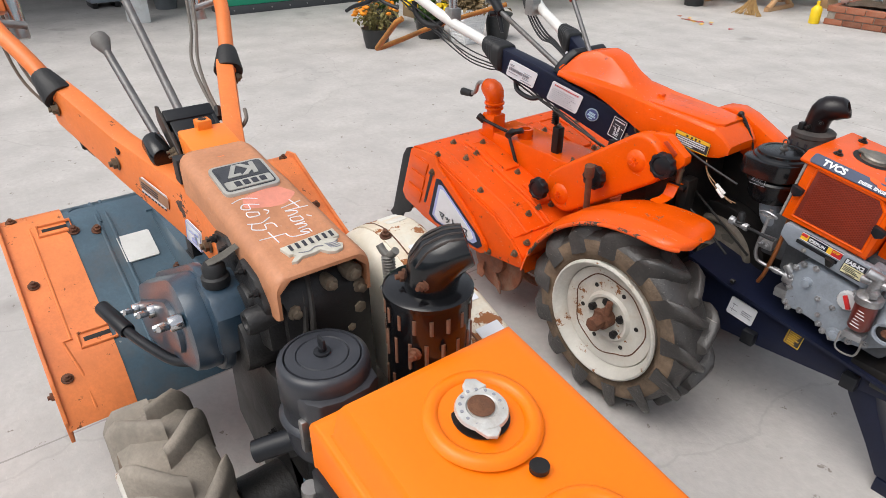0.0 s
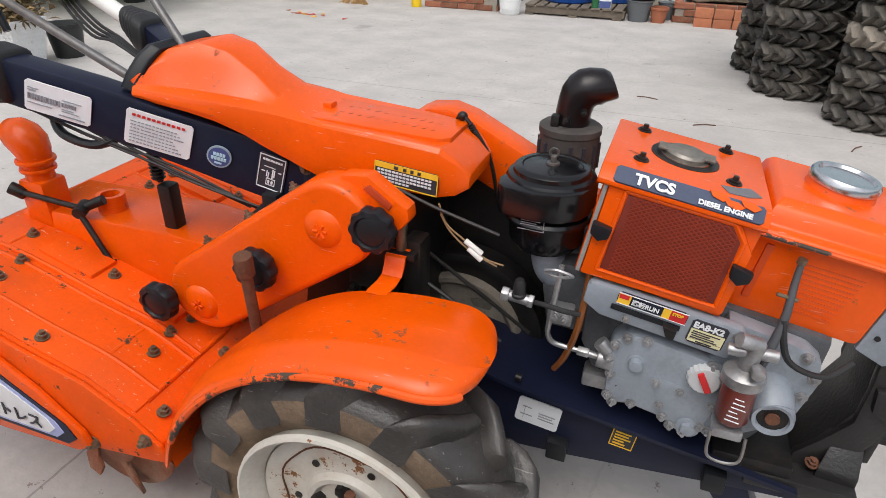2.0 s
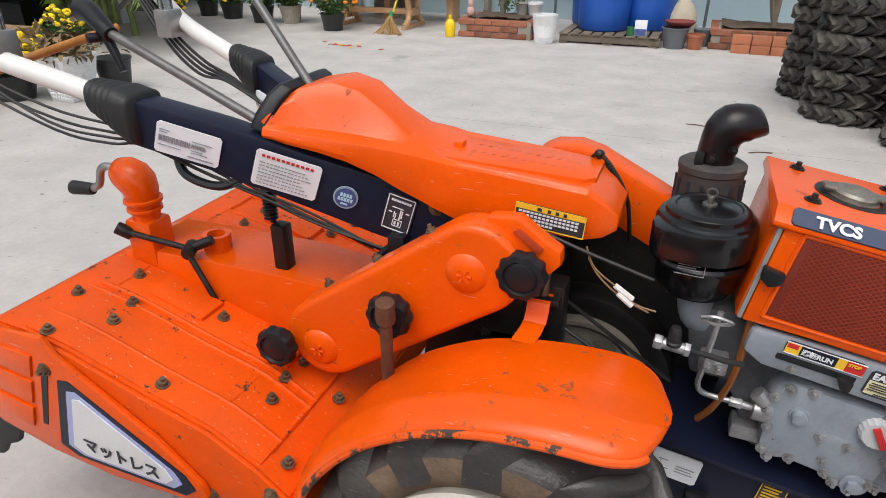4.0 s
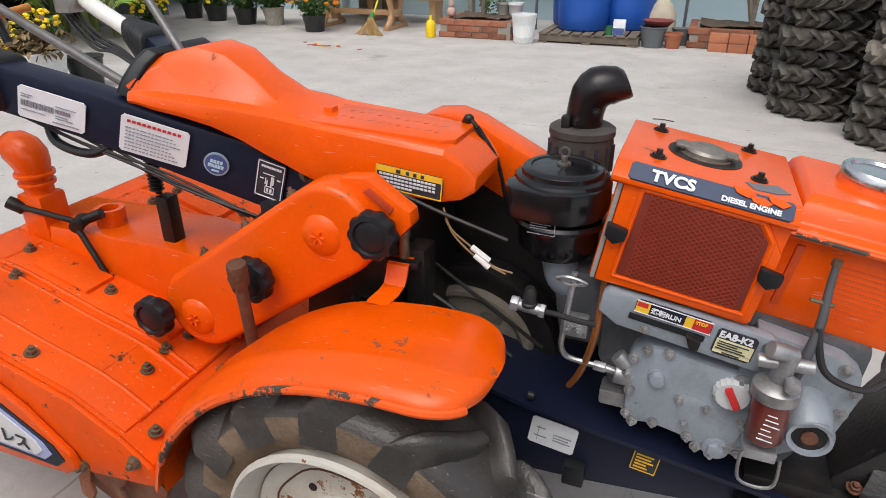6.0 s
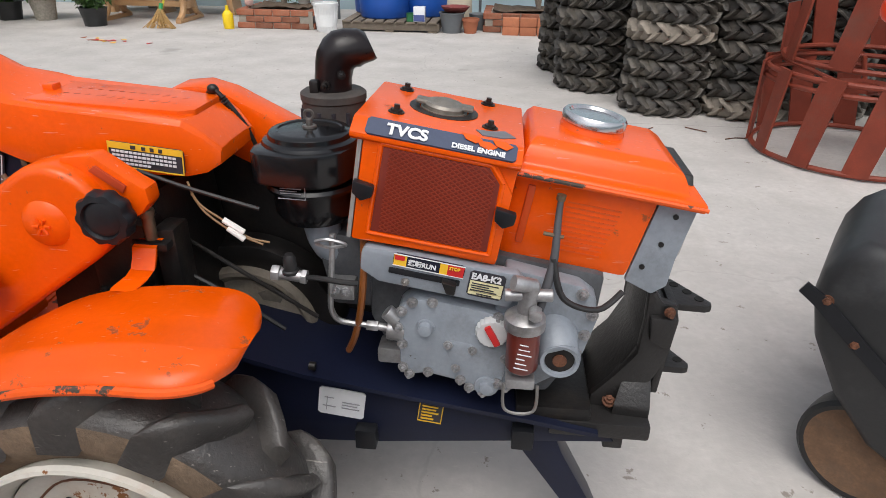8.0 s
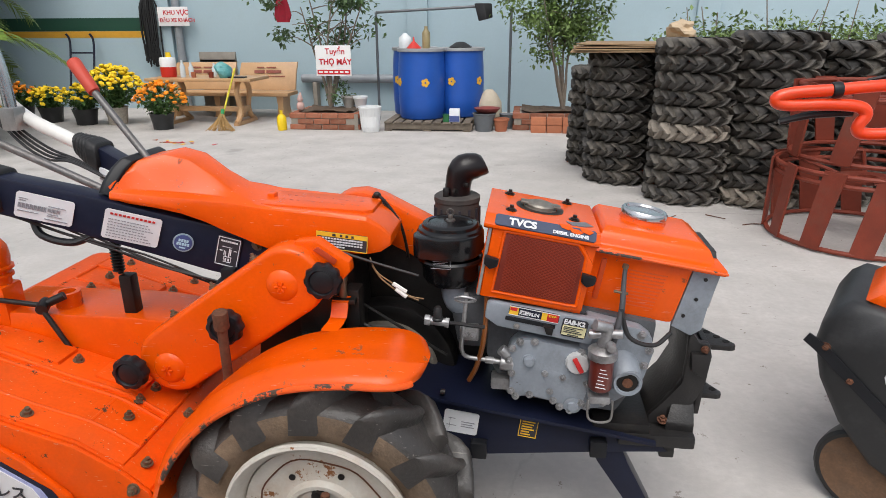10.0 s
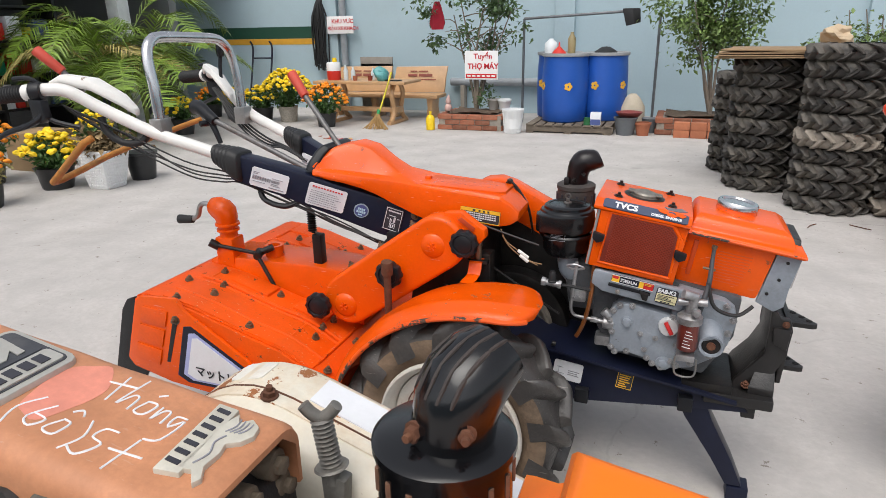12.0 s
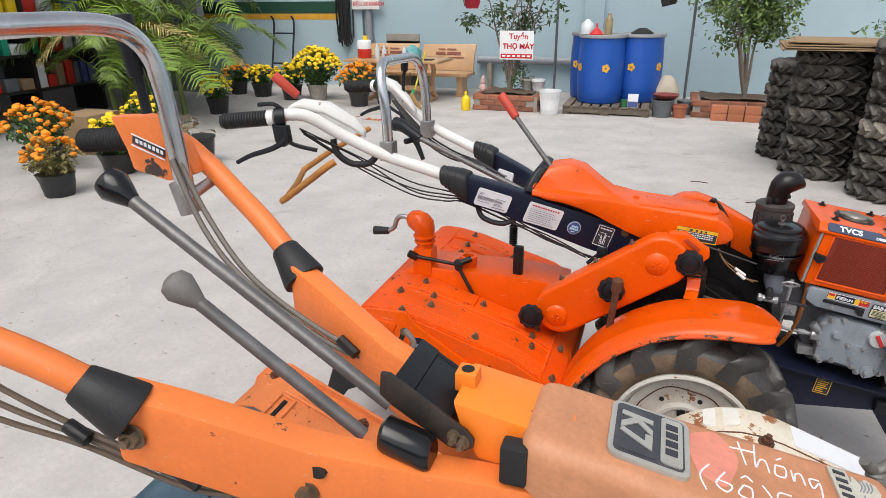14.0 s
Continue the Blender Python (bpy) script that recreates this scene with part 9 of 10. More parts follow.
WOODG = mat("grey_pallet_wood", (0.16, 0.13, 0.10), 0.85, vary=0.3, scale=12, dirt=0.3, bump=0.3, random_tint=0.25)
PAL = thing("pallet", (-0.78, 6.9, 0), "weathered grey wooden pallet under the drums", "pallet")
for i in range(3):
    bm = box(nb(), -1.30, -0.26, 6.46 + i * 0.48, 6.55 + i * 0.48, 0.018, 0.090, 0.004)
    part("stringer", bm, WOODG, PAL)
for i in range(9):
    bm = box(nb(), -1.30 + i * 0.116, -1.30 + i * 0.116 + 0.092, 6.44, 7.55, 0.090, 0.108, 0.003)
    part("slat", bm, WOODG, PAL)
    bm = box(nb(), -1.30 + i * 0.116, -1.30 + i * 0.116 + 0.092, 6.44, 7.55, 0.0, 0.016, 0.003)
    if i % 4 == 0:
        part("slat", bm, WOODG, PAL)
BLUE = mat("blue_plastic", (0.012, 0.085, 0.40), 0.38, vary=0.1, scale=4, dirt=0.12, dirt_color=(0.05, 0.13, 0.35), bump=0.03)
LIDG = mat("grey_drum_lid", (0.30, 0.31, 0.32), 0.6, vary=0.15, dirt=0.2)
GOLD = mat("yellow_flower_print", (0.75, 0.40, 0.03), 0.5)
def drum(x, y, a):
    D = thing("plastic_drum", (x, y, 0.108), "blue plastic drum with grey clamp lid on a pallet", "drum", "blue drums")
    bm = lathe(nb(), [(0.0, 0.108), (0.255, 0.110), (0.268, 0.125), (0.278, 0.30), (0.284, 0.50), (0.280, 0.70), (0.268, 0.86), (0.270, 0.885), (0.27, 0.895), (0.0, 0.90)], (x, y, 0), (0, 0, 1), 44)
    body = part("body", bm, BLUE, D, "blue barrel body", 50)
    bm = lathe(nb(), [(0.286, 0.885), (0.290, 0.890), (0.290, 0.918), (0.284, 0.924), (0.262, 0.922), (0.255, 0.912), (0.0, 0.914)], (x, y, 0), (0, 0, 1), 44)
    part("lid", bm, LIDG, D, "grey clamp lid")
    for aa in (a - 0.75, a + 0.55):
        d = Vector((math.sin(aa), -math.cos(aa), 0))
        bm = nb()
        s = Vector((d.y * -1, d.x, 0))
        for k in range(5):
            t = math.tau * k / 5
            p = Vector((x, y, 0.54)) + d * 0.284 + s * 0.03 * math.cos(t) + Vector((0, 0, 0.03 * math.sin(t)))
            cyl(bm, p - d * 0.002, p + d * 0.003, 0.021, 12)
        part("flower_print", bm, GOLD, body, "yellow flower print")
    return D
drum(-0.91, 6.86, -0.25)
drum(-0.46, 7.10, 0.45)
drum(-1.06, 7.28, 0.0)

def lathe_thing(name, prof, at, material, label, category, group="", n=28):
    return solid(name, lathe(nb(), prof, at, (0, 0, 1), n), material, label, category, group, angle=50)
PLASW = mat("white_plastic", (0.74, 0.75, 0.75), 0.45, vary=0.04, dirt=0.1, bump=0.02)
WHPOT = thing("plant_pot", (-1.45, 6.38, 0), "empty white fluted plastic pot", "pot")
bm = lathe(nb(), [(0, 0), (0.095, 0), (0.10, 0.01), (0.125, 0.25), (0.135, 0.265), (0.135, 0.29), (0.125, 0.292), (0.11, 0.06), (0, 0.05)], (-1.45, 6.38, 0), (0, 0, 1), 32)
part("body", bm, PLASW, WHPOT)
bm = nb()
for k in range(22):
    a = math.tau * k / 22
    tube(bm, [(-1.45 + 0.101 * math.cos(a), 6.38 + 0.101 * math.sin(a), 0.015), (-1.45 + 0.1255 * math.cos(a + 0.15), 6.38 + 0.1255 * math.sin(a + 0.15), 0.25)], 0.004, 5, 1)
part("ribs", bm, PLASW, WHPOT)
REDPL = mat("red_plastic", (0.55, 0.025, 0.015), 0.4, vary=0.06, bump=0.02)
YELPL = mat("yellow_plastic", (0.80, 0.55, 0.01), 0.4, vary=0.08, dirt=0.1, bump=0.02)
GREYPL = mat("grey_plastic", (0.12, 0.13, 0.14), 0.55, vary=0.15, dirt=0.2)
TERRA = mat("terracotta", (0.36, 0.12, 0.06), 0.8, vary=0.15, dirt=0.2)
BOTTLE = mat("murky_bottle", (0.30, 0.24, 0.12), 0.3, vary=0.2)
lathe_thing("funnel", [(0.0, 0.912), (0.085, 0.914), (0.088, 0.925), (0.03, 0.985), (0.012, 1.0), (0.008, 1.05), (0, 1.05)], (-0.99, 6.80, 0), REDPL, "red plastic funnel upside down on a drum", "funnel")
lathe_thing("bottle", [(0, 0.914), (0.045, 0.916), (0.048, 0.95), (0.048, 1.09), (0.03, 1.12), (0.02, 1.14), (0.022, 1.165), (0, 1.167)], (-0.86, 6.92, 0), BOTTLE, "murky brown plastic bottle on a drum", "bottle")
lathe_thing("jug", [(0, 0.914), (0.075, 0.918), (0.08, 0.96), (0.075, 1.04), (0.035, 1.07), (0.025, 1.09), (0, 1.09)], (-1.12, 6.95, 0), mat("clear_white_plastic", (0.66, 0.70, 0.72), 0.3, vary=0.05), "white plastic jug on a drum", "jug")
lathe_thing("bowl", [(0, 0.914), (0.13, 0.916), (0.14, 0.93), (0.10, 0.955), (0.05, 0.985), (0.0, 0.99)], (-0.46, 7.05, 0), RUBBER, "black bowl upside down on a drum", "bowl")
lathe_thing("bottle", [(0, 0), (0.052, 0.002), (0.056, 0.02), (0.056, 0.15), (0.035, 0.18), (0.018, 0.19), (0.018, 0.235), (0, 0.237)], (-2.53, 6.38, 0), YELPL, "yellow plastic bottle with dark cap", "bottle")
lathe_thing("paint_can", [(0, 0.108), (0.045, 0.108), (0.045, 0.19), (0.048, 0.195), (0, 0.196)], (-0.565, 6.50, 0), mat("green_tin", (0.03, 0.16, 0.06), 0.35, metal=0.3), "small green tin can", "can")
bm = box(nb(), -0.53, -0.41, 6.46, 6.54, 0.108, 0.26, 0.003)
ct = solid("carton", bm, PAPER, "white and blue printed carton", "carton")
bm = box(nb(), -0.528, -0.412, 6.455, 6.459, 0.115, 0.18, 0.0)
part("print_field", bm, SKYBLUE, ct, "blue print")
lathe_thing("bucket", [(0, 0), (0.10, 0.0), (0.13, 0.19), (0.14, 0.195), (0.14, 0.205), (0.125, 0.205), (0.10, 0.02), (0, 0.015)], (-0.13, 6.56, 0), GREYPL, "grey plastic bucket beside the drums", "bucket")
lathe_thing("plant_pot", [(0, 0), (0.065, 0), (0.085, 0.12), (0.095, 0.125), (0.095, 0.15), (0.08, 0.15), (0.06, 0.02), (0, 0.02)], (0.07, 6.55, 0), TERRA, "small terracotta pot on the concrete", "pot")
lathe_thing("basin", [(0, 0.205), (0.11, 0.205), (0.15, 0.25), (0.155, 0.26), (0.14, 0.26), (0.10, 0.215), (0, 0.212)], (-0.10, 6.62, 0), mat("dark_red_basin", (0.22, 0.05, 0.045), 0.5), "dark red basin on a bucket", "basin")
lathe_thing("sack", [(0, 0), (0.13, 0.0), (0.16, 0.10), (0.15, 0.28), (0.09, 0.38), (0.04, 0.43), (0, 0.43)], (-0.10, 7.05, 0), mat("pale_sack", (0.48, 0.42, 0.33), 0.9, vary=0.12), "tied pale woven sack", "sack")
lathe_thing("plant_pot", [(0, 0), (0.07, 0), (0.10, 0.15), (0.105, 0.17), (0.09, 0.17), (0.0, 0.13)], (0.14, 6.80, 0), GREYPL, "dark plastic pot beside a planter", "pot")
for i, (x, y) in enumerate(((-1.86, 6.98), (-1.70, 6.93))):
    lathe_thing("plant_pot", [(0, 0.20), (0.06, 0.20), (0.085, 0.32), (0.092, 0.325), (0.092, 0.35), (0.08, 0.35), (0, 0.31)], (x, y, 0), mat("stone_grey_pot", (0.38, 0.36, 0.33), 0.8, vary=0.1) if i == 0 else PLASW, "small pale pot on the planter", "pot", "pots on the planter")
# figurine: plain shape
bm = nb()
ball(bm, (-2.37, 6.62, 0.255), 0.05, 0.045, 0.06, 12)
ball(bm, (-2.37, 6.62, 0.335), 0.036, 0.036, 0.04, 12)
cyl(bm, (-2.37, 6.62, 0.36), (-2.36, 6.62, 0.42), 0.03, 12, r2=0.006)
solid("figurine", bm, mat("faded_pink_plaster", (0.55, 0.36, 0.32), 0.7, vary=0.2), "small faded plaster figurine on the planter", "figurine")
# pole frame with a dark cloth
PF = thing("pole_frame", (-0.7, 7.45, 0), "thin grey steel pole frame behind the drums", "frame")
POLE = mat("dull_grey_pole", (0.16, 0.17, 0.18), 0.5, metal=0.4, vary=0.15, dirt=0.2)
for a, b in (((-1.57, 7.4, 0), (-1.57, 7.4, 1.335)), ((0.13, 7.4, 0), (0.13, 7.4, 1.40)), ((-1.57, 7.4, 1.335), (-0.20, 7.4, 1.40))):
    part("pole", cyl(nb(), a, b, 0.017, 12), POLE, PF)
bm = nb()
loft(bm, [[(-0.33 + dx, 7.36 + dy, z) for dx, dy in ((0, 0), (0.12, -0.02), (0.22, 0.02), (0.10, 0.06))] for z in (1.43,)] + [[(-0.27 + dx * 0.8, 7.36 + dy, 1.22 + dx * 0.2) for dx, dy in ((0, 0), (0.12, -0.03), (0.22, 0.02), (0.10, 0.07))]], bev=0.01)
part("cloth", bm, RUBBER, PF, "dark cloth over the bar")

# ---------------------------------------------------------------- trees
LEAF = mat("tree_leaf", (0.13, 0.20, 0.05), 0.5, vary=0.3, scale=6, bump=0.0, random_tint=0.45, island=True)
LEAFD = mat("dark_leaf", (0.075, 0.135, 0.045), 0.5, vary=0.3, scale=6, bump=0.0, random_tint=0.4, island=True)
BARK = mat("grey_bark", (0.20, 0.165, 0.13), 0.9, vary=0.25, scale=18, bump=0.5)
def leaves(pts, size, rng, droop=0.3):
    """Many small folded leaves about the points."""
    vs, fs = [], []
    for p in pts:
        d = Vector((rng.gauss(0, 1), rng.gauss(0, 1), rng.gauss(0, 0.7) - droop)).normalized()
        s = d.cross(Vector((rng.gauss(0, 0.4), rng.gauss(0, 0.4), 1))).normalized()
        u = s.cross(d)
        L = size * rng.uniform(0.7, 1.25)
        W = L * 0.26
        b = len(vs)
        vs += [p, p + d * L * 0.45 + s * W + u * W * 0.35, p + d * L * 0.45, p + d * L * 0.45 - s * W + u * W * 0.35, p + d * L - u * L * 0.08]
        fs += [(b, b + 1, b + 2), (b, b + 2, b + 3), (b + 1, b + 4, b + 2), (b + 2, b + 4, b + 3)]
    me = bpy.data.meshes.new("leaves")
    me.from_pydata(vs, [], fs)
    return me
def tree(at, stems, centre, spread, count, size, material, label, seed, clumps=16):
    rng = random.Random(seed)
    T = thing("tree", at, label, "tree", "young yard trees")
    bm, tips = nb(), []
    for i in range(stems):
        tip = Vector(centre) + Vector((rng.uniform(-0.6, 0.6) * spread[0], rng.uniform(-0.5, 0.5) * spread[1], rng.uniform(-0.5, 0.3) * spread[2]))
        a = Vector(at)
        mid = a.lerp(tip, 0.5) + Vector((rng.uniform(-0.06, 0.06), rng.uniform(-0.05, 0.05), 0.08))
        tube(bm, [a, a.lerp(mid, 0.5) + Vector((rng.uniform(-0.02, 0.02), 0, 0.02)), mid, tip], 0.026 if stems < 4 else 0.023, 7, 5, 0.006)
        for k in range(5):
            s = mid.lerp(tip, rng.uniform(0.0, 0.9))
            e = s + Vector((rng.uniform(-0.45, 0.45) * spread[0], rng.uniform(-0.4, 0.4) * spread[1], rng.uniform(0.0, 0.5) * spread[2]))
            tube(bm, [s, s.lerp(e, 0.5) + Vector((0, 0, 0.03)), e], 0.009, 5, 3, 0.003)
            tips += [e, s.lerp(e, 0.6)]
        tips.append(tip)
    part("trunk", bm, BARK, T, "slender grey branching trunk")
    cs = []
    for k in range(clumps):
        base = rng.choice(tips) if k % 3 else Vector(centre) + Vector((rng.uniform(-1, 1) * spread[0], rng.uniform(-1, 1) * spread[1], rng.uniform(-0.6, 1) * spread[2]))
        cs.append((base, rng.uniform(0.10, 0.22)))
    pts = []
    for k in range(count):
        c, r = rng.choice(cs)
        v = Vector((rng.gauss(0, 1), rng.gauss(0, 1), rng.gauss(0, 0.75)))
        pts.append(c + v * r * 0.55)
    me = leaves(pts, size, rng)
    me.materials.append(material)
    ob = new("crown", me)
    adopt(ob, T)
    tagged(ob, "loose crown of small green leaves", kind="stuff")
    return T
tree((-2.08, 6.92, 0.18), 6, (-1.95, 6.95, 1.55), (0.85, 0.5, 0.45), 1500, 0.080, LEAFD, "multi-stemmed young tree with sparse dark leaves in a planter", 5, 22)
tree((0.80, 7.0, 0.18), 5, (0.66, 7.0, 1.42), (0.66, 0.5, 0.45), 5200, 0.066, LEAF, "young tree with airy bright green crown in a planter", 8, 34)
bm = nb()
pts = []
for k in range(140):
    pts.append(Vector((-1.98 + rs.gauss(0, 0.07), 6.95 + rs.gauss(0, 0.06), 0.38 + rs.gauss(0, 0.10))))
me = leaves(pts, 0.07, rs)
me.materials.append(LEAFD)
tagged(new("shrub", me), "small leafy shrub at the foot of a tree", "shrub")
bm = nb()
loft(bm, [[(-2.60 + dx * k, 6.88 + 0.02 * math.sin(dx * 40), z) for dx in (-0.10, -0.04, 0.03, 0.10)] + [(-2.60 + dx * k, 6.90 + 0.02 * math.sin(dx * 40), z) for dx in (0.10, 0.03, -0.04, -0.10)] for z, k in ((1.56, 0.35), (1.50, 0.6), (1.40, 0.9), (1.30, 1.1), (1.22, 0.8))])
solid("red_cloth", bm, mat("dark_red_cloth", (0.33, 0.012, 0.03), 0.85, vary=0.15, scale=20, bump=0.1), "dark red cloth hung on a branch", "cloth")
# plants behind the tyres
pts = []
for k in range(2600):
    cx = rs.choice((1.75, 2.05, 2.3, 2.6, 2.95, 3.3))
    pts.append(Vector((cx + rs.gauss(0, 0.13), 5.0 + rs.gauss(0, 0.2), 0.98 + abs(rs.gauss(0, 0.10)))))
me = leaves(pts, 0.05, rs, -0.3)
me.materials.append(LEAF)
hedge = thing("shrub", (2.4, 5.0, 0), "leafy green shrubs behind the tyres", "shrub")
ob = new("foliage", me)
adopt(ob, hedge)
tagged(ob, "long green leaves", kind="stuff")
bm = nb()
for k in range(14):
    x = 1.7 + k * 0.13
    tube(bm, [(x, 5.0, 0), (x + rs.uniform(-0.1, 0.1), 5.0, 0.6), (x + rs.uniform(-0.2, 0.2), 5.0 + rs.uniform(-0.2, 0.2), 1.1 + rs.uniform(0, 0.3))], 0.012, 6, 4, 0.004)
part("stem", bm, BARK, hedge)

# ---------------------------------------------------------------- table, bench and things by the wall
STONE = mat("polished_ochre_stone", (0.50, 0.30, 0.15), 0.35, vary=0.12, scale=6, dirt=0.2, dirt_color=(0.36, 0.21, 0.10), bump=0.03)
BROWNINK = mat("brown_engraving", (0.22, 0.05, 0.03), 0.6)
TB = thing("stone_table", (-3.67, 6.9, 0), "ochre polished stone table with curved trestle legs", "table")
part("tabletop", box(nb(), -4.36, -2.98, 6.62, 7.22, 0.535, 0.575, 0.012), STONE, TB)
for x in (-4.12, -3.22):
    bm = nb()
    for s in (-1, 1):
        tube(bm, [(x, 6.92 + s * 0.10, 0.535), (x, 6.92 + s * 0.19, 0.40), (x, 6.92 + s * 0.12, 0.22), (x, 6.92 + s * 0.16, 0.10), (x, 6.92 + s * 0.27, 0.03)], 0.035, 8, 5)
    box(bm, x - 0.035, x + 0.035, 6.82, 7.02, 0.14, 0.22, 0.008)
    box(bm, x - 0.03, x + 0.03, 6.62, 7.22, 0.0, 0.045, 0.006)
    part("trestle", bm, STONE, TB, "curved stone trestle")
part("stretcher", box(nb(), -4.12, -3.22, 6.88, 6.96, 0.15, 0.21, 0.006), STONE, TB)
def bench(x0, x1, y):
    bn = thing("stone_bench", ((x0 + x1) / 2, y, 0), "ochre stone bench with engraved backrest", "bench", "stone benches")
    bm = loft(nb(), [[(x0, y + 0.20, 0.34), (x1, y + 0.20, 0.34), (x1, y + 0.24, 0.34), (x0, y + 0.24, 0.34)], [(x0 + 0.01, y + 0.27, 0.55), (x1 - 0.0, y + 0.27, 0.55), (x1 - 0.0, y + 0.31, 0.55), (x0 + 0.01, y + 0.31, 0.55)], [(x0 + 0.02, y + 0.33, 0.70), (x1 + 0.015, y + 0.33, 0.71), (x1 + 0.015, y + 0.37, 0.71), (x0 + 0.02, y + 0.37, 0.70)]], bev=0.008)
    bk = part("backrest", bm, STONE, bn)
    part("seat", box(nb(), x0 - 0.02, x1 + 0.02, y - 0.16, y + 0.24, 0.285, 0.335, 0.012), STONE, bn)
    for x in (x0 + 0.12, x1 - 0.12):
        part("leg", loft(nb(), [[(x - w_, y - 0.10, z), (x + w_, y - 0.10, z), (x + w_, y + 0.18, z), (x - w_, y + 0.18, z)] for z, w_ in ((0.0, 0.06), (0.05, 0.05), (0.15, 0.035), (0.285, 0.05))], bev=0.006), STONE, bn)
    u, v = Vector((1, 0, 0)), Vector((0, 0.316, 0.949)).normalized()
    o = Vector((x0, y + 0.2415, 0.47))
    w_ = x1 - x0
    bars("print", bk, BROWNINK, o, u, v, [(w_ * 0.32, 0.165, w_ * 0.13, 0.018), (w_ * 0.49, 0.165, w_ * 0.17, 0.018), (w_ * 0.28, 0.095, w_ * 0.18, 0.04), (w_ * 0.49, 0.095, w_ * 0.26, 0.04), (w_ * 0.12, 0.045, w_ * 0.34, 0.014), (w_ * 0.5, 0.045, w_ * 0.32, 0.014)], 0.012)
bench(-4.62, -3.72, 7.55)
bench(-3.66, -2.83, 7.55)
bm = box(nb(), -4.30, -3.76, 7.98, 8.02, 0.72, 0.86, 0.004)
solid("board", bm, mat("grey_board", (0.28, 0.26, 0.23), 0.8, vary=0.15), "grey board leaning behind the bench", "board")
bpy.data.objects["board"].location.z = -0.02
# lower part takes a darker copy of the board grey as painted shade
bm = box(nb(), -4.30, -3.76, 7.98, 8.02, 0.0, 0.74, 0.004)
part("stand", bm, mat("shadowed_board", (0.25, 0.23, 0.2), 0.8), bpy.data.objects["board"])
CO = thing("water_cooler", (-4.15, 6.86, 0.575), "red and white drinks cooler jug on the table", "cooler")
part("body", lathe(nb(), [(0, 0.575), (0.090, 0.577), (0.094, 0.59), (0.097, 0.70), (0, 0.70)], (-4.15, 6.86, 0), (0, 0, 1), 28), REDPL, CO)
part("top", lathe(nb(), [(0.097, 0.70), (0.098, 0.72), (0.096, 0.80), (0.085, 0.815), (0, 0.818)], (-4.15, 6.86, 0), (0, 0, 1), 28), PLASW, CO, "white top")
part("cup", lathe(nb(), [(0, 0.818), (0.035, 0.818), (0.028, 0.875), (0, 0.876)], (-4.13, 6.86, 0), (0, 0, 1), 20), YELPL, CO, "yellow cup")
GLS = mat("clear_bottle", (0.55, 0.60, 0.62), 0.15, vary=0.05)
for i, (x, y, h) in enumerate(((-3.93, 6.80, 0.21), (-3.86, 6.88, 0.18), (-3.60, 6.98, 0.16))):
    lathe_thing("bottle", [(0, 0.575), (0.03, 0.576), (0.032, 0.60), (0.032, 0.575 + h * 0.62), (0.014, 0.575 + h * 0.85), (0.014, 0.575 + h), (0, 0.576 + h)], (x, y, 0), GLS, "clear plastic water bottle on the table", "bottle", "bottles on the table", 16)
for x, mt, lb in ((-3.78, TERRA, "small brown cup on the table"), (-3.55, CAGE, "small dark red cup on the table")):
    lathe_thing("cup", [(0, 0.575), (0.028, 0.575), (0.033, 0.64), (0.028, 0.64), (0.02, 0.58), (0, 0.58)], (x, 6.78, 0), mt, lb, "cup", "cups on the table", 16)
bm = nb()
bmesh.ops.create_icosphere(bm, subdivisions=3, radius=0.1)
for v in bm.verts:
    v.co = v.co * (1 + 0.45 * noise.noise(v.co * 12)) + Vector((-3.38, 6.78, 0.66))
solid("bag", bm, mat("teal_bag", (0.10, 0.33, 0.33), 0.4, vary=0.25, scale=20), "crumpled teal plastic bag on the table", "bag", angle=20)
solid("tray", box(nb(), -3.30, -3.10, 6.70, 6.82, 0.575, 0.59, 0.003), SATIN, "flat dark tray on the table", "tray")
# broom
BR = thing("broom", (-3.25, 6.28, 0), "straw broom with yellow banded handle leaning on the table", "broom")
part("handle", cyl(nb(), (-3.22, 6.28, 0.16), (-3.14, 6.58, 0.70), 0.012, 10), mat("yellow_green_handle", (0.60, 0.50, 0.03), 0.5, vary=0.3, scale=26), BR, "yellow banded handle")
bm = nb()
for k in range(70):
    a = rs.uniform(-1, 1)
    tube(bm, [(-3.225 + a * 0.015, 6.28 + rs.uniform(-0.015, 0.015), 0.20), (-3.235 + a * 0.09, 6.27 + rs.uniform(-0.03, 0.03), 0.09), (-3.25 + a * 0.18, 6.26 + rs.uniform(-0.05, 0.05), 0.004)], 0.004, 4, 2)
tagged(part("bristle", bm, mat("straw", (0.45, 0.28, 0.11), 0.85, vary=0.25), BR, "fanned straw bristles"), kind="stuff")
part("binding", cyl(nb(), (-3.224, 6.28, 0.17), (-3.215, 6.30, 0.25), 0.02, 10), mat("green_tape", (0.03, 0.30, 0.10), 0.5), BR, "green binding")
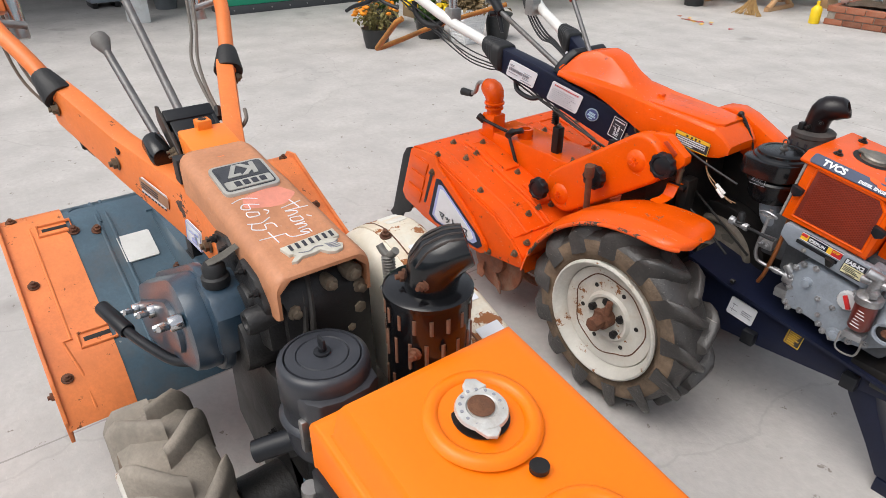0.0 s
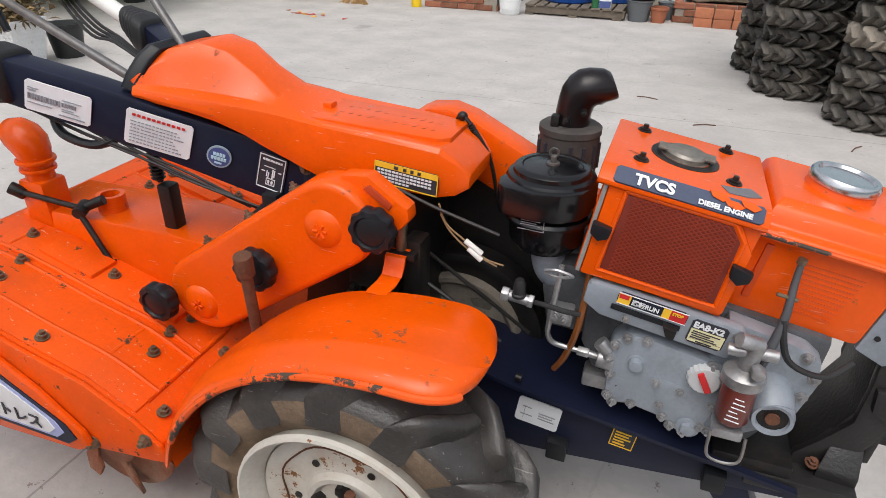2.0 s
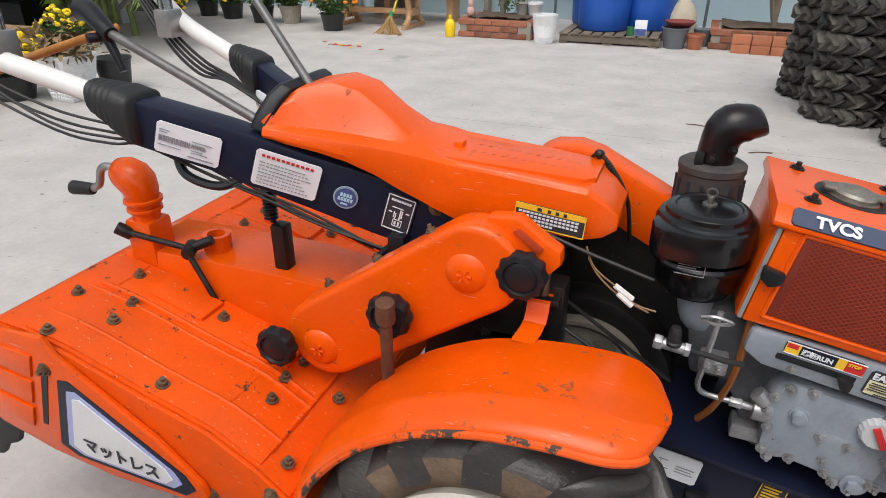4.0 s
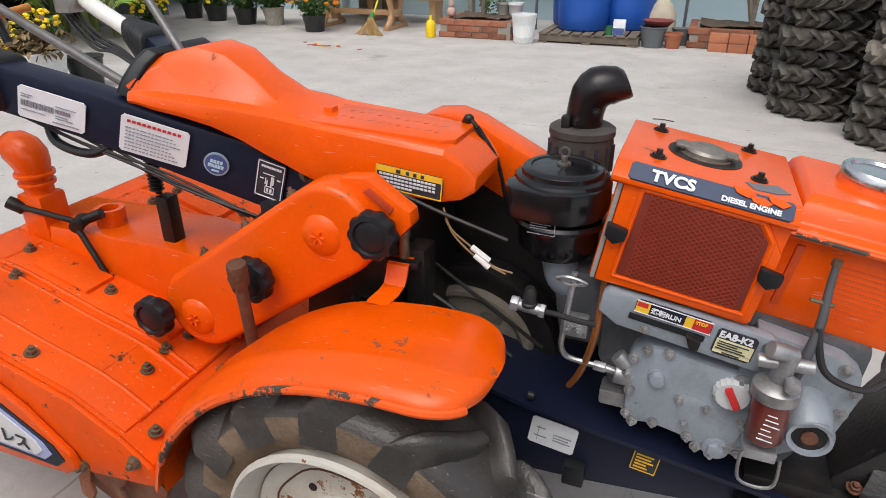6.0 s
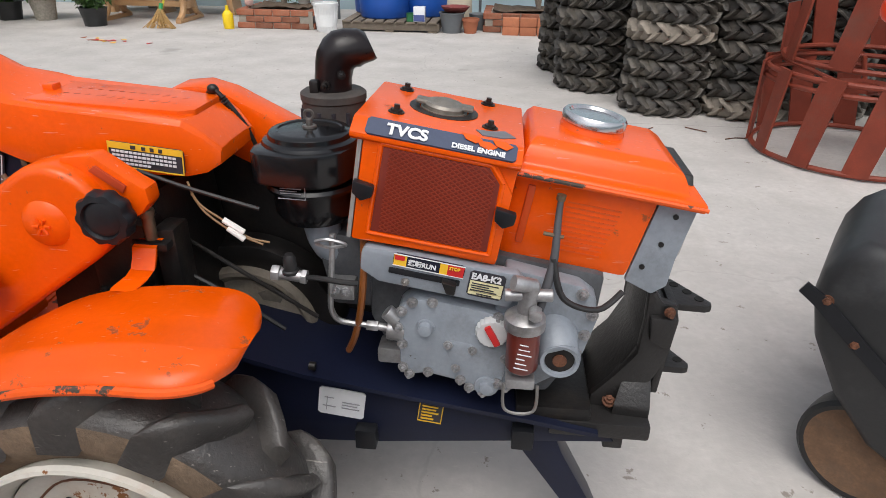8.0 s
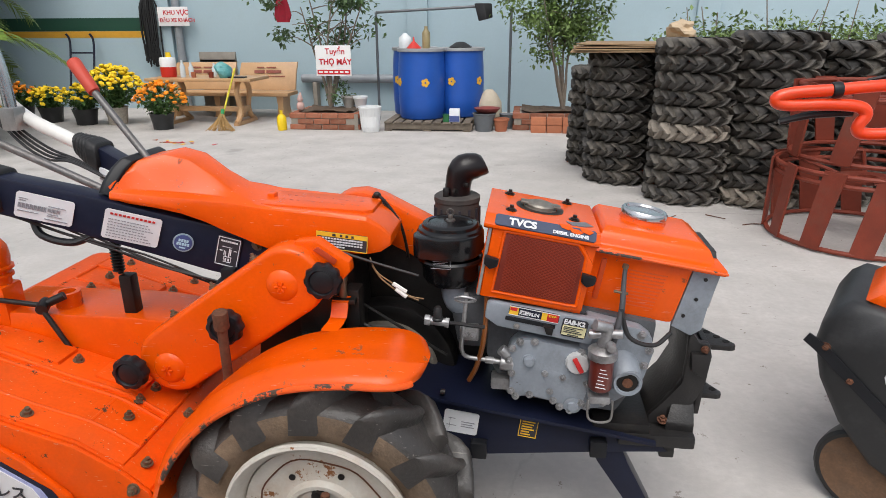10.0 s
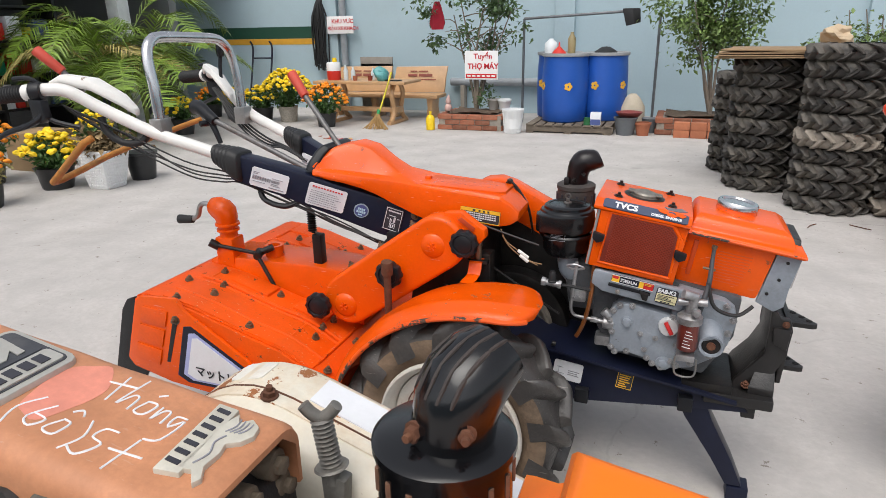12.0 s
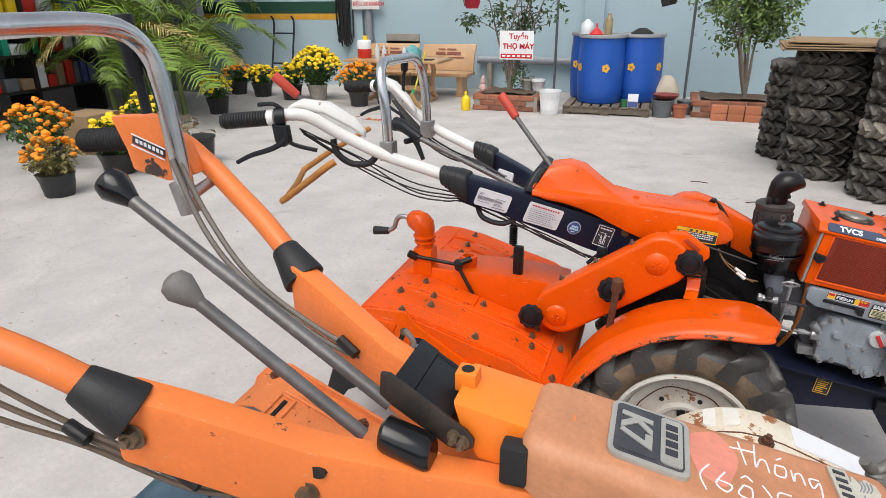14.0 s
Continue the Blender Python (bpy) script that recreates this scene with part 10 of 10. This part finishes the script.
# scraps on the ground
for k in range(16):
    bm = nb()
    w_, h_ = rs.uniform(0.02, 0.05), rs.uniform(0.012, 0.03)
    loft(bm, [[(-w_, -h_, z), (w_, -h_ * 0.6, z + 0.006), (w_ * 0.8, h_, z), (-w_ * 0.6, h_ * 0.8, z + 0.004)] for z in (0.001, 0.003)])
    ob = solid("paper_scrap", bm, (REDINK, YELLOW, TERRA)[k % 3], "small red and yellow paper scrap", "scrap", "paper scraps on the ground")
    ob.matrix_basis = pose(-3.33 + rs.gauss(0, 0.17), 5.42 + rs.gauss(0, 0.06), 0, 0, 0, rs.uniform(0, 360))
for x, y, a in ((0.55, 3.15, 20), (0.2, 3.6, -10), (1.3, 3.05, 60), (1.75, 2.95, 15), (1.9, 3.02, 80), (1.58, 3.1, 140)):
    bm = tube(nb(), [(-0.06, 0, 0.004), (0, 0.008, 0.006), (0.07, 0, 0.004)], 0.003, 5, 3)
    ob = solid("twig", bm, RUST, "small dry twig on the concrete", "twig", "twigs on the ground")
    ob.matrix_basis = pose(x, y, 0, 0, 0, a)
# hand truck against the wall
HT = thing("hand_truck", (-6.25, 8.15, 0), "dark steel hand truck leaning on the wall", "hand truck")
for x in (-6.42, -6.04):
    part("rail", tube(nb(), [(x, 7.95, 0.05), (x - 0.02, 8.18, 0.75), (x - 0.03, 8.24, 1.0), (x - 0.06, 8.22, 1.09)], 0.016, 8), NAVY, HT)
for z, y in ((0.35, 8.05), (0.82, 8.19)):
    part("crossbar", cyl(nb(), (-6.43, y, z), (-6.05, y, z), 0.012, 8), NAVY, HT)
# black netting hung on the wall
bm = nb()
for k in range(60):
    x = -5.12 + rs.gauss(0, 0.05)
    tube(bm, [(-5.10 + rs.gauss(0, 0.02), 8.22, 1.72), (x, 8.20 + rs.gauss(0, 0.02), 1.45), (x + rs.gauss(0, 0.02), 8.20 + rs.gauss(0, 0.02), 1.0), (x + rs.gauss(0, 0.03), 8.2, 0.62 + rs.uniform(0, 0.2))], 0.011, 4, 2)
solid("netting", bm, RUBBER, "bundle of black netting hung on the wall", "netting", kind="stuff")
# pipes
GP = mat("grey_pvc", (0.26, 0.28, 0.30), 0.5, vary=0.1, dirt=0.15)
DP = thing("downpipe", (-4.72, 8.28, 0), "grey plastic downpipe on the wall", "pipe", "wall pipes")
part("pipe", cyl(nb(), (-4.72, 8.28, 0), (-4.72, 8.28, 3.4), 0.055, 18), GP, DP)
for z in (0.7, 1.85):
    part("collar", cyl(nb(), (-4.72, 8.28, z), (-4.72, 8.28, z + 0.06), 0.064, 18), GP, DP)
HP = thing("wall_pipe", (-1.5, 8.28, 0.3), "grey plastic pipe along the wall", "pipe", "wall pipes")
part("pipe", cyl(nb(), (-2.9, 8.27, 0.46), (-1.0, 8.27, 0.46), 0.06, 16), GP, HP)
for x in (-2.7, -1.2):
    part("bracket", box(nb(), x - 0.03, x + 0.03, 8.2, 8.35, 0.0, 0.41, 0.003), MORTAR, HP)
TH = thing("cable", (-2.2, 8.33, 1.2), "thin dark cable hanging down the wall", "cable")
part("strand", tube(nb(), [(-2.30, 8.33, 2.6), (-2.28, 8.32, 1.5), (-2.22, 8.32, 0.9), (-2.18, 8.33, 0.45)], 0.006, 6), RUBBER, TH)
# signs
SIGNW = mat("sign_white", (0.78, 0.78, 0.77), 0.5, vary=0.03, dirt=0.08)
SIGNR = mat("sign_red", (0.52, 0.012, 0.02), 0.5, vary=0.05)
S1 = solid("sign_1", box(nb(), -2.205, -1.765, 6.815, 6.825, 0.600, 0.955, 0.003), SIGNW, "white sign with red lettering tied to a tree", "sign")
part("red_band", box(nb(), -2.19, -1.78, 6.812, 6.816, 0.618, 0.672, 0.0), SIGNR, S1, "red band")
bars("print", S1, SIGNW, (-2.19, 6.813, 0.618), (1, 0, 0), (0, 0, 1), [(0.02 + k * 0.065, 0.018, 0.045, 0.02) for k in range(6)], 0.003)
lettering("sign_text", S1, SIGNR, "Tuyển", (-2.085, 6.815, 0.855), (1, 0, 0), (0, 0, 1), 0.095, 0.003, 0, 0.0018)
lettering("sign_text", S1, SIGNR, "THỢ MÁY", (-2.165, 6.815, 0.735), (1, 0, 0), (0, 0, 1), 0.092, 0.003, 0, 0.003)
S2 = solid("sign_2", box(nb(), -4.965, -4.50, 8.195, 8.205, 1.19, 1.45, 0.003), SIGNW, "white sign with red lettering on the wall", "sign")
lettering("sign_text", S2, SIGNR, "KHU VỰC", (-4.88, 8.195, 1.345), (1, 0, 0), (0, 0, 1), 0.088, 0.003, 0, 0.002)
lettering("sign_text", S2, SIGNR, "ĐẬU XE KHÁCH", (-4.945, 8.195, 1.245), (1, 0, 0), (0, 0, 1), 0.073, 0.003, 0, 0.002)
bm = cyl(nb(), (-4.73, 8.2, 1.4), (-4.73, 8.24, 1.4), 0.02, 10)
part("fixing", bm, STEEL, S2)
bm = cyl(nb(), (-1.99, 6.83, 0.8), (-1.99, 6.95, 0.8), 0.012, 10)
part("fixing", bm, STEEL, S1)

# ---------------------------------------------------------------- flowers in pots
STEM = mat("flower_leaf", (0.06, 0.13, 0.03), 0.55, vary=0.3, random_tint=0.4, island=True, bump=0.0)
STRAWY = mat("dry_leaf", (0.25, 0.22, 0.08), 0.7, vary=0.3, random_tint=0.35, island=True, bump=0.0)
YFL = mat("yellow_petal", (0.85, 0.58, 0.01), 0.6, vary=0.12, scale=60, random_tint=0.18, island=True, bump=0.1)
OFL = mat("orange_petal", (0.85, 0.27, 0.005), 0.6, vary=0.15, scale=60, random_tint=0.2, island=True, bump=0.1)
PLBLK = mat("black_nursery_bag", (0.022, 0.023, 0.024), 0.4, vary=0.25, dirt=0.2, dirt_color=(0.10, 0.10, 0.10), bump=0.15)
BASK = mat("pale_basket", (0.36, 0.33, 0.28), 0.8, vary=0.3, scale=40)
def bloom_mesh(material, n=1):
    bm = nb()
    bmesh.ops.create_icosphere(bm, subdivisions=2, radius=1)
    for v in bm.verts:
        v.co *= 1 + 0.28 * noise.noise(v.co * 5.1)
        v.co.z *= 0.62
    me = mesh_of(bm, "bloom", material, 20)
    return me
def flower_pot(x, y, pot_h, pot_r, height, r, bloom_mat, bloom_r, blooms, label, pot_mat=PLBLK, foliage=STEM, seed=1, skirt=True):
    rng = random.Random(seed)
    P = thing("potted_flowers", (x, y, 0), label, "potted flowers", "potted marigolds")
    bm = lathe(nb(), [(0, 0), (pot_r * 0.78, 0.0), (pot_r * 0.86, pot_h * 0.4), (pot_r, pot_h * 0.95), (pot_r * 1.05, pot_h), (pot_r * 0.92, pot_h * 0.98), (0, pot_h * 0.9)], (x, y, 0), (0, 0, 1), 22)
    for v in bm.verts:
        a = math.atan2(v.co.y - y, v.co.x - x)
        k = 1 + 0.05 * math.sin(a * 7 + v.co.z * 30)
        v.co.x, v.co.y = x + (v.co.x - x) * k, y + (v.co.y - y) * k
    part("pot", bm, pot_mat, P)
    pts, heads = [], []
    for k in range(blooms):
        a, q = rng.uniform(0, math.tau), math.sqrt(rng.uniform(0, 1))
        z = height * (0.93 - 0.32 * q * q) + rng.uniform(-0.04, 0.02)
        heads.append(Vector((x + r * q * math.cos(a), y + r * q * math.sin(a), z)))
    for h in heads:
        b = Vector((x + (h.x - x) * 0.25, y + (h.y - y) * 0.25, pot_h * 0.95))
        for i in range(9):
            t = rng.uniform(0.1, 0.98)
            pts.append(b.lerp(h, t) + Vector((rng.gauss(0, 0.022), rng.gauss(0, 0.022), 0)))
    me = leaves(pts, 0.06, rng, 0.0)
    me.materials.append(foliage)
    fo = new("foliage", me)
    adopt(fo, P)
    tagged(fo, "feathery green leaves", kind="stuff")
    bm = nb()
    src = nb()
    bmesh.ops.create_icosphere(src, subdivisions=2, radius=1)
    base = [v.co.copy() for v in src.verts]
    fc = [tuple(v.index for v in f.verts) for f in src.faces]
    src.free()
    vs, fs = [], []
    for h in heads:
        s, o, n0 = bloom_r * rng.uniform(0.75, 1.2), Vector((rng.uniform(0, 9), rng.uniform(0, 9), 0)), len(vs)
        tip = Matrix.Rotation(rng.uniform(-0.6, 0.6), 3, "X") @ Matrix.Rotation(rng.uniform(-0.6, 0.6), 3, "Y")
        for v in base:
            w_ = v * (1 + 0.35 * noise.noise(v * 4.5 + o))
            vs.append(h + tip @ Vector((w_.x, w_.y, w_.z * 0.62)) * s)
        fs += [tuple(i + n0 for i in f) for f in fc]
    bm.free()
    me = bpy.data.meshes.new("bloom")
    me.from_pydata(vs, [], fs)
    me.materials.append(bloom_mat)
    bl = new("bloom", me)
    adopt(bl, P)
    tagged(bl, "round ruffled flower heads", kind="stuff")
    bm = nb()
    for h in heads[::3]:
        tube(bm, [(x + (h.x - x) * 0.2, y + (h.y - y) * 0.2, pot_h * 0.9), ((x + h.x) / 2, (y + h.y) / 2, (pot_h + h.z) / 2), h], 0.0035, 4, 2)
    tagged(part("stalk", bm, foliage, P), kind="stuff")
    return P
flower_pot(-4.36, 1.86, 0.17, 0.13, 0.50, 0.20, OFL, 0.026, 46, "orange marigolds in a wrapped black pot on the concrete", foliage=STRAWY, seed=1)
flower_pot(-4.42, 2.52, 0.18, 0.15, 0.50, 0.28, YFL, 0.030, 80, "bright yellow marigolds in a black pot on the concrete", seed=2)
flower_pot(-5.15, 2.45, 0.20, 0.15, 0.62, 0.30, OFL, 0.028, 80, "large clump of orange marigolds in a dark pot", seed=3)
flower_pot(-4.95, 3.45, 0.20, 0.14, 0.55, 0.22, YFL, 0.026, 40, "yellow marigolds in a black pot beside the palm", seed=4)
flower_pot(-6.32, 6.90, 0.20, 0.14, 0.52, 0.26, OFL, 0.028, 60, "orange marigolds in a black pot by the wall", seed=5)
flower_pot(-5.82, 6.78, 0.20, 0.15, 0.48, 0.26, YFL, 0.028, 70, "yellow marigolds in a black pot by the wall", seed=6)
flower_pot(-5.22, 6.62, 0.20, 0.15, 0.54, 0.30, YFL, 0.028, 66, "yellow marigolds in a black pot by the wall", seed=7)
flower_pot(-4.83, 6.68, 0.22, 0.14, 0.78, 0.36, YFL, 0.032, 150, "tall yellow chrysanthemums in a pale basket by the wall", pot_mat=BASK, seed=8)
flower_pot(-4.02, 6.34, 0.19, 0.14, 0.60, 0.32, OFL, 0.028, 90, "orange marigolds in a black pot before the table", seed=9)
flower_pot(-5.5, 5.3, 0.20, 0.14, 0.50, 0.24, YFL, 0.026, 50, "yellow marigolds in a black pot under the palm", seed=10)
# white lattice pot with dry plant
WP = thing("plant_pot", (-4.02, 2.66, 0), "square white lattice-patterned planter with dry plants", "pot")
bm = loft(nb(), [[(-4.02 + s * a, 2.66 + s2 * a, z) for s, s2 in ((-1, -1), (1, -1), (1, 1), (-1, 1))] for a, z in ((0.095, 0.0), (0.10, 0.01), (0.145, 0.30), (0.15, 0.31), (0.15, 0.325), (0.135, 0.325), (0.13, 0.29))], bev=0.004)
part("body", bm, PLASW, WP)
bm = nb()
for face in range(2):
    for i in range(9):
        for j in range(10):
            u = (i - 4 + (0.5 if j % 2 else 0)) * 0.026
            z = 0.02 + j * 0.028
            a = 0.10 + 0.045 * z / 0.3 + 0.002
            if abs(u) < a - 0.012:
                p = Vector((u, -a, z)) if face == 0 else Vector((a, u, z))
                ball(bm, Vector((-4.02, 2.66, 0.01)) + p, 0.011 if face == 0 else 0.004, 0.004 if face == 0 else 0.011, 0.011, 6)
tagged(part("lattice_stud", bm, PLASW, WP), kind="stuff")
pts = [Vector((-4.02 + rs.gauss(0, 0.09), 2.66 + rs.gauss(0, 0.09), 0.31 + abs(rs.gauss(0, 0.07)))) for k in range(420)]
me = leaves(pts, 0.08, rs, 0.1)
me.materials.append(mat("dry_brown_plant", (0.19, 0.13, 0.06), 0.8, vary=0.35, random_tint=0.4, island=True, bump=0.0))
ob = new("foliage", me)
adopt(ob, WP)
tagged(ob, "dry brown stems", kind="stuff")
lathe_thing("plant_pot", [(0, 0), (0.10, 0), (0.13, 0.22), (0.14, 0.225), (0.14, 0.24), (0.12, 0.24), (0, 0.2)], (-3.98, 3.02, 0), PLBLK, "plain black plastic pot", "pot")
bm = box(nb(), -5.55, -5.15, 2.95, 3.35, 0.0, 0.36, 0.006)
cb = solid("cardboard_box", bm, CARD, "brown cardboard box with a pale label", "box")
part("label_plate", box(nb(), -5.151, -5.146, 3.05, 3.20, 0.12, 0.30, 0.0), PAPER, cb, "pale paper label")

# ---------------------------------------------------------------- palm
PALMG = mat("palm_leaf", (0.155, 0.245, 0.03), 0.42, vary=0.25, scale=4, random_tint=0.4, island=True, bump=0.0)
PALMY = mat("yellowing_palm_leaf", (0.42, 0.34, 0.12), 0.5, vary=0.25, scale=4, random_tint=0.35, island=True, bump=0.0)
STALK = mat("palm_stalk", (0.16, 0.20, 0.05), 0.5, vary=0.25)
PL = thing("palm", (-6.0, 4.9, 0), "clump of areca palm with green and yellowing fronds", "palm")
rp = random.Random(21)
bm = nb()
for k in range(12):
    x, y = (-6.0, -6.75)[k % 2] + rp.gauss(0, 0.16), (4.9, 5.15)[k % 2] + rp.gauss(0, 0.16)
    tube(bm, [(x, y, 0), (x + rp.gauss(0, 0.03), y, 0.35), (x + rp.gauss(0, 0.08), y, 0.7)], 0.035, 8, 3, 0.022)
part("stem_clump", bm, STALK, PL, "ringed green stems")
for k in range(44):
    a = math.tau * k / 34 * 2.618 + rp.uniform(-0.3, 0.3)
    L = rp.uniform(0.9, 1.5)
    rise = rp.uniform(0.25, 1.15)
    d = Vector((math.cos(a), math.sin(a), 0))
    p0 = Vector(((-6.0, -6.75)[k % 2] + rp.gauss(0, 0.15), (4.9, 5.15)[k % 2] + rp.gauss(0, 0.13), rp.uniform(0.3, 0.8)))
    spine = smooth_path([p0, p0 + d * L * 0.35 + Vector((0, 0, L * 0.42 * rise + 0.12)), p0 + d * L * 0.72 + Vector((0, 0, L * 0.48 * rise + 0.05)), p0 + d * L + Vector((0, 0, L * 0.36 * rise - 0.10))], 9)
    vs, fs = [], []
    n = len(spine)
    side = d.cross(Vector((0, 0, 1))).normalized()
    for i, p in enumerate(spine):
        if i < n * 0.2:
            continue
        t = (spine[min(i + 1, n - 1)] - spine[max(i - 1, 0)]).normalized()
        ln = L * 0.30 * rp.uniform(0.85, 1.1) * math.sin(math.pi * (0.12 + 0.85 * i / n)) + 0.05
        for h2 in (0.0, 0.5) if i % 2 else (0.25,):
            q = p.lerp(spine[min(i + 1, n - 1)], h2)
            for s in (-1, 1):
                out = (side * s + t * 0.7 + Vector((0, 0, rp.uniform(0.0, 0.3)))).normalized()
                wv = t * 0.0125
                b = len(vs)
                vs += [q - wv, q + wv, q + out * ln * 0.5 + wv * 0.9 + Vector((0, 0, 0.01)), q + out * ln * 0.5 - wv * 0.9 + Vector((0, 0, 0.01)), q + out * ln - Vector((0, 0, ln * rp.uniform(0.15, 0.4)))]
                fs += [(b, b + 1, b + 2, b + 3), (b + 3, b + 2, b + 4)]
    bm = tube(nb(), spine, 0.009, 5, 1, 0.003)
    me0 = bpy.data.meshes.new("x")
    me0.from_pydata(vs, [], fs)
    bm.from_mesh(me0)
    bpy.data.meshes.remove(me0)
    part("frond", bm, PALMY if k % 9 == 4 else PALMG, PL, "yellowing palm frond" if k % 9 == 4 else "", 60)

# ---------------------------------------------------------------- open shop at the side
SHED = mat("dim_shed_wall", (0.16, 0.17, 0.17), 0.85, vary=0.2, scale=2)
GREENP = mat("green_panel", (0.015, 0.30, 0.17), 0.5, vary=0.08, dirt=0.12)
bm = nb()
box(bm, -11.2, -11.0, -4.0, 7.6, 0, 3.0, 0)
box(bm, -11.0, -6.9, 6.9, 7.05, 0, 3.0, 0)
solid("wall_west", bm, SHED, "dim back walls of an open shop", "wall", kind="structure")
# unseen roof, added to shade the shop and the wall's left end
bm = box(nb(), -11.4, -6.6, -4.2, 8.3, 2.55, 2.65, 0)
solid("ceiling", bm, SHED, "unseen dark metal awning roof, added to shade the shop", "roof", kind="structure")
for y in (5.9, 0.4):
    bm = box(nb(), -6.98, -6.78, y - 0.1, y + 0.1, 0, 2.55, 0.01)
    solid("shop_post", bm, mat("peeling_white_post", (0.62, 0.64, 0.64), 0.7, vary=0.1, dirt=0.25, chips=0.06, chip_color=(0.3, 0.3, 0.3)), "white shop post with peeling paint", "post", "shop posts")
CN = thing("green_counter", (-6.8, 2.2, 0), "green painted panel wall with a dark skirting", "counter")
part("panel", box(nb(), -7.1, -6.72, 1.28, 3.15, 0.09, 1.15, 0.01), GREENP, CN)
part("skirting", box(nb(), -7.08, -6.70, 1.27, 3.16, 0.0, 0.088, 0.006), mat("dark_skirting", (0.06, 0.065, 0.07), 0.7, vary=0.15), CN, "dark grey skirting")
bm = nb()
for k in range(8):
    cyl(bm, (-6.70, 1.4 + k * 0.23, 0.045), (-6.694, 1.4 + k * 0.23, 0.045), 0.008, 8)
part("bolts", bm, STEEL, CN)
SH = thing("shop_shelf", (-7.4, 3.9, 0), "dark shop shelf full of small goods", "shelf")
for z in (0.35, 0.75, 1.15, 1.55):
    part("board", box(nb(), -7.7, -7.2, 3.3, 5.2, z, z + 0.03, 0.003), DARK, SH)
for y in (3.32, 4.25, 5.18):
    part("upright", box(nb(), -7.7, -7.2, y - 0.02, y + 0.02, 0, 1.9, 0.003), DARK, SH)
goods = [REDPL, SKYBLUE, PAPER, YELPL, GREYPL, CARD, GREENP, REDPL]
for z in (0.38, 0.78, 1.18):
    y = 3.38
    while y < 5.1:
        w_, h_ = rs.uniform(0.07, 0.2), rs.uniform(0.10, 0.30)
        bm = box(nb(), -7.5, -7.25, y, y + w_, z, z + h_, 0.006)
        solid("carton", bm, rs.choice(goods), "small coloured goods carton on a shop shelf", "carton", "goods on the shelf")
        y += w_ + rs.uniform(0.01, 0.06)
lathe_thing("bucket", [(0, 0), (0.12, 0), (0.15, 0.26), (0.16, 0.27), (0, 0.25)], (-7.6, 0.9, 0), GREYPL, "grey plastic bucket in the shop", "bucket")
MC = thing("machine_part", (-8.2, 0.35, 0), "grey metal machine part standing in the shop", "machine")
part("body", box(nb(), -8.4, -8.0, 0.15, 0.5, 0.06, 0.42, 0.03), GREY, MC)
for y in (0.2, 0.45):
    part("foot", box(nb(), -8.38, -8.02, y - 0.03, y + 0.03, 0.0, 0.062, 0.006), DARK, MC)
part("drum", cyl(nb(), (-8.2, 0.12, 0.5), (-8.2, 0.52, 0.5), 0.12, 20, bev=0.01), STEEL, MC)
# closing walls out of view
bm = nb()
box(bm, 13.8, 14.0, -9.0, 8.35, 0, 2.4, 0)
solid("wall_east", bm, WALLB, "pale blue yard wall", "wall", kind="structure")
bm = nb()
box(bm, -11.2, 14.0, -9.2, -9.0, 0, 2.4, 0)
solid("wall_south", bm, WALLB, "pale blue yard wall", "wall", kind="structure")
